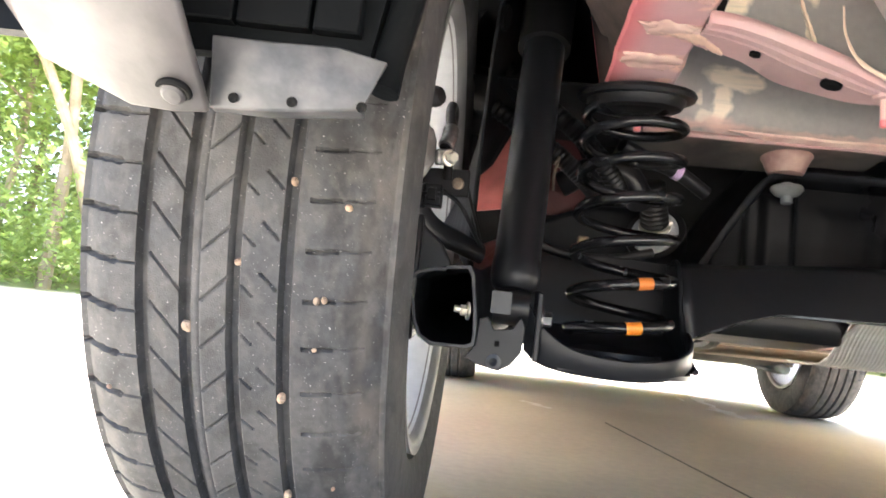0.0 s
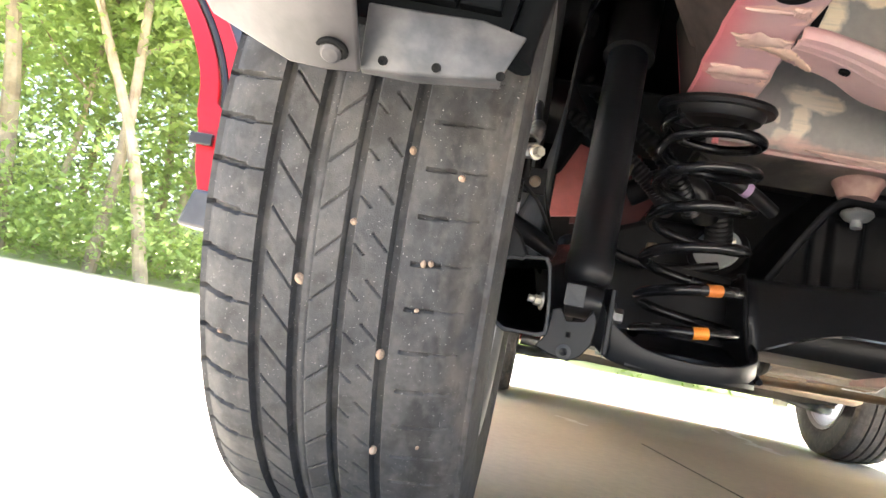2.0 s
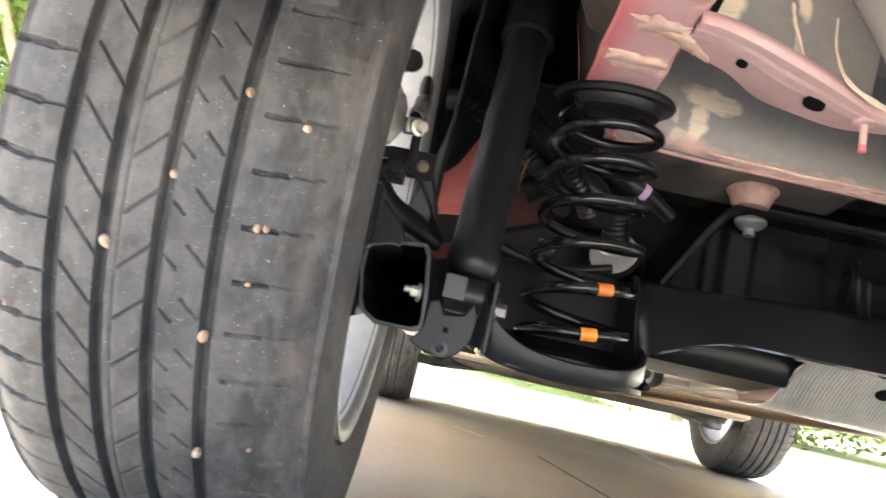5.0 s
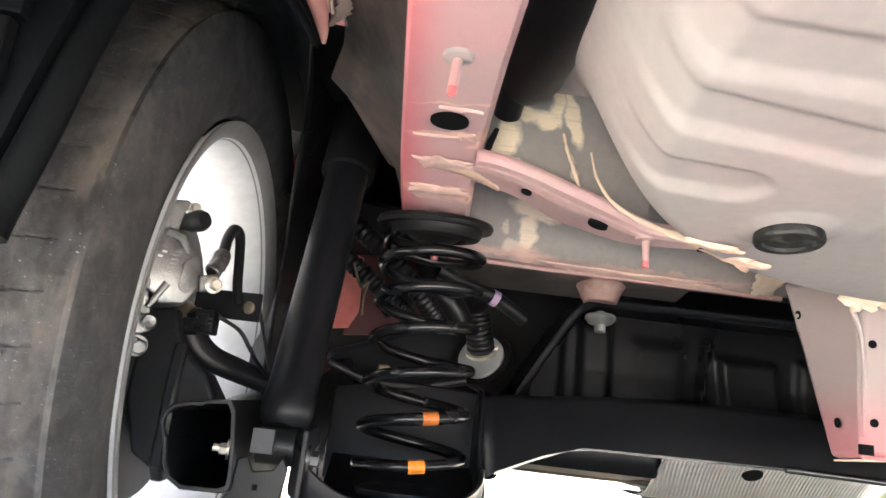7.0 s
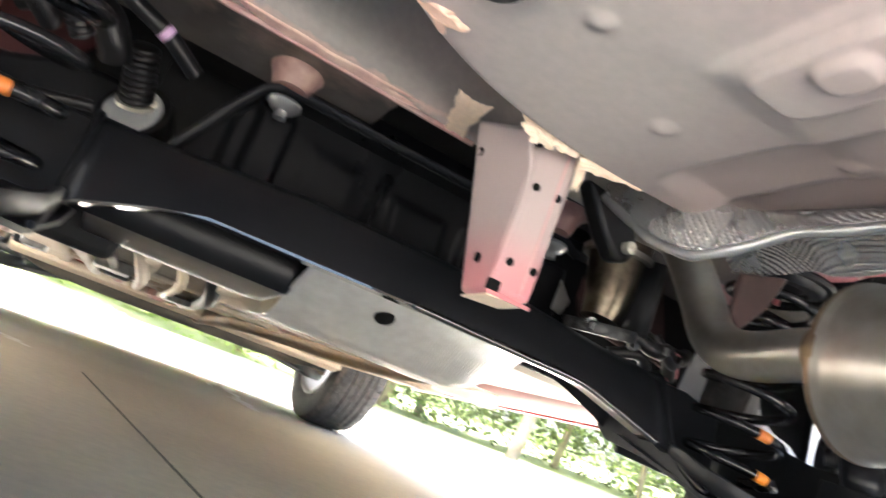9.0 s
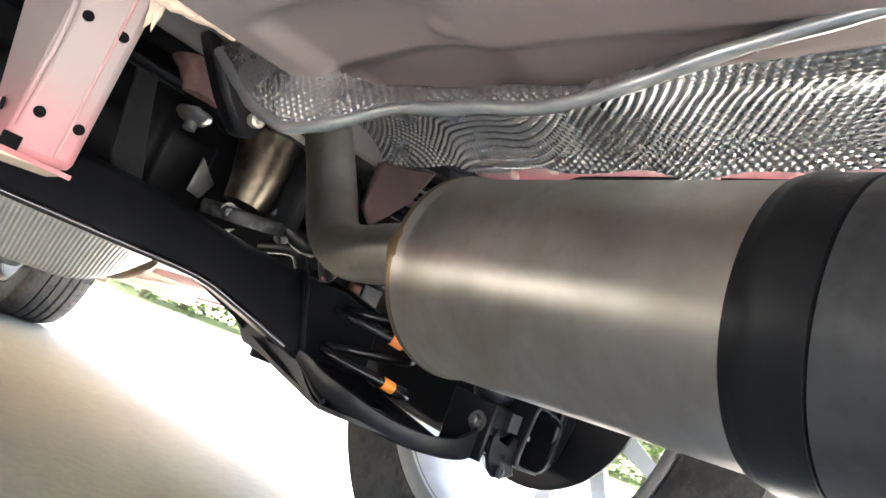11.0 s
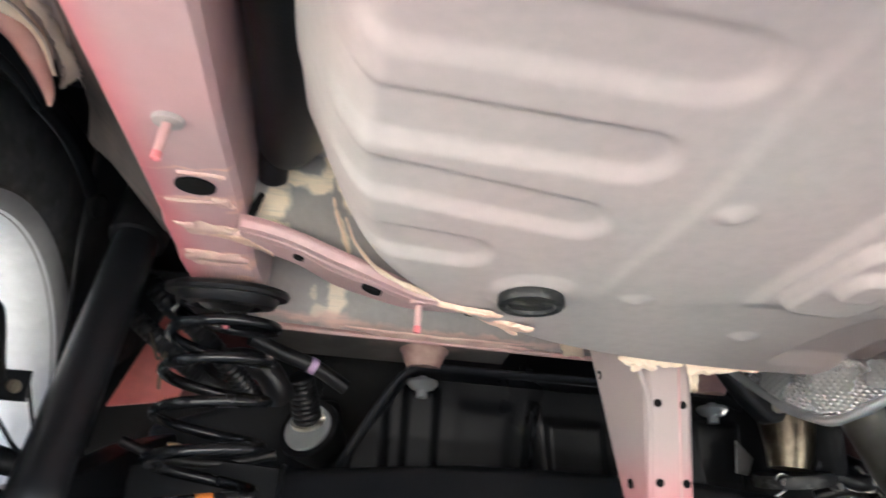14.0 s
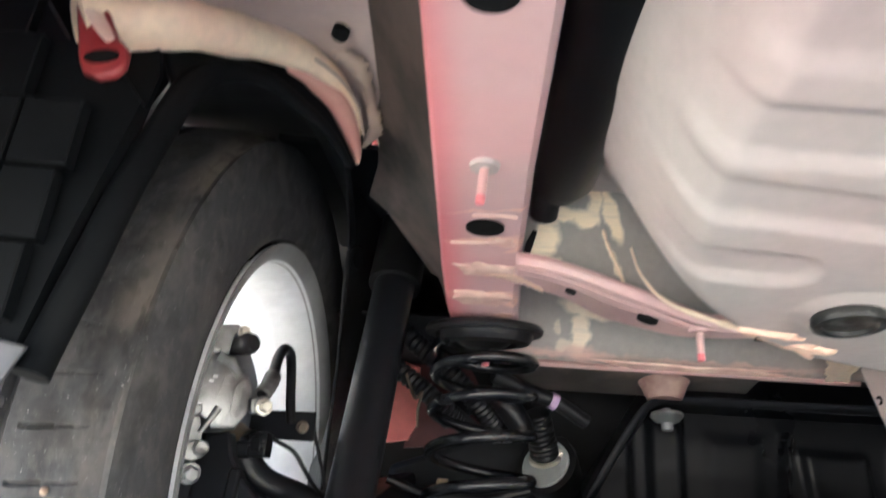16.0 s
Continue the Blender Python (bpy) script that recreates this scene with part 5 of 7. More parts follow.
part("bracket_notch", Build().box((-0.0015, -0.0185, 0.3185), (0.0105, -0.012, 0.3285)), JOINT, brk)
part("bracket_fold", Build().tube(smooth_path([(-0.016, -0.0225, 0.484), (-0.011, -0.0228, 0.462), (-0.002, -0.0215, 0.440), (0.0015, -0.0200, 0.410), (0.0010, -0.0185, 0.370), (0.0006, -0.0172, 0.335)], 6), [0.0034 - 0.00007 * i for i in range(31)], 10), BRACKETPAINT, brk, "rolled fold along the bracket's edge")
part("bracket_cutout", Build().lathe([(0, 0.0105), (0.0012, 0.0105), (0.0008, 0.0)], (-0.006, -0.0235, 0.474), (0, -1, 0.03), 20), JOINT, brk, "dark cut-out at the bracket's top")
part("bracket_foot", Build().plate([(0.002, -0.014, 0.3145), (0.047, -0.014, 0.3185), (0.047, 0.036, 0.3165), (0.002, 0.036, 0.3125)], (0, 0, -0.002)), SEALER, brk, "cream coated foot of the bracket")
part("bracket_crease", Build().tube([(0.034, -0.0175, 0.325), (0.035, -0.0215, 0.475)], 0.0012, 6), PINK, brk)
for k, q in enumerate(([(-0.045, 0.474), (-0.008, 0.481), (-0.003, 0.456), (-0.031, 0.451)], [(-0.013, 0.480), (0.029, 0.483), (0.024, 0.462), (-0.009, 0.456)], [(0.028, 0.474), (0.072, 0.475), (0.070, 0.458), (0.033, 0.453)], [(0.062, 0.472), (0.104, 0.472), (0.098, 0.461), (0.064, 0.458)])):
    blotch([(x, -0.052 - 0.15 * max(0.0, x - 0.04), z) for x, z in q], SEALER, brk, 0.006, 31 + k * 3, lift=(0, -1, -0.2))
blotch([(0.038, -0.029, 0.478), (0.054, -0.029, 0.478), (0.052, -0.026, 0.442), (0.045, -0.026, 0.446)], SEALER, brk, 0.003, 52, lift=(0, -1, 0))
for k, q in enumerate(([(-0.246, -0.174), (-0.198, -0.171), (-0.190, -0.164), (-0.228, -0.150)], [(-0.214, -0.128), (-0.168, -0.148), (-0.156, -0.138), (-0.164, -0.114)])):
    blotch([(x, y, tub_z(x, y) - 0.0045) for x, y in q], PEACHSEAL, tub, 0.004, 71 + k * 4)

# black breather duct between rail and well
duct = part("breather_duct", Build().tube([(-0.358, -0.95, 0.598), (-0.362, -0.55, 0.598), (-0.368, -0.30, 0.600), (-0.376, -0.17, 0.602), (-0.382, -0.150, 0.600)], [0.031, 0.031, 0.030, 0.029, 0.024], 24), PLASTIC, car, "black plastic duct beside the rail")
part("duct_nozzle", Build().tube([(-0.388, -0.165, 0.597), (-0.390, -0.146, 0.588), (-0.3905, -0.128, 0.5775), (-0.3905, -0.126, 0.5765)], [0.015, 0.0135, 0.0125, 0.009], 18), HOSE, duct, "black end nozzle of the duct")

# fuel tank with its straps and bolts
def tank_bulge(x, z):
    """How far the tank's rear face stands out: raised pads with sloping edges and one narrow rib."""
    out = 0.0
    for x0, x1, z0, z1, high, lean, e in ((-0.300, -0.238, 0.34, 0.474, 0.014, 0.0, 0.014), (-0.226, -0.172, 0.34, 0.472, 0.014, 0.0, 0.012), (-0.156, -0.066, 0.33, 0.458, 0.005, 0.10, 0.020),
                                          (-0.056, -0.038, 0.34, 0.462, 0.016, 0.12, 0.009), (-0.024, 0.066, 0.345, 0.442, 0.011, -0.10, 0.010), (0.084, 0.17, 0.34, 0.450, 0.011, 0.0, 0.012), (0.19, 0.27, 0.34, 0.46, 0.012, 0.0, 0.012)):
        xx = x - lean * (z - 0.40)
        d = min(xx - x0, x1 - xx, z - z0, z1 - z)
        k = min(1.0, max(0.0, d / e))
        out = max(out, high * k * k * (3 - 2 * k))
    return out + 0.003 * noise.noise((x * 9, z * 14, 3))


rows = []
xs = np.linspace(-0.345, 0.30, 170)
for x in xs:
    up = 0.075 * min(1.0, max(0.0, (x + 0.105) / 0.03))
    row = [(x, 0.30, 0.535), (x, 0.262, 0.505), (x, 0.252, 0.497), (x, 0.254, 0.487)]
    row += [(x, 0.276 - 0.08 * max(0.0, 0.40 - z) - tank_bulge(x, z), z) for z in np.linspace(0.480, 0.315, 34)]
    rows.append(row + [(x, 0.262, 0.290 + up * 0.4), (x, 0.275, 0.266 + up), (x, 0.40, 0.256 + up), (x, 0.50, 0.260 + up), (x, 0.55, 0.292 + up), (x, 0.56, 0.5)])
rows = [[(max(x, -0.212 - max(0.0, 0.487 - z) * 0.68), y, z) for x, y, z in r] for r in rows]
tank = part("fuel_tank", Build().loft(rows, closed=False), PLASTIC, car, "black moulded fuel tank", angle=50)
part("tank_end", Build().add([rows[0][i] for i in range(len(rows[0]))], [tuple(range(len(rows[0])))]), PLASTIC, tank)
part("tank_strap", Build().tube(smooth_path([(-0.305, 0.255, 0.35), (-0.275, 0.25, 0.405), (-0.242, 0.246, 0.460), (-0.222, 0.243, 0.482), (-0.195, 0.243, 0.490), (-0.10, 0.248, 0.492), (0.05, 0.25, 0.494), (0.20, 0.245, 0.492), (0.26, 0.25, 0.475)], 6), 0.007, 10, flat=0.6), BLACK, tank, "black tank edge strap")
for px in (-0.204, 0.205):
    part("tank_bolt", Build().lathe([(0.010, 0.0), (0.010, 0.006), (0.004, 0.0065), (0.004, 0.020), (0.0, 0.021), (-0.006, 0.016), (-0.008, 0.010), (-0.009, 0.0075), (-0.018, 0.0075), (-0.020, 0.0)], (px, 0.232, 0.466), (0, 0.1, 1), 24), ALUMINIUM, tank, "grey flanged tank bolt")
    part("stand_off", Build().lathe([(0.034, 0.046), (0.028, 0.037), (0.018, 0.030), (0.004, 0.0245), (0.0, 0.022), (0.0, 0.0)], (px, 0.241, 0.489), (0, 0.05, 1), 32), MOUNTPAINT, tank, "pinkish grey conical body mount")

# trailing arm bush with its boot and the filler hose, on the left
for m in (sides()[0][1],):
    c = Vector((-0.350, 0.342, 0.407))
    ax = Vector((-0.046, -0.080, 0.038)).normalized()
    bush = part("arm_bush", m(Build().lathe([(-0.05, 0.036), (-0.006, 0.046), (0.0, 0.045), (0.0, 0.0)], c, ax, 32)), HOSE, car, "black rubber arm bush")
    part("bush_washer", m(Build().lathe([(0.0, 0.0355), (0.003, 0.0355), (0.004, 0.034), (0.003, 0.016), (0.0, 0.0)], c, ax, 36)), WHITE, bush, "pale grey bush washer")
    part("bush_bolt", m(Build().hexbolt(c + ax * 0.003 + Vector((0.022, -0.004, 0.012)), ax, 0.005, 0.008)), ZINC, bush)
    prof = []
    for i in range(31):
        prof.append((0.002 + 0.0026 * i, (0.0215 if i % 3 else 0.0175) - 0.00012 * i))
    boot = part("convoluted_boot", m(Build().lathe(prof, c + Vector((0, 0, 0.004)), Vector((-0.020, -0.055, 0.070)), 24)), HOSE, bush, "convoluted black rubber boot", angle=70)
    part("boot_ring", m(Build().lathe([(0.004, 0.0225), (0.004, 0.0235), (0.009, 0.0235), (0.009, 0.0225)], c + Vector((0, 0, 0.004)), Vector((-0.020, -0.055, 0.070)), 24)), ZINC, bush)

for k, pth in enumerate((
        [(-0.60, 0.20, 0.595), (-0.535, 0.16, 0.530), (-0.49, 0.16, 0.496), (-0.45, 0.18, 0.46), (-0.42, 0.22, 0.43)],
        [(-0.60, 0.19, 0.53), (-0.535, 0.16, 0.482), (-0.495, 0.16, 0.452), (-0.470, 0.18, 0.436), (-0.452, 0.23, 0.430)],
        [(-0.55, 0.16, 0.36), (-0.50, 0.17, 0.345), (-0.44, 0.19, 0.345), (-0.38, 0.2, 0.36)],
        [(-0.388, 0.276, 0.438), (-0.395, 0.262, 0.450), (-0.415, 0.255, 0.472), (-0.455, 0.262, 0.478), (-0.50, 0.28, 0.455)])):
    hp = smooth_path(pth, 16)
    b = Build().tube(hp, [((0.0135, 0.0125, 0.006, 0.0185)[k] - (0.0022 if i % 2 and k < 2 else 0)) for i in range(len(hp))], 14)
    part("hose_run", b, HOSE, car, "black hose beside the spring")
hp = smooth_path([(-0.43, 0.20, 0.500), (-0.388, 0.22, 0.487), (-0.346, 0.232, 0.475), (-0.305, 0.25, 0.455)], 10)
loom = part("cable_loom", Build().tube(hp, 0.010, 14), HOSE, car, "black cable loom with a lilac mark")
part("paint_mark", Build().tube(hp[18:21], 0.0112, 14), LILAC, loom, "lilac paint mark")
part("wire_clip", Build().tube(smooth_path([(-0.536, 0.14, 0.482), (-0.526, 0.14, 0.458), (-0.520, 0.135, 0.452), (-0.515, 0.14, 0.46), (-0.519, 0.15, 0.44), (-0.518, 0.15, 0.42)], 6), 0.0018, 8), DULLSTEEL, car, "bent wire clip")
part("fuse_clip", Build().box((-0.487, 0.10, 0.348), (-0.474, 0.112, 0.360)).box((-0.478, 0.112, 0.35), (-0.466, 0.15, 0.357)), DULLSTEEL, car, "pale metal pipe clip", bevel=0.002)

# ==== heat shields and exhaust
SHEET = with_wave(material("ribbed_aluminium_sheet", (0.84, 0.86, 0.88), 0.34, metal=0.7, second=(0.52, 0.52, 0.50), scale=8, amount=0.4, bump=0.1), 60, 0.45, 0.003, "X", turn=(0, 0, 12))
EMBOSS = material("embossed_aluminium_foil", (0.66, 0.675, 0.69), 0.27, metal=0.95, rough_var=0.06, second=(0.46, 0.45, 0.42), scale=14, amount=0.5, bump=0.3, bump_scale=40, distance=0.005)
rows = []
for x in np.linspace(-0.105, 0.315, 44):
    t = min(1, max(0, (x - 0.19) / 0.125))
    rise = 0.085 * t * t
    y0 = 0.20 + 0.36 * max(0, x + 0.05) * 0.9 * 0.55
    rows.append([(x, y0 - 0.02, 0.335 + rise * 0.4), (x, y0 + 0.01, 0.306 + rise * 0.6), (x, y0 + 0.055, 0.286 + rise * 0.8), (x, y0 + 0.085, 0.268 + rise), (x, y0 + 0.11, 0.250 + rise), (x, y0 + 0.135, 0.241 + rise), (x, y0 + 0.17, 0.238 + rise), (x, y0 + 0.25, 0.240 + rise)])
shield = part("tank_heat_shield", Build().loft(rows, closed=False), SHEET, car, "ribbed silver heat shield under the tank", angle=60, solid=0.002)
part("shield_grommet", Build().lathe([(0.001, 0.014), (0.003, 0.013), (0.004, 0.009), (0.003, 0.0)], (0.021, 0.262, 0.287), (0, -0.55, -0.85), 28), JOINT, shield, "black grommet in the shield")

rows = []
for y, xl, zl in ((0.035, 0.126, 0.478), (0.0, 0.132, 0.455), (-0.04, 0.138, 0.430), (-0.075, 0.146, 0.416), (-0.10, 0.152, 0.412), (-0.14, 0.164, 0.424), (-0.18, 0.178, 0.440), (-0.215, 0.186, 0.444), (-0.25, 0.192, 0.448), (-0.29, 0.198, 0.4485), (-0.33, 0.200, 0.455), (-0.37, 0.201, 0.467), (-0.42, 0.201, 0.482), (-0.50, 0.200, 0.497), (-0.62, 0.20, 0.505)):
    w = 0.003 * noise.noise((y * 30, 1, 2))
    top = 0.497 + 0.008 * noise.noise((y * 14, 4, 2)) + max(0, -y - 0.3) * 0.06
    hk = 0.012 + 0.05 * min(1.0, max(0.0, (y + 0.20) / 0.10))
    rows.append([(xl + 0.012, y, zl + hk), (xl + 0.003 + w, y, zl + hk * 0.5), (xl + w, y, zl + 0.003), (xl + 0.002 + w, y, zl), (xl + 0.006 + w, y, zl + 0.003), (xl + 0.02, y, zl + 0.03), (xl + 0.06, y, top - 0.004), (0.29, y, top + 0.002), (0.325, y, top - 0.008), (0.340, y, top - 0.022 + 0.004 * math.sin(y * 60))])
# the foil is pressed with a fine lozenge pattern of dimples
long = [smooth_path([r[k] for r in rows], 34) for k in range(len(rows[0]))]
fine = []
for i in range(len(long[0])):
    line = np.array([tuple(p) for p in smooth_path([c[i] for c in long], 12)])
    run = np.concatenate([[0], np.cumsum(np.linalg.norm(np.diff(line, axis=0), axis=1))])
    at = np.linspace(0, run[-1], 300)
    fine.append(np.stack([np.interp(at, run, line[:, q]) for q in range(3)], -1))
fine = np.array(fine)
du, dv = np.gradient(fine, axis=0), np.gradient(fine, axis=1)
su, sv = np.cumsum(np.linalg.norm(du, axis=2), axis=0), np.cumsum(np.linalg.norm(dv, axis=2), axis=1)
nrm = np.cross(du, dv)
nrm /= np.linalg.norm(nrm, axis=2)[:, :, None] + 1e-12
k = 2 * math.pi / 0.0078
press = -0.0019 * np.clip(np.cos(k * su) * np.cos(k * sv), -0.15, 1)
fine = fine + nrm * press[:, :, None]
foil = Build().loft([[tuple(p) for p in r] for r in fine.tolist()], closed=False)
hs = part("muffler_heat_shield", foil, EMBOSS, car, "crumpled embossed foil heat shield over the silencer", angle=80)

rim_line = smooth_path([Vector(r[3]) + Vector((-0.001, 0, 0.002)) for r in rows], 4)
part("folded_rim", Build().tube(rim_line, [0.0048 + 0.0016 * noise.noise((i * 0.55, 2, 6)) for i in range(len(rim_line))], 12), ALUMINIUM, hs, "smooth folded foil rim")
MUF = Vector((-0.075, -0.997, 0.0)).normalized()
F0 = Vector((0.3005, -0.190, 0.3595))
muf = part("muffler", Build().lathe([(0.006, 0.0), (0.004, 0.05), (0.0, 0.070), (-0.003, 0.0765), (0.0, 0.0805), (0.006, 0.0808), (0.010, 0.0785), (0.014, 0.0785), (0.30, 0.0785), (0.42, 0.0785), (0.43, 0.07), (0.43, 0)], F0, MUF, 72), STEEL, car, "brushed stainless steel silencer")
part("end_seam", Build().lathe([(-0.0030, 0.0775), (-0.0022, 0.0808), (0.0012, 0.0815), (0.0044, 0.0803), (0.0052, 0.0780)], F0, MUF, 72, closed=True), DULLSTEEL, muf, "folded end seam with heat tint")
part("rubber_band", Build().lathe([(0.262, 0.078), (0.262, 0.0815), (0.268, 0.0825), (0.272, 0.084), (0.278, 0.0825), (0.30, 0.0825), (0.302, 0.078)], F0, MUF, 72, closed=True), PLASTIC, muf, "black rubber band round the silencer")
part("end_cover", Build().lathe([(0.302, 0.079), (0.302, 0.0822), (0.42, 0.0825), (0.44, 0.06), (0.44, 0)], F0, MUF, 72), WORNEDGE, muf, "dull dark end cover")
pipe = smooth_path([(0.246, -0.186, 0.357), (0.250, -0.150, 0.355), (0.256, -0.105, 0.352), (0.262, -0.065, 0.357), (0.266, -0.032, 0.375), (0.268, -0.005, 0.41), (0.268, 0.025, 0.45), (0.266, 0.06, 0.49), (0.26, 0.12, 0.515)], 8)
part("inlet_pipe", Build().tube(pipe, 0.0245, 28), STEEL, muf, "bent stainless inlet pipe")
part("weld_collar", Build().tube([pipe[0] + Vector((0, -0.004, 0)), pipe[0], pipe[1], pipe[2]], [0.0275, 0.028, 0.0265, 0.0248], 28), DULLSTEEL, muf, "heat tinted weld")
part("pipe_collar", Build().lathe([(-0.006, 0.044), (-0.004, 0.050), (0.004, 0.0505), (0.006, 0.045)], (0.292, 0.199, 0.486), (0, 0, 1), 28, closed=True), STEEL, muf, "bright rolled collar of the flared pipe")
cone = smooth_path([(0.292, 0.20, 0.515), (0.292, 0.198, 0.475), (0.293, 0.196, 0.43), (0.290, 0.196, 0.392)], 6)
front = part("centre_pipe", Build().tube(cone, [0.046 - 0.0011 * i for i in range(len(cone))], 28), PIPESTEEL, car, "heat stained flared exhaust pipe", angle=60)
part("pipe_flange", Build().lathe([(-0.010, 0.024), (-0.010, 0.050), (-0.004, 0.052), (0.006, 0.050), (0.006, 0.02)], (0.297, 0.197, 0.378), (0.15, 0.1, -1), 28), PLUG, front, "dark scaled pipe flange")
for px in (0.262, 0.338):
    part("flange_bolt", Build().hexbolt((px, 0.172, 0.376), (0, -1, -0.4), 0.006, 0.010), CAST, front, "steel flange bolt")
part("flange_shield", Build().loft([[(0.335 + 0.02 * math.sin(a), 0.20 - 0.05 * math.cos(a), z) for a in np.linspace(-1.2, 1.4, 9)] for z in (0.49, 0.44, 0.385)], closed=False), LINER, front, "dull black curved shield", solid=0.003)
part("hanger_rubber", Build().plate([(0.120, 0.062, 0.505), (0.172, 0.062, 0.50), (0.207, 0.062, 0.470), (0.213, 0.062, 0.450), (0.205, 0.062, 0.434), (0.188, 0.062, 0.430), (0.160, 0.062, 0.455), (0.135, 0.062, 0.485)], (0, 0.03, 0)), HOSE, car, "black rubber exhaust hanger", bevel=0.006)
part("hanger_pin", Build().lathe([(0, 0.0075), (0.010, 0.0075), (0.011, 0.004), (0.004, 0.0)], (0.195, 0.060, 0.449), (0, -1, 0), 16), ZINC, car, "small steel hanger pin")
part("strap_bracket", Build().plate([(0.115, 0.19, 0.47), (0.135, 0.18, 0.47), (0.155, 0.175, 0.39), (0.175, 0.18, 0.335), (0.150, 0.19, 0.33), (0.128, 0.19, 0.38)], (0, 0.006, 0)), LINER, car, "dull steel tank strap bracket", bevel=0.001)
part("folded_plate", Build().plate([(0.234, 0.226, 0.428), (0.262, 0.232, 0.405), (0.252, 0.232, 0.382), (0.232, 0.226, 0.384)], (0, 0.004, 0)), CAST, car, "pale folded steel plate", bevel=0.001)
for pth, r in (([(0.32, 0.18, 0.40), (0.36, 0.16, 0.378), (0.40, 0.17, 0.385), (0.44, 0.20, 0.36)], 0.011), ([(0.34, 0.22, 0.36), (0.38, 0.20, 0.372), (0.42, 0.22, 0.352), (0.47, 0.24, 0.37)], 0.009), ([(0.37, 0.17, 0.40), (0.385, 0.16, 0.38), (0.41, 0.165, 0.37), (0.43, 0.18, 0.385)], 0.007), ([(0.40, 0.26, 0.42), (0.42, 0.22, 0.40), (0.46, 0.21, 0.395), (0.50, 0.24, 0.41)], 0.012)):
    part("hose_run", Build().tube(smooth_path(pth, 8), r, 12), HOSE, car, "black hose beside the exhaust")
part("hose_clip", Build().lathe([(-0.004, 0.012), (-0.004, 0.0135), (0.004, 0.0135), (0.004, 0.012)], (0.378, 0.166, 0.381), (1, 0.1, 0.1), 18).box((0.374, 0.148, 0.376), (0.382, 0.155, 0.386)), CAST, car, "bright steel hose clip")
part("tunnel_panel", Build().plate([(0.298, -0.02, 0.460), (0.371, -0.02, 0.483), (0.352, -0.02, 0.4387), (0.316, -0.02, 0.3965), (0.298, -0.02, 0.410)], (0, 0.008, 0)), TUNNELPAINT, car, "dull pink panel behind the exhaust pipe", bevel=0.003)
part("small_bracket", Build().plate([(0.415, 0.19, 0.40), (0.445, 0.19, 0.395), (0.448, 0.19, 0.362), (0.43, 0.19, 0.352), (0.418, 0.19, 0.37)], (0, 0.005, 0)), REDTINT, car, "small pink steel bracket", bevel=0.001)
part("inner_panel", Build().plate([(0.47, 0.25, 0.56), (0.61, 0.25, 0.562), (0.565, 0.25, 0.512), (0.525, 0.25, 0.496), (0.505, 0.25, 0.51)], (0, 0.01, 0)), PINK, car, "pink inner body panel", bevel=0.002)
part("panel_hole", Build().lathe([(0, 0.004), (0.001, 0.004), (0.0005, 0)], (0.535, 0.249, 0.515), (0, -1, 0), 14), JOINT, car)

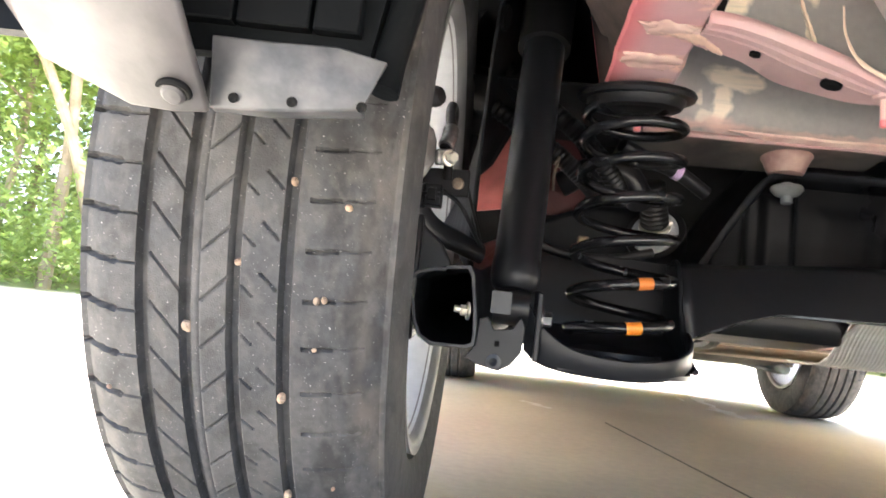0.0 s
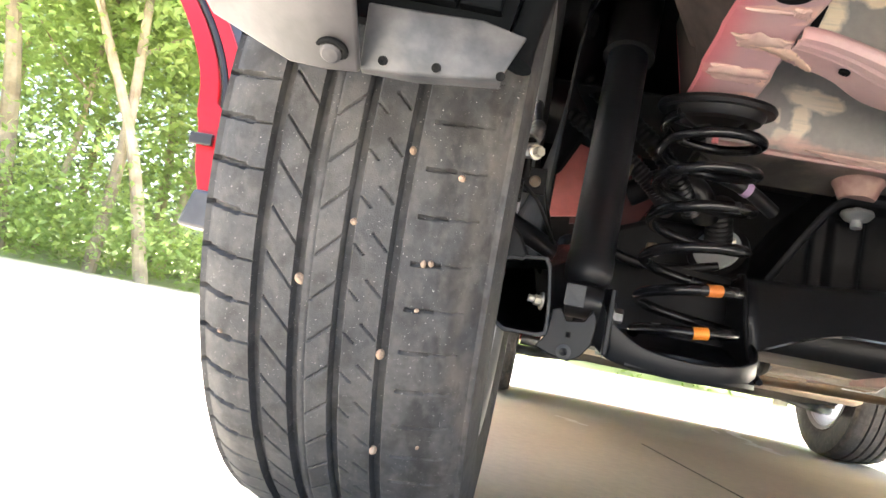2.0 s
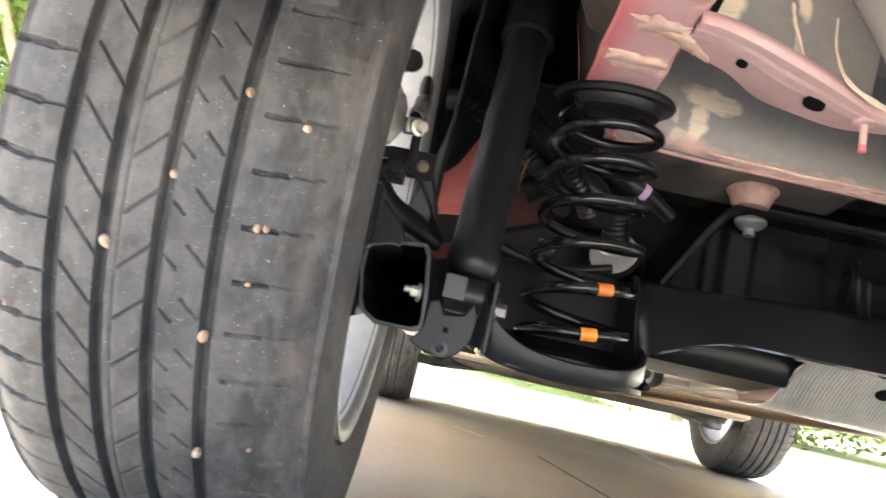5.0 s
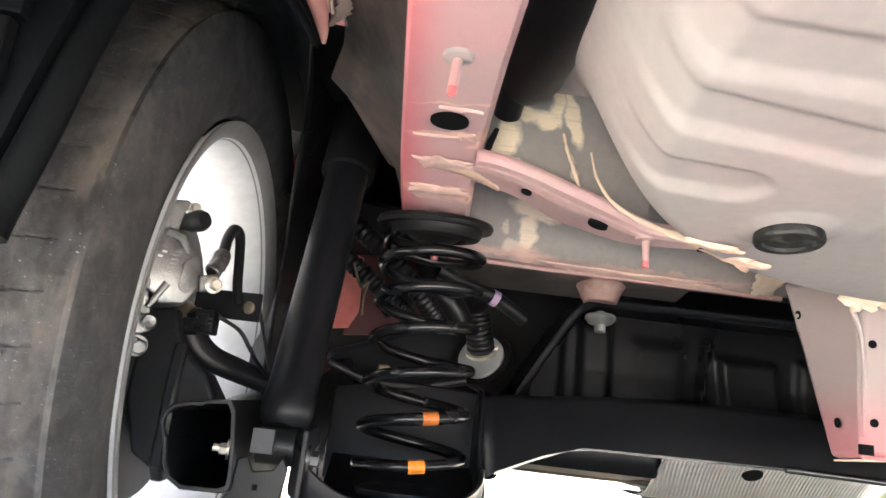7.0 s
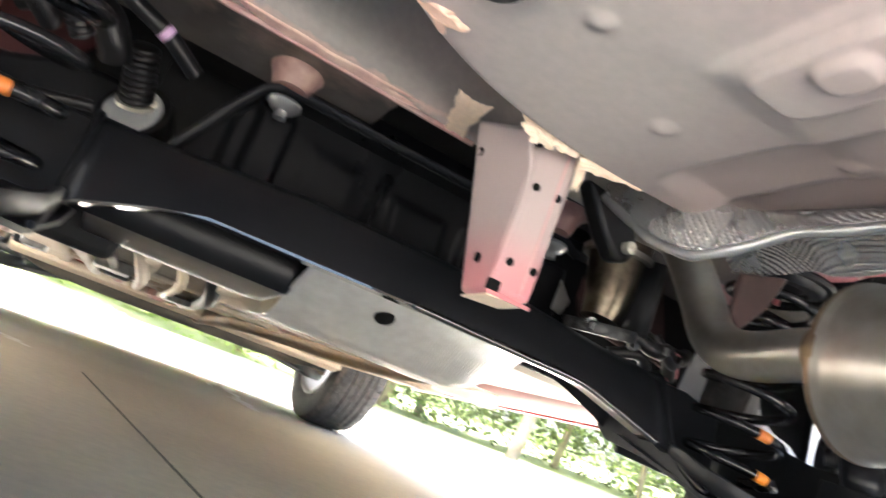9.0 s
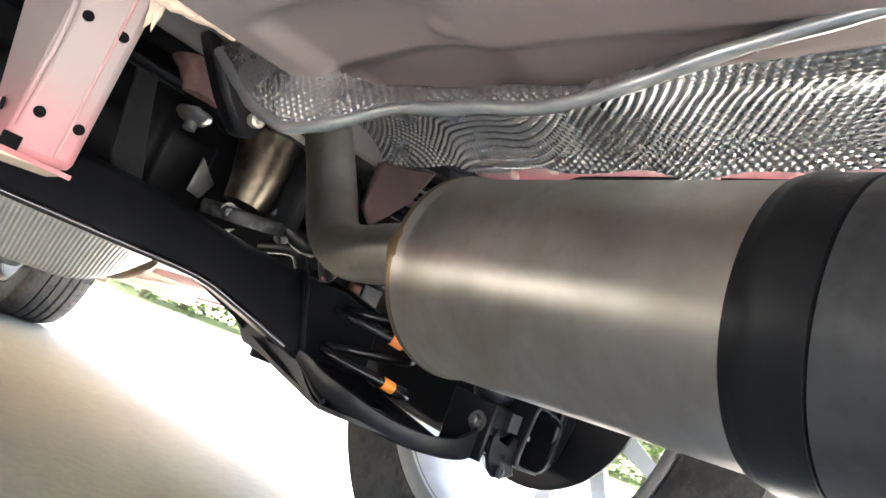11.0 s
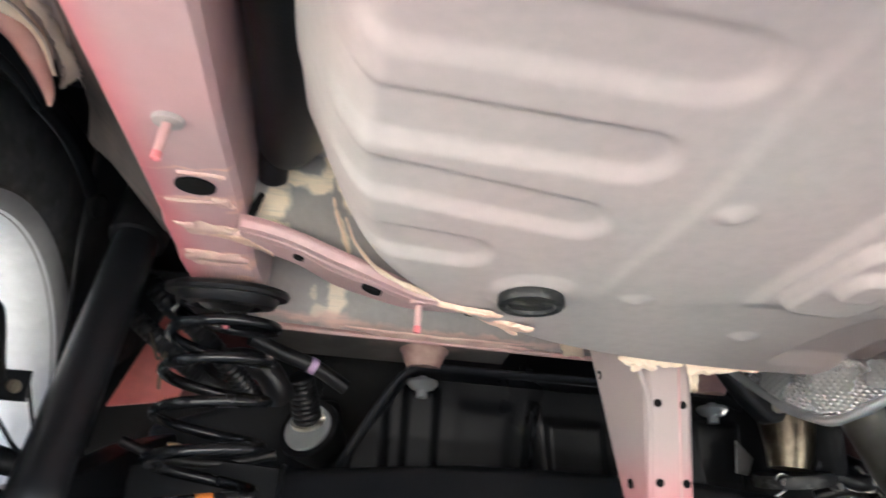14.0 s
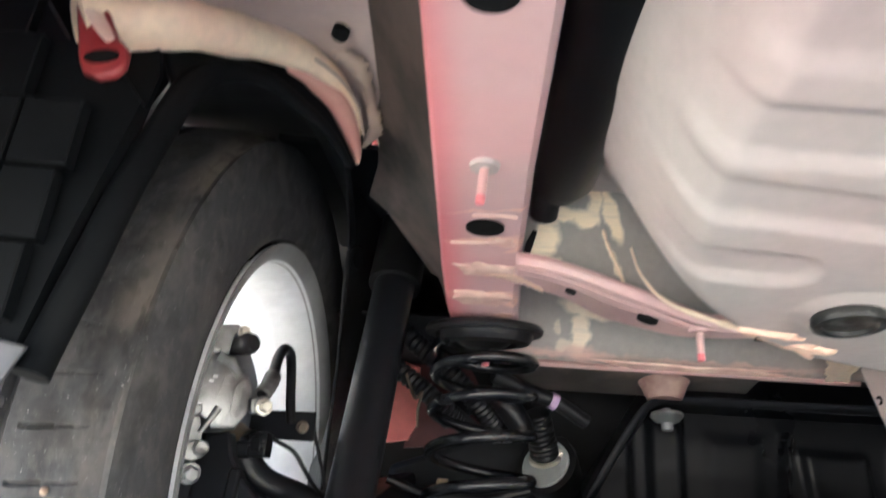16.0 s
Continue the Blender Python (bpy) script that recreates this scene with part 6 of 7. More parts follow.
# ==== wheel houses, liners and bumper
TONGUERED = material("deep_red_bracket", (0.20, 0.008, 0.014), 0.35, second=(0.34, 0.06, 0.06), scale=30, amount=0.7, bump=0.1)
# the red panel's shade put into a darker copy of its colour
SHADERED = material("shaded_dark_red_paint", (0.13, 0.034, 0.034), 0.45, second=(0.07, 0.026, 0.026), scale=12, amount=0.8, bump=0.1)
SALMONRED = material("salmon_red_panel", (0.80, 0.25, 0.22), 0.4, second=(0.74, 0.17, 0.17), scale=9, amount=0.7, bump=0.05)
for s, m in sides():
    b = Build()
    rows = []
    for a in np.linspace(0.05, 3.5, 40):
        r = 0.405 + 0.006 * math.sin(a * 9)
        xi = -0.595 - 0.065 * min(1.0, max(0.0, (1.15 - a) / 0.3))
        rows.append([(xi, r * math.cos(a), AXLE_Z + r * math.sin(a)), (xi - 0.015, (r + 0.012) * math.cos(a), AXLE_Z + (r + 0.012) * math.sin(a)), (-0.74, (r + 0.02) * math.cos(a), AXLE_Z + (r + 0.02) * math.sin(a)), (-0.865, (r + 0.012) * math.cos(a), AXLE_Z + (r + 0.012) * math.sin(a))])
    rows = [r for r in rows if r[0][1] > -0.19]
    liner = part("wheel_liner", m(Build().loft(rows, closed=False)), LINER, car, "dusty black wheel arch liner", angle=60, solid=0.003)
    # inner wall of the wheel house
    rows = []
    near = [(-0.585, 0.02, 0.69), (-0.600, 0.02, 0.64), (-0.608, 0.055, 0.56), (-0.610, 0.085, 0.47), (-0.610, 0.088, 0.38), (-0.606, 0.08, 0.30)]
    far = [(-0.53, 0.34, 0.66), (-0.558, 0.33, 0.585), (-0.578, 0.32, 0.535), (-0.602, 0.31, 0.485), (-0.628, 0.305, 0.455), (-0.655, 0.30, 0.42)]
    for i in range(15):
        u = i / 14
        rows.append([Vector(a).lerp(Vector(c), u) + Vector((-0.02 * math.sin(math.pi * u) * k / 5, 0, 0.004 * math.sin(u * 14 + k))) for k, (a, c) in enumerate(zip(near, far))])
    part("liner_wall", m(Build().loft(rows, closed=False)), LINER, liner, solid=0.003)
    part("wall_dimple", m(Build().lathe([(0.001, 0.016), (0.003, 0.013), (0.002, 0.0)], (-0.598, 0.06, 0.60), (1, -0.3, -0.2), 20)), JOINT, liner, "dark dimple in the liner")
    if s < 0:
        # added black sheet in place of the darkness behind the left spring
        part("spring_back_sheet", Build().plate([(-0.585, 0.42, 0.232), (-0.30, 0.42, 0.232), (-0.28, 0.42, 0.34), (-0.31, 0.42, 0.46), (-0.44, 0.42, 0.455), (-0.50, 0.42, 0.43), (-0.585, 0.42, 0.40)], (0, 0.03, 0)), LINER, car, "black sheet standing in for the dark behind the spring", bevel=0.01)
    # left panel salmon red, right one a much darker pink
    part("house_panel", m(Build().plate([(-0.66, 0.45, 0.425), (-0.562, 0.45, 0.442), (-0.548, 0.45, 0.470), (-0.552, 0.45, 0.560), (-0.60, 0.45, 0.575)], (0, 0.01, 0))), SALMONRED if s < 0 else TUNNELPAINT, car, "oversprayed inner wheel house panel, red left and dark pink right")
    # separate dark sheet for the panel's shaded part behind the spring
    part("house_fold", m(Build().plate([(-0.57, 0.474, 0.432), (-0.46, 0.474, 0.445), (-0.43, 0.474, 0.50), (-0.47, 0.474, 0.57), (-0.57, 0.474, 0.575)], (0, 0.008, 0))), SHADERED if s < 0 else TUNNELPAINT, car, "shaded part of the wheel house panel, dark by its colour")
    # wall and roof take the wheel house's darkness as a black colour
    part("house_wall", m(Build().plate([(-0.70 if s < 0 else -0.862, 0.49, 0.33), (-0.34, 0.49, 0.33), (-0.34, 0.49, 0.62), (-0.70 if s < 0 else -0.862, 0.49, 0.72)], (0, 0.01, 0))), LINER, car, "inner wheel house wall, coloured black for the dark there")
    part("house_top", m(Build().plate([(-0.66, -0.10, 0.665), (-0.40, -0.10, 0.64), (-0.40, 0.50, 0.64), (-0.66, 0.50, 0.70)], (0, 0, 0.006))), LINER, car, "wheel house roof, coloured black for the dark there")
    # liner's rear panel with its raised pads
    b = Build().plate([(-0.90, -0.445, 0.36), (-0.648, -0.422, 0.362), (-0.640, -0.418, 0.42), (-0.634, -0.410, 0.470), (-0.632, -0.400, 0.51), (-0.645, -0.41, 0.527), (-0.672, -0.42, 0.538), (-0.70, -0.42, 0.575), (-0.75, -0.42, 0.64), (-0.90, -0.42, 0.78)], (0, 0.010, 0))
    back = part("liner_back", m(b), LINERPLASTIC, liner, "black liner panel with raised square pads")
    for i in range(8):
        for j in range(9):
            x0, z0 = -0.893 + i * 0.0365, 0.375 + j * 0.0395
            x1 = min(x0 + 0.0342, -0.640 - 0.10 * max(0.0, 0.5 - z0))
            if z0 > 0.485:
                x1 = min(x1, -0.668 - 0.7 * max(0.0, z0 - 0.50))
            if x1 - x0 < 0.012 or z0 > 0.56:
                continue
            y0 = -0.446 + (x0 + 0.9) * 0.077 + max(0, z0 - 0.5) * 0.2 - 0.004
            b = Build().loft([[(x0 + o, y0 + d, z0 + o), (x1 - o, y0 + d + 0.003, z0 + o), (x1 - o, y0 + d + 0.003, z0 + 0.0372 - o), (x0 + o, y0 + d, z0 + 0.0372 - o)] for o, d in ((0.0, 0.008), (0.0, 0.0006), (0.0008, -0.0004))])
            part("raised_pad", m(b), LINERPLASTIC, back)
    edge = smooth_path([(-0.640, -0.416, 0.352), (-0.639, -0.412, 0.370), (-0.633, -0.408, 0.407), (-0.629, -0.400, 0.451), (-0.626, -0.385, 0.498), (-0.623, -0.367, 0.545), (-0.613, -0.350, 0.568), (-0.597, -0.320, 0.584), (-0.577, -0.285, 0.583), (-0.561, -0.255, 0.577), (-0.551, -0.232, 0.566)], 6)
    part("liner_edge", m(Build().tube(edge, [0.0088] * (len(edge) - 26) + [0.0088 - 0.0002 * i for i in range(26)], 12, flat=0.75)), LINERPLASTIC, liner, "black rolled edge of the liner")
    part("liner_top", m(Build().plate([(x, -0.365, z) for x, z in ((-0.87, 0.46), (-0.690, 0.50), (-0.652, 0.530), (-0.640, 0.556), (-0.655, 0.585), (-0.72, 0.64), (-0.87, 0.70))], (0, 0.006, 0))), LINERPLASTIC, liner, "black upper liner panel")
    part("liner_flap", m(Build().plate([(x, -0.392, z) for x, z in ((-0.72, 0.49), (-0.636, 0.49), (-0.630, 0.535), (-0.634, 0.552), (-0.655, 0.556), (-0.685, 0.575), (-0.72, 0.60))], (0, 0.004, 0))), LINERPLASTIC, liner, "black liner flap under the seam")
    hem = edge[20:]
    inner = smooth_path([(-0.82, -0.10, 0.700), (-0.76, -0.03, 0.708), (-0.69, 0.0, 0.705), (-0.635, 0.02, 0.695), (-0.606, 0.045, 0.640), (-0.603, 0.05, 0.600)], 8)
    wall = []
    for k in range(13):
        u = k / 12
        row = []
        for i, p in enumerate(hem):
            q = inner[min(len(inner) - 1, round(i / (len(hem) - 1) * (len(inner) - 1)))]
            row.append(p.lerp(q, u) + Vector((0.003 * math.sin(i * 0.9), 0, 0.012 * math.sin(math.pi * u))))
        wall.append(row)
    part("liner_skirt", m(Build().loft(wall, closed=False)), LINER, liner, "black liner wall above the tyre", solid=0.002, angle=60)
    # bumper corner: pale underside and grey lip
    b = Build().loft([[(-0.885, -0.47, 0.46), (-0.80, -0.435, 0.350), (-0.755, -0.432, 0.3315), (-0.735, -0.432, 0.3300), (-0.7175, -0.432, 0.3310)], [(-0.885, -0.52, 0.47), (-0.80, -0.49, 0.385), (-0.755, -0.49, 0.377), (-0.735, -0.49, 0.376), (-0.7185, -0.49, 0.378)], [(-0.885, -0.66, 0.52), (-0.80, -0.62, 0.46), (-0.755, -0.60, 0.45), (-0.735, -0.60, 0.45), (-0.7190, -0.60, 0.45)]], closed=False)
    corner = part("bumper_corner", m(b), PALEPLASTIC, car, "pale scuffed underside of the bumper corner", solid=0.005, bevel=0.002)
    cc, up_in, along = Vector((-0.7315, -0.4425, 0.3362)), Vector((0, -0.82, 0.57)), Vector((1, 0, 0))
    down = Vector((0, -0.57, -0.82))
    arc = [cc + along * 0.0078 * math.cos(a) + up_in * 0.0062 * math.sin(a) + down * 0.001 for a in np.linspace(2.6, -0.5, 18)]
    part("clip_slot", m(Build().tube(arc, [0.0005 + 0.0015 * math.sin(math.pi * (0.12 + 0.8 * i / 17)) for i in range(18)], 8)), JOINT, corner, "dark curved slot round the clip")
    part("push_clip", m(Build().lathe([(-0.001, 0.0058), (0.0022, 0.0056), (0.0034, 0.0042), (0.0038, 0.0)], cc - up_in * 0.0008, down, 22)), PALEPLASTIC, corner, "pale round push clip")
    part("clip_recess", m(Build().lathe([(0.0, 0.0028), (0.0018, 0.0028), (0.0018, 0.0020), (0.001, 0.0)], cc + along * 0.0045 - up_in * 0.0012, down, 14)), JOINT, corner)
    b = Build().loft([[(-0.719, -0.424, 0.3345), (-0.69, -0.420, 0.3350), (-0.660, -0.420, 0.3375), (-0.647, -0.418, 0.3390)], [(-0.719, -0.430, 0.3350), (-0.69, -0.430, 0.3355), (-0.660, -0.430, 0.3380), (-0.646, -0.430, 0.3395)], [(-0.719, -0.437, 0.366), (-0.69, -0.437, 0.365), (-0.660, -0.434, 0.366), (-0.637, -0.428, 0.3625)]], closed=False)
    lipo = part("bumper_lip", m(b), LIPGREY, corner, "scuffed grey lower lip with clip holes", solid=0.004, bevel=0.001)
    for px in (-0.707, -0.679, -0.646):
        part("lip_hole", m(Build().lathe([(0, 0.0024), (0.0016, 0.0024), (0.0008, 0)], (px, -0.4325, 0.3384 + 0.013 * (px + 0.707)), (0, -0.9, -0.4), 14)), JOINT, corner)
    # sealed seam of the wheel house and the panel above it
    SALMON = REDTINT if s > 0 else material("salmon_overspray", (0.66, 0.32, 0.27), 0.42, second=(0.72, 0.46, 0.36), scale=22, amount=0.7, bump=0.15)
    seam = smooth_path([(-0.668, -0.420, 0.548), (-0.647, -0.405, 0.561), (-0.628, -0.388, 0.575), (-0.611, -0.362, 0.589), (-0.594, -0.337, 0.602), (-0.574, -0.312, 0.609), (-0.559, -0.285, 0.611), (-0.549, -0.258, 0.606), (-0.546, -0.235, 0.592)], 5)
    thick = np.interp(np.linspace(0, 1, len(seam)), (0, 0.25, 0.5, 0.62, 0.8, 1), (0.0175, 0.0165, 0.0140, 0.0110, 0.0055, 0.0035))
    house = part("wheel_house_seam", m(Build().tube(seam, [float(r) + 0.0006 * math.sin(i * 0.9) for i, r in enumerate(thick)], 14)), SEAMCREAM, car, "thick cream sealed wheel house seam", angle=80)
    low = smooth_path([(-0.603, -0.312, 0.602), (-0.579, -0.294, 0.6085), (-0.562, -0.271, 0.605), (-0.554, -0.250, 0.597), (-0.5485, -0.228, 0.583), (-0.547, -0.220, 0.573)], 5)
    part("seam_edge", m(Build().tube(low, [float(r) for r in np.interp(np.linspace(0, 1, len(low)), (0, 0.3, 0.6, 1), (0.003, 0.0095, 0.0085, 0.0015))], 12)), SALMON, house, "pink edge under the seam")
    part("seam_groove", m(Build().tube([p + Vector((0.006, -0.006, -0.0045)) for p in seam[22:]], 0.0012, 8)), HOUSESEAL, house, "brushed ridge along the seam")
    if s < 0:
        smear_strip([(-0.551, -0.334, 0.597), (-0.543, -0.330, 0.5985), (-0.534, -0.315, 0.600), (-0.531, -0.290, 0.6005), (-0.532, -0.260, 0.6005), (-0.533, -0.235, 0.599), (-0.538, -0.222, 0.597), (-0.545, -0.214, 0.593)], (0.003, 0.006, 0.0065, 0.0045, 0.004, 0.007, 0.008, 0.003), (1, -0.3, 0.2), (0.2, -0.4, -1), HOUSESEAL, house, "dull cream sealer smear beside the seam", 8)
    # panel between the rail's flank and the seam
    top = smooth_path([(-0.500, -0.80, 0.625), (-0.508, -0.62, 0.612), (-0.514, -0.46, 0.605), (-0.522, -0.35, 0.604), (-0.526, -0.28, 0.6045), (-0.530, -0.23, 0.6045), (-0.534, -0.20, 0.602)], 6)
    lowr = smooth_path([(-0.74, -0.72, 0.640), (-0.71, -0.56, 0.610), (-0.668, -0.420, 0.570), (-0.611, -0.362, 0.598), (-0.574, -0.312, 0.613), (-0.552, -0.255, 0.610), (-0.548, -0.215, 0.597)], 6)
    part("house_panel", m(Build().loft([[Vector(a).lerp(Vector(c), u) + Vector((0, 0, 0.010 * math.sin(math.pi * max(0.0, u)))) for a, c in zip(top, lowr)] for u in (-0.45, -0.1, 0.05, 0.2, 0.4, 0.6, 0.8, 1.0)], closed=False)), HOUSEPAINT, house, "brown grey wheel house panel", solid=0.002, angle=60)
    part("panel_hole", m(Build().lathe([(0.004, 0.0058), (-0.0034, 0.0058), (-0.0034, 0.0050), (0, 0)], (-0.541, -0.346, 0.6040), (0.1, 0.2, 1), 20)), JOINT, house)
    shape = [(-0.712, 0.650), (-0.690, 0.605), (-0.671, 0.565), (-0.661, 0.534), (-0.657, 0.520), (-0.652, 0.510), (-0.643, 0.507), (-0.634, 0.509), (-0.6295, 0.515), (-0.630, 0.525), (-0.638, 0.533), (-0.645, 0.545), (-0.653, 0.562), (-0.672, 0.600), (-0.694, 0.650)]
    # added black sheet for the dark gap between liner edge and seam
    web = [(e, p) for e, p in zip(edge[26:61], seam[6:41])]
    part("liner_web", m(Build().loft([[e + Vector((0, 0.008, 0)) for e, p in web], [(e + p) / 2 + Vector((0, 0.020, 0.003)) for e, p in web], [p + Vector((0, 0.016, 0.006)) for e, p in web]], closed=False)), LINERPLASTIC, liner, "black sheet standing in for the dark gap under the seam", solid=0.002)
    red = part("bumper_bracket", m(Build().plate([(x, -0.428, z) for x, z in shape], (0, 0.006, 0))), TONGUERED, car, "red painted bracket with a slotted hole", bevel=0.002)
    part("slot", m(Build().plate([(-0.643 + 0.0095 * math.cos(a), -0.4292, 0.5195 + 0.0042 * math.sin(a) + 0.05 * math.cos(a) * 0.02) for a in np.linspace(0, 2 * math.pi, 18, endpoint=False)], (0, 0.001, 0))), JOINT, red, "dark slot in the bracket")
    part("bracket_sealer", m(Build().tube(smooth_path([(-0.692, -0.424, 0.632), (-0.664, -0.426, 0.572), (-0.655, -0.428, 0.551), (-0.646, -0.429, 0.537), (-0.640, -0.428, 0.530)], 5), [0.010 - 0.0003 * i for i in range(21)], 10, flat=0.35)), PINKSEAL, red, "pink sealer down the bracket")

# rear bumper, its lower edge and tab
rise = lambda x: 0.14 * max(0.0, abs(x) - 0.50) / 0.37
b = Build().loft([[(x, -0.657, 0.483), (x, -0.656, 0.435), (x, -0.652, 0.426), (x, -0.657, 0.421), (x, -0.75, 0.430 + rise(x)), (x, -0.92, 0.47 + rise(x)), (x, -0.99, 0.52 + rise(x)), (x, -1.02, 0.64 + rise(x)), (x, -1.02, 0.85)] for x in np.linspace(-0.87, 0.87, 32)], closed=False)
bump = part("rear_bumper", b, GREYPLASTIC, car, "dark grey rear bumper underside", solid=0.004)
for px in (-0.413, 0.413):
    out = [(px - 0.0145, -0.659, 0.4210), (px - 0.0100, -0.654, 0.4175), (px - 0.0065, -0.6485, 0.4140), (px - 0.0030, -0.6455, 0.4122), (px + 0.0150, -0.6455, 0.4122), (px + 0.0185, -0.6480, 0.4137), (px + 0.0215, -0.654, 0.4175), (px + 0.0250, -0.659, 0.4210)]
    cen, e1, e2 = Vector((px + 0.0060, -0.6520, 0.4160)), Vector((1, 0, 0)), Vector((0, 0.835, -0.55))
    flat = [((Vector(p) - cen).dot(e1), (Vector(p) - cen).dot(e2)) for p in out]
    ring, hole = [], []
    for k in range(40):
        a = 2 * math.pi * k / 40
        c, sn = math.cos(a), math.sin(a)
        best = 0.05
        for (x0, y0), (x1, y1) in zip(flat, flat[1:] + flat[:1]):
            den = c * (y1 - y0) - sn * (x1 - x0)
            if abs(den) > 1e-9:
                t, u = (x0 * (y1 - y0) - y0 * (x1 - x0)) / den, (x0 * sn - y0 * c) / den
                if t > 0 and -1e-6 <= u <= 1 + 1e-6:
                    best = min(best, t)
        ring.append(cen + best * (c * e1 + sn * e2))
        hole.append(cen + 0.0056 * (c * e1 + sn * e2))
    up = Vector((0, 0.0025, 0.003))
    part("bumper_tab", Build().loft([ring, hole, [p + up for p in hole], [p + up for p in ring], ring], True, False), GREYPLASTIC, bump, "dark tab with a round hole")

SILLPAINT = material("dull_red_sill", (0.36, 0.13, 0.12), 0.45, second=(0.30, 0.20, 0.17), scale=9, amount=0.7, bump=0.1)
# ==== body shell, sills, floor and front end
b = Build()
arch = lambda cy: [(cy + 0.40 * math.cos(a), AXLE_Z + 0.40 * math.sin(a)) for a in np.linspace(math.pi + 0.35, -0.35, 18)]
for s, m in sides():
    out = [(-0.98, 0.52), (-0.46, 0.47)] + arch(0)[4:-1] + [(0.55, 0.33), (1.9, 0.29)] + arch(BASE)[1:-1] + [(3.05, 0.35), (3.15, 0.55), (3.05, 0.80), (2.0, 1.0), (1.2, 1.48), (-0.6, 1.50), (-0.95, 1.0)]
    part("body_side", m(Build().plate([(-0.885, y, z) for y, z in out], (0.02, 0, 0))), RED, car, "glossy red body side", bevel=0.004)
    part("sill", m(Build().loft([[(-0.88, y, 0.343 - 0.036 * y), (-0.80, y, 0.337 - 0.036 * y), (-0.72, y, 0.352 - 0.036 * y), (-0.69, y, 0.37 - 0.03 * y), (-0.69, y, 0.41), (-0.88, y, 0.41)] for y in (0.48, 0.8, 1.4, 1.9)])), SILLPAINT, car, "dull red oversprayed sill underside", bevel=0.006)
    part("sill_skirt", m(Build().loft([[(-0.90, y, 0.40), (-0.885, y, 0.335 - 0.036 * y), (-0.862, y, 0.337 - 0.036 * y), (-0.862, y, 0.40)] for y in (0.46, 1.2, 1.94)])), RED, car, "red lower sill edge", bevel=0.004)
    part("floor_rail", m(Build().loft([[(-0.47, y, 0.30), (-0.46, y, 0.245), (-0.38, y, 0.245), (-0.37, y, 0.30)] for y in (0.55 if s < 0 else 0.95, 1.1, 1.5, 2.0)])), TAN, car, "tan dusty floor rail", bevel=0.006)
    part("lower_arm", m(Build().tube(smooth_path([(-0.35, 2.12, 0.22), (-0.50, 2.2, 0.20), (-0.62, 2.35, 0.19), (-0.66, 2.42, 0.20)], 6), [0.03] * 10 + [0.025] * 9, 12, flat=0.5)), BLACK, car, "black front suspension arm")
    part("front_hub", m(Build().lathe([(-0.02, 0.06), (0.03, 0.07), (0.05, 0.05)], (-0.68, BASE, AXLE_Z - 0.02), (-1, 0, 0), 24).box((-0.67, BASE - 0.05, 0.20), (-0.63, BASE + 0.05, 0.5))), DULLSTEEL, car, "front hub carrier")
    part("floor_cover", m(Build().loft([[(-0.62, y, 0.285 + 0.01 * math.sin(y * 7)), (-0.50, y, 0.27), (-0.16, y, 0.268), (-0.12, y, 0.285)] for y in np.linspace(1.0, 1.95, 12)], closed=False)), PALEFLOOR, car, "pale dusty underfloor cover", solid=0.006)
    part("front_liner", m(Build().loft([[(-0.60, BASE + 0.40 * math.cos(a), AXLE_Z + 0.40 * math.sin(a)), (-0.865, BASE + 0.40 * math.cos(a), AXLE_Z + 0.40 * math.sin(a))] for a in np.linspace(-0.1, 3.25, 26)], closed=False)), LINER, car, "black front wheel liner", solid=0.003)
    part("rear_floor_side", m(Build().plate([(-0.50, -0.2, 0.625), (-0.42, -0.2, 0.625), (-0.42, -0.97, 0.65), (-0.62, -0.97, 0.70)], (0, 0, 0.006))), DARKPRIMER, car, "grey rear floor panel")
# rear floor is coloured black for its shade; the pan ahead stays pale
part("rear_floor", Build().loft([[(x, 0.15, 0.56), (x, 0.40, 0.575), (x, 0.57, 0.57), (x, 0.575, 0.35)] for x in np.linspace(-0.72, 0.72, 10)], closed=False), LINER, car, "rear floor, its shade put into a black colour", solid=0.004)
part("floor_pan", Build().loft([[(x, 0.58, 0.40), (x, 0.62, 0.335), (x, 1.95, 0.32), (x, 2.1, 0.45)] for x in np.linspace(-0.72, 0.72, 10)], closed=False), PALEFLOOR, car, "dusty pale floor pan", solid=0.004)
part("tunnel_pipe", Build().tube(smooth_path([(0.30, 0.55, 0.30), (0.33, 0.75, 0.275), (0.30, 1.1, 0.265), (0.12, 1.5, 0.26), (0.05, 2.0, 0.24)], 8), 0.028, 16), DULLSTEEL, car, "front exhaust pipe")
part("resonator", Build().tube(smooth_path([(0.365, 0.60, 0.315), (0.362, 0.65, 0.310), (0.357, 0.70, 0.304), (0.350, 0.85, 0.298), (0.345, 0.90, 0.292), (0.335, 0.95, 0.284)], 4), [0.028 + 0.020 * math.sin(math.pi * i / 20) ** 0.5 for i in range(21)], 24), DULLSTEEL, car, "dusty steel exhaust resonator")
part("front_subframe", Build().tube(smooth_path([(-0.52, 1.98, 0.25), (-0.40, 2.08, 0.222), (0.0, 2.12, 0.218), (0.40, 2.08, 0.222), (0.52, 1.98, 0.25)], 6), 0.030, 14, flat=0.6), FELT, car, "dark front subframe")
part("front_beam", Build().loft([[(x, 1.86, 0.235), (x, 1.92, 0.222), (x, 1.98, 0.235), (x, 1.98, 0.26), (x, 1.86, 0.26)] for x in (-0.55, -0.2, 0.2, 0.55)]), TAN, car, "tan dusty front cross beam", bevel=0.005)
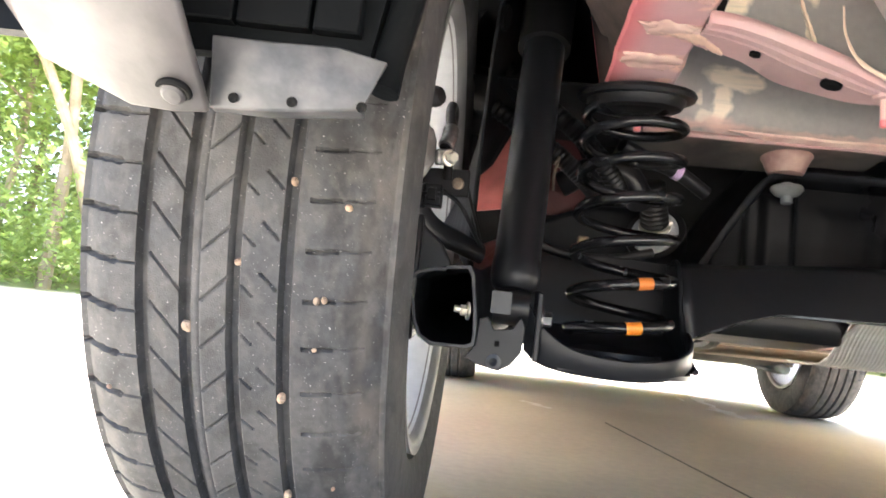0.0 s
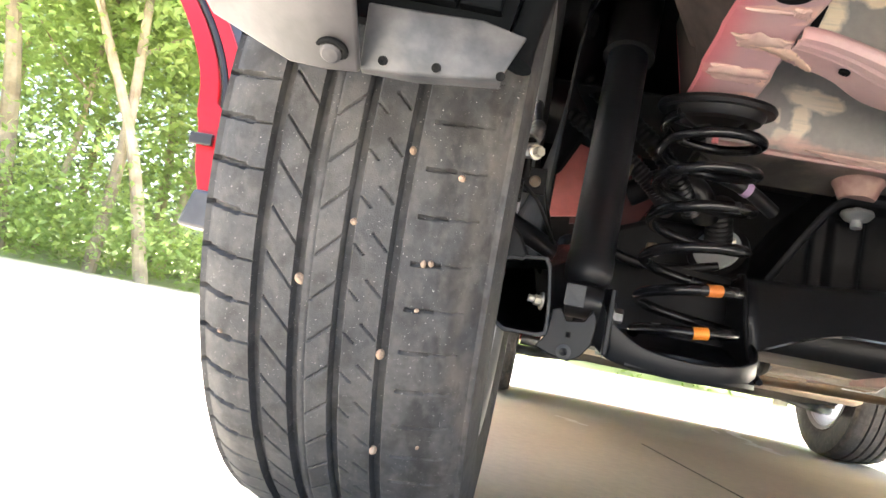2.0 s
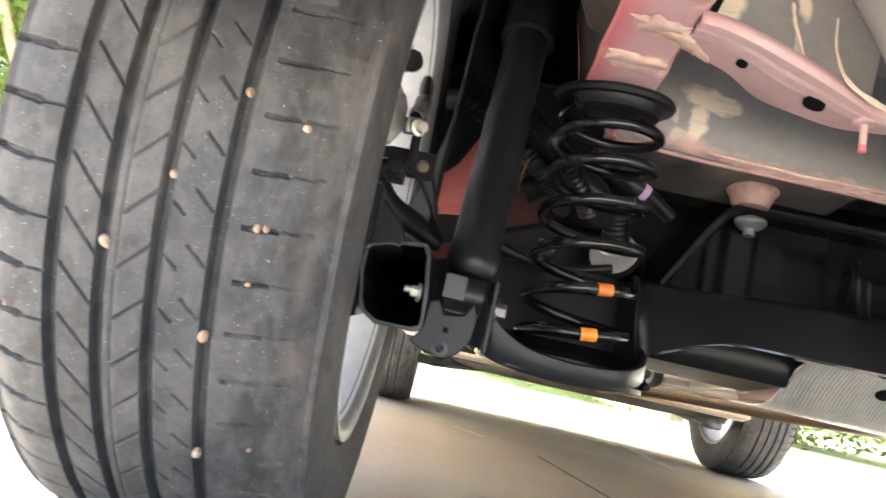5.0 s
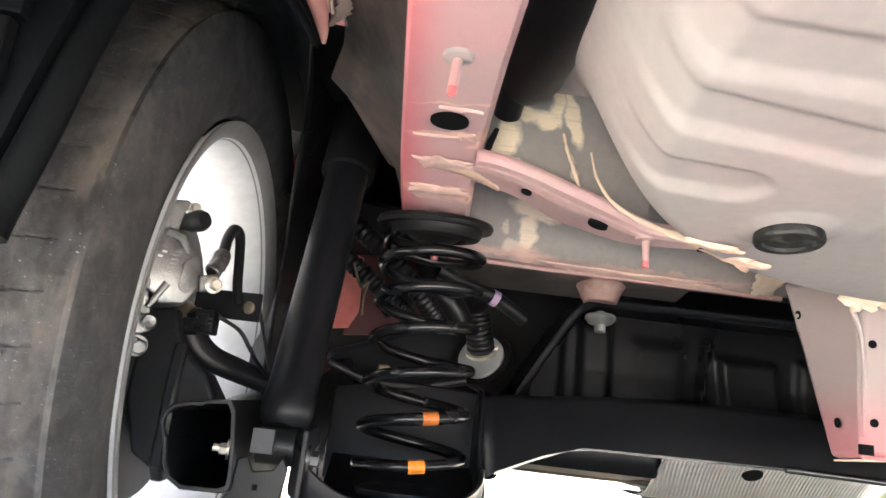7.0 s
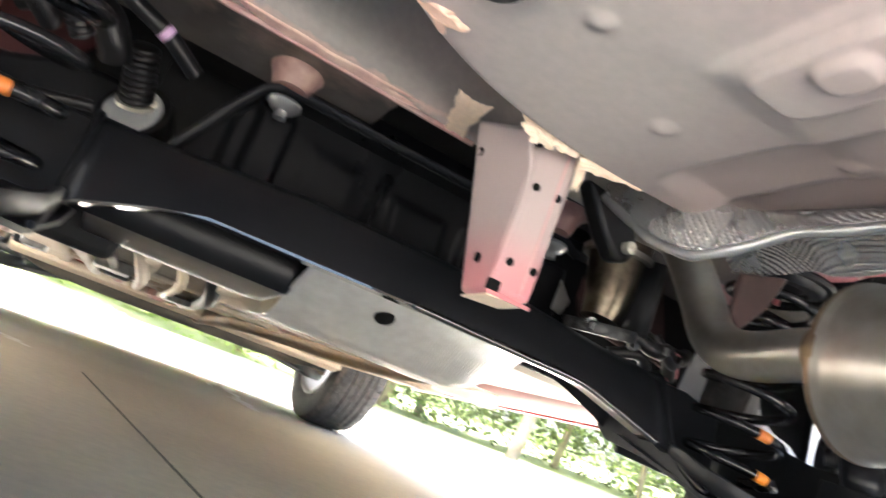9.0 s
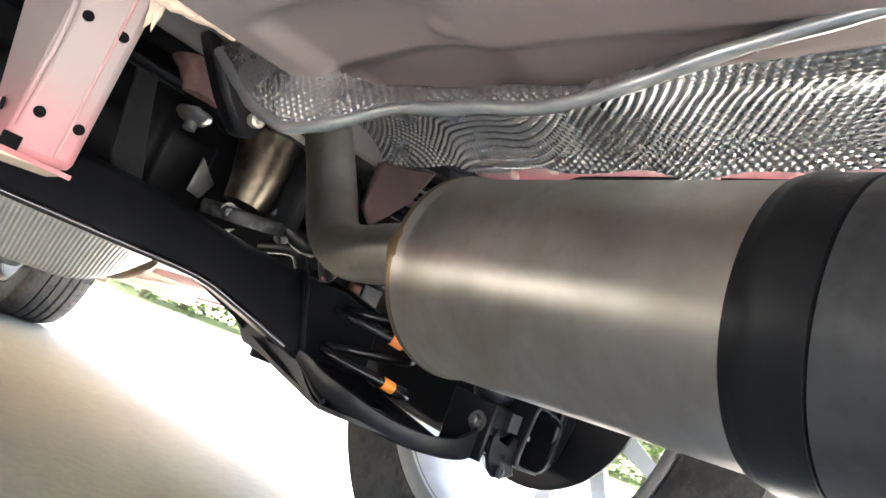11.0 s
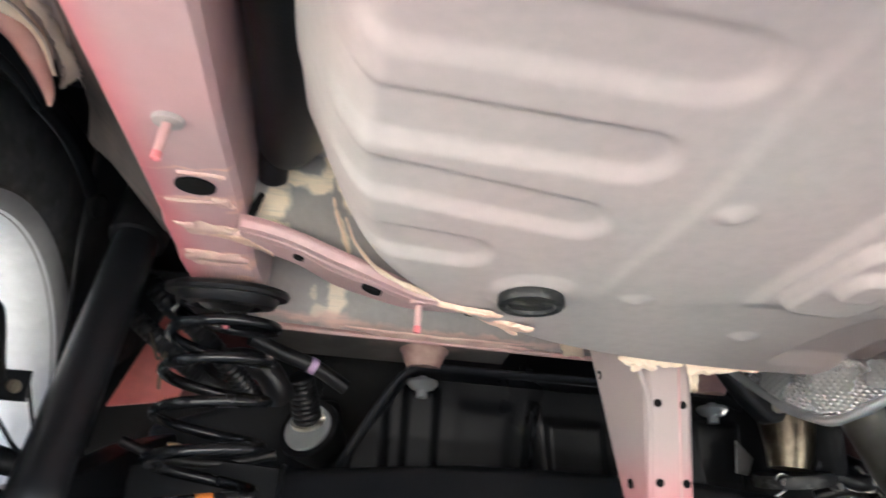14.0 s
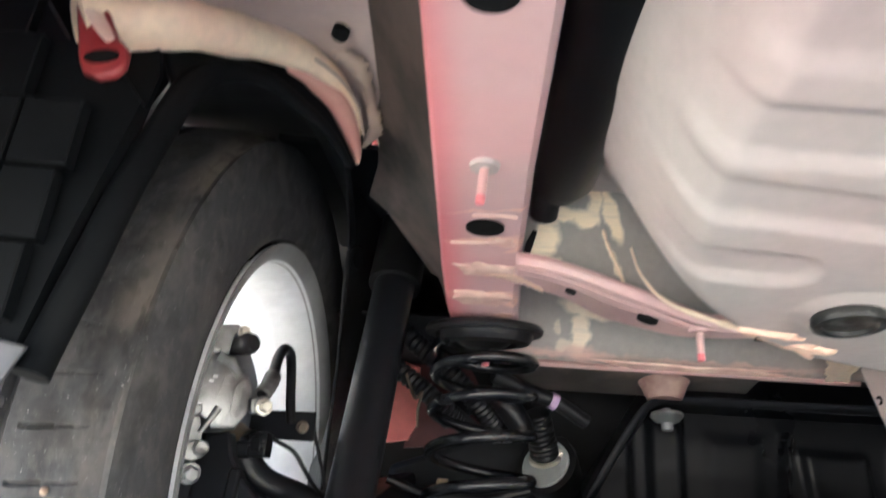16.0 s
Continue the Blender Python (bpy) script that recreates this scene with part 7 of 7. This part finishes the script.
for px, pr, y0, mat, lab in ((-0.33, 0.012, 0.62, PALEFLOOR, "pale brake pipe"), (-0.27, 0.009, 0.62, HOSE, "black fuel pipe"), (-0.21, 0.014, 0.70, PALEFLOOR, "pale fuel pipe"), (-0.14, 0.010, 0.66, TAN, "tan pipe"), (-0.07, 0.016, 0.75, HOSE, "black floor pipe")):
    part("floor_pipe", Build().tube(smooth_path([(px - 0.06, y0, 0.30), (px - 0.03, y0 + 0.12, 0.262), (px, 1.2, 0.252), (px + 0.02, 1.7, 0.25), (px + 0.05, 2.05, 0.262)], 6), pr, 10), mat, car, lab)
for py, pz, mat in ((1.05, 0.262, PALEFLOOR), (1.35, 0.258, TAN), (1.62, 0.258, PALEFLOOR)):
    part("floor_crossmember", Build().loft([[(x, py - 0.05, pz + 0.04), (x, py - 0.035, pz), (x, py + 0.035, pz), (x, py + 0.05, pz + 0.04)] for x in (-0.68, -0.3, 0.3, 0.68)]), mat, car, "pale pressed floor crossmember", bevel=0.004)
for px, w, y0, mat in ((-0.44, 0.022, 0.60, PALEFLOOR), (-0.37, 0.014, 0.64, TAN), (-0.24, 0.020, 0.60, PALEFLOOR), (-0.10, 0.024, 0.62, TAN), (0.02, 0.018, 0.66, PALEFLOOR), (0.14, 0.020, 0.70, STANDPINK)):
    part("floor_stiffener", Build().loft([[(px - w + 0.05 * (y - y0), y, z + 0.05), (px - w * 0.7 + 0.05 * (y - y0), y, z), (px + w * 0.7 + 0.05 * (y - y0), y, z), (px + w + 0.05 * (y - y0), y, z + 0.05)] for y, z in ((y0, 0.285), (y0 + 0.06, 0.268), (1.2, 0.262), (1.6, 0.262))]), mat, car, "pale pressed floor stiffener", bevel=0.003)
rng = random.Random(11)
for k in range(26):
    px, py, pz = rng.uniform(-0.52, -0.10), rng.uniform(0.95, 1.95), rng.uniform(0.232, 0.262)
    w, d, h = rng.uniform(0.012, 0.05), rng.uniform(0.02, 0.09), rng.uniform(0.010, 0.03)
    part("floor_fitting", Build().loft([[(px - w, py - d, pz + h), (px + w, py - d, pz + h), (px + w, py + d, pz + h), (px - w, py + d, pz + h)], [(px - w * 0.8, py - d * 0.9, pz), (px + w * 0.8, py - d * 0.9, pz), (px + w * 0.8, py + d * 0.9, pz), (px - w * 0.8, py + d * 0.9, pz)]]),
         (PALEFLOOR, HOSE, TAN, STANDPINK, CAST)[k % 5], car, ("pale", "black", "tan", "pinkish", "grey metal")[k % 5] + " fitting under the floor", bevel=0.003)
part("steering_rack", Build().tube([(-0.62, 2.25, 0.235), (-0.3, 2.22, 0.225), (0.3, 2.22, 0.225), (0.62, 2.25, 0.235)], 0.022, 14), CAST, car, "cast aluminium steering rack")
part("engine_pan", Build().box((-0.30, 2.25, 0.215), (0.34, 2.75, 0.5)), LINER, car, "dark engine and gearbox underside", bevel=0.03)
part("front_bumper", Build().loft([[(x, 2.90, 0.24), (x, 3.12 - 0.25 * x * x, 0.235), (x, 3.2 - 0.3 * x * x, 0.40), (x, 3.15 - 0.3 * x * x, 0.72), (x, 2.9, 0.80)] for x in np.linspace(-0.87, 0.87, 12)], closed=False), RED, car, "red front bumper", solid=0.006)
b = Build().loft([[(x, -0.97, 0.55), (x, -1.0, 0.95), (x, -0.75, 1.50), (x, 1.2, 1.50), (x, 2.0, 1.02), (x, 3.05, 0.82), (x, 3.12, 0.60)] for x in (-0.86, 0, 0.86)], closed=False)
part("roof_skin", b, RED, car, "red roof and bonnet", solid=0.01)

# open front door on the left
prof = [(-1.615, 0.46), (-1.645, 0.55), (-1.662, 0.66), (-1.675, 0.70), (-1.690, 0.80), (-1.73, 0.90), (-1.79, 1.00), (-1.87, 1.10), (-1.96, 1.18)]
outer = smooth_path([(x, 1.20, z) for x, z in prof], 5)
w = lambda p: 0.055 if p.z > 0.72 else 0.075
b = Build().loft([[p, p + Vector((0.0, 0.03, 0)), p + Vector((w(p), 0.10, -0.0)), p + Vector((w(p), 0.02, 0))] for p in outer])
door = part("front_door", b, RED, car, "open red front door, seen edge on", bevel=0.004)
part("door_seal", Build().tube([p + Vector((w(p) + 0.016, 0.035, 0)) for p in outer], 0.014, 10), HOSE, door, "black door seal")
b = Build().loft([[p + Vector((w(p) + 0.03, 0.02, 0)), p + Vector((w(p) + 0.075, 0.02, 0)), p + Vector((w(p) + 0.075, 0.10, 0)), p + Vector((w(p) + 0.03, 0.10, 0))] for p in outer])
part("door_inner", b, RED, door, "red inner door frame")
b = Build().loft([[p + Vector((w(p) + 0.075, 0.03, 0)), p + Vector((w(p) + 0.45, 0.15, 0)), p + Vector((w(p) + 0.45, 0.20, 0)), p + Vector((w(p) + 0.075, 0.10, 0))] for p in outer])
part("door_card", b, GREYPLASTIC, door, "grey door lining")
part("door_foot", Build().loft([[(-1.655, 1.19, 0.36), (-1.54, 1.19, 0.355), (-1.54, 1.30, 0.355), (-1.655, 1.30, 0.36)], [(-1.625, 1.19, 0.47), (-1.53, 1.19, 0.47), (-1.53, 1.30, 0.47), (-1.625, 1.30, 0.47)]]), GREYPLASTIC, door, "grey lower door trim", bevel=0.01)
part("door_latch", Build().box((-1.672, 1.185, 0.60), (-1.60, 1.20, 0.635)), HOSE, door, "dark latch plate", bevel=0.004)

# ==== pebbles stuck in the tread
PEBBLES = ((-0.7010, -0.338, 0.317, 0.0040), (-0.7314, -0.330, 0.267, 0.0040), (-0.7625, -0.318, 0.224, 0.0056), (-0.7025, -0.301, 0.186, 0.0050), (-0.6673, -0.337, 0.305, 0.0038), (-0.6827, -0.326, 0.248, 0.0036), (-0.6778, -0.326, 0.249, 0.0034), (-0.6825, -0.316, 0.218, 0.0024), (-0.7035, -0.252, 0.115, 0.0046), (-0.8175, -0.298, 0.179, 0.0026), (-0.6710, -0.261, 0.124, 0.0022))


def pebble(x, y, z, size, seed, sink=0.002):
    b = Build()
    size *= 0.75
    n, k = 9, 6
    rows = []
    for i in range(k + 1):
        th = math.pi * i / k
        rows.append([(size * math.sin(th) * math.cos(2 * math.pi * j / n), size * 0.8 * math.sin(th) * math.sin(2 * math.pi * j / n), size * 0.75 * math.cos(th)) for j in range(n)])
    b.loft(rows)
    b.v = [tuple(Vector(p) * (1 + 0.35 * noise.noise((p[0] * 150 + seed, p[1] * 150, p[2] * 150)))) for p in b.v]
    ob = part("pebble", b, PEBBLE, angle=30)
    a = math.atan2(z - AXLE_Z, -y)
    r = TYRE_R - sink
    ob.matrix_world = pose(x, -r * math.cos(a), AXLE_Z + r * math.sin(a), seed * 40, seed * 70, seed * 20)
    tagged(ob, "small pale pebble lodged in the tyre tread", "pebble", "pebbles in the tread")


for k, (x, y, z, size) in enumerate(PEBBLES):
    pebble(x, y, z, size, k + 1)

# ==== trees and verge beyond the yard
bank = Build()
rows = []
for k in range(61):
    a = radians(-95 + k * 190 / 60)
    row = []
    far = 1 + 0.75 * min(1.0, max(0.0, -math.sin(a) * 2.2))
    for r, h in ((11.5, 0.0), (12.3, 0.10), (14, 0.18), (18, 0.3), (30, 0.8), (60, 2.0)):
        r2 = r * far * (1 + 0.06 * noise.noise((math.cos(a) * 3, math.sin(a) * 3, 1)))
        row.append((-r2 * math.sin(a), 1.2 + r2 * math.cos(a), h + 0.08 * noise.noise((r2, a * 9, 2)) if h else -0.02))
    rows.append(row)
bank.loft(rows, closed=False)
tagged(part("verge", bank, GRASS), "sunlit grass bank along the yard's edge", "verge", kind="structure")


def leaf_cloud(name, n, spread, size, seed):
    rnd = random.Random(seed)
    verts, faces = [], []
    lumps = [(Vector((rnd.gauss(0, 1) * spread[0], rnd.gauss(0, 1) * spread[1], rnd.gauss(0, 1) * spread[2])), rnd.uniform(0.25, 0.6)) for _ in range(34)]
    for i in range(n):
        c, r = lumps[rnd.randrange(len(lumps))]
        p = c + Vector((rnd.gauss(0, r), rnd.gauss(0, r), rnd.gauss(0, r * 0.55)))
        e = Euler((rnd.uniform(-0.9, 0.9), rnd.uniform(-0.9, 0.9), rnd.uniform(0, 6.3))).to_matrix()
        s = size * rnd.uniform(0.6, 1.3)
        k = len(verts)
        for q in ((-0.5, 0, 0), (-0.1, 0.28, 0.05), (0.5, 0, -0.08), (-0.1, -0.28, 0.05)):
            verts.append(tuple(p + e @ (Vector(q) * s)))
        faces.append((k, k + 1, k + 2, k + 3))
    me = bpy.data.meshes.new(name)
    me.from_pydata(verts, [], faces)
    me.materials.append(LEAF)
    return me


CROWNS = [leaf_cloud("crown", 2700, (1.3, 1.3, 1.5), 0.19, k) for k in range(3)]
BUSHES = [leaf_cloud("foliage", 1300, (0.75, 0.75, 0.35), 0.13, 10 + k) for k in range(2)]


def tree(x, y, h, lean, r, k):
    base = Vector((x, y, 0.2))
    root = tagged(new("tree"), "tall pale-trunked tree with light green leaves", "tree", "trees at the yard's edge")
    root.location = base
    top = Vector((lean[0], lean[1], h))
    trunk = smooth_path([(0, 0, -0.3), top * 0.3 + Vector((0.08, 0.05, 0)), top * 0.65 + Vector((-0.1, 0.08, 0)), top], 5)
    b = Build().tube(trunk, [r * (1 - 0.65 * i / (len(trunk) - 1)) for i in range(len(trunk))], 10)
    for q in range(5):
        p = trunk[7 + q * 2 if 7 + q * 2 < len(trunk) else -1]
        a = k * 1.3 + q * 2.1
        e = p + Vector((math.cos(a) * h * 0.2, math.sin(a) * h * 0.2, h * 0.2))
        b.tube(smooth_path([p, (p + e) / 2 + Vector((0, 0, -0.1)), e], 4), [r * 0.35 * (1 - 0.08 * i) for i in range(9)], 7)
    part("trunk", b, BARK, root)
    for q in range(3):
        c = new("crown", CROWNS[(k + q) % 3])
        c.parent = root
        a = k * 2.2 + q * 2.4
        c.matrix_local = pose(top.x + 1.2 * math.cos(a), top.y + 1.2 * math.sin(a), h * (0.62 + 0.2 * q), 0, 0, k * 50 + q * 77) @ Matrix.Diagonal((0.9 + 0.12 * q, 0.9 + 0.12 * q, 0.85, 1))


UNDERGROWTH = [leaf_cloud("undergrowth", 1500, (0.9, 0.9, 0.7), 0.17, 20 + k) for k in range(2)]
for me in UNDERGROWTH:
    me.materials[0] = DEEPLEAF
rnd = random.Random(5)
spots = [(42.8, 13.3, 9, (-2.0, 0.0, 0), 0.17), (37.0, 12.7, 8, (-0.2, 0.1, 0), 0.12), (33.4, 12.1, 6.5, (-2.7, -0.2, 0), 0.12), (40.2, 15.0, 7, (0.5, 0.3, 0), 0.08), (31.5, 16.0, 7, (0.4, 0, 0), 0.10), (28.5, 15.5, 7, (0.3, 0, 0), 0.12)]
for k in range(34):
    spots.append((-92 + k * 5.4 + rnd.uniform(-1.5, 1.5), rnd.uniform(14.5, 24), rnd.uniform(6.5, 10), (rnd.uniform(-0.8, 0.8), rnd.uniform(-0.5, 0.5), 0), rnd.uniform(0.09, 0.16)))
for k, (az, dist, h, lean, r) in enumerate(spots):
    tree(-dist * math.sin(radians(az)), dist * math.cos(radians(az)), h, lean, r, k)
for k in range(44):
    az, dist = -95 + k * 4.4 + rnd.uniform(-1, 1), rnd.uniform(19, 25)
    b = new("shrub", UNDERGROWTH[k % 2])
    sc = rnd.uniform(1.3, 1.9)
    b.matrix_world = pose(-dist * math.sin(radians(az)), 1.2 + dist * math.cos(radians(az)), 1.3 + 0.5 * sc, 0, 0, k * 47) @ Matrix.Diagonal((sc, sc, sc, 1))
    tagged(b, "dense dark green shrub under the trees", "shrub", "undergrowth behind the bank")
for az, dist, sc in ((41.6, 13.0, 1.15), (39.4, 12.7, 0.95), (34.8, 13.6, 0.8), (31.5, 12.6, 0.7)):
    b = new("bush", BUSHES[0])
    b.matrix_world = pose(-dist * math.sin(radians(az)), dist * math.cos(radians(az)), 0.35 + 0.55 * sc, 0, 0, az * 31) @ Matrix.Diagonal((sc, sc, sc, 1))
    tagged(b, "leafy light green bush on the grass bank", "bush", "bushes on the bank")
for k in range(52):
    az, dist = -95 + k * 3.7 + rnd.uniform(-1, 1), rnd.uniform(12.4, 17)
    dist *= 1 + 0.75 * min(1.0, max(0.0, -math.sin(radians(az)) * 2.2))
    b = new("bush", BUSHES[k % 2])
    sc = rnd.uniform(0.6, 1.25)
    b.matrix_world = pose(-dist * math.sin(radians(az)), 1.2 + dist * math.cos(radians(az)), 0.45 + 0.3 * sc, 0, 0, k * 61) @ Matrix.Diagonal((sc, sc, sc, 1))
    tagged(b, "leafy light green bush on the grass bank", "bush", "bushes on the bank")
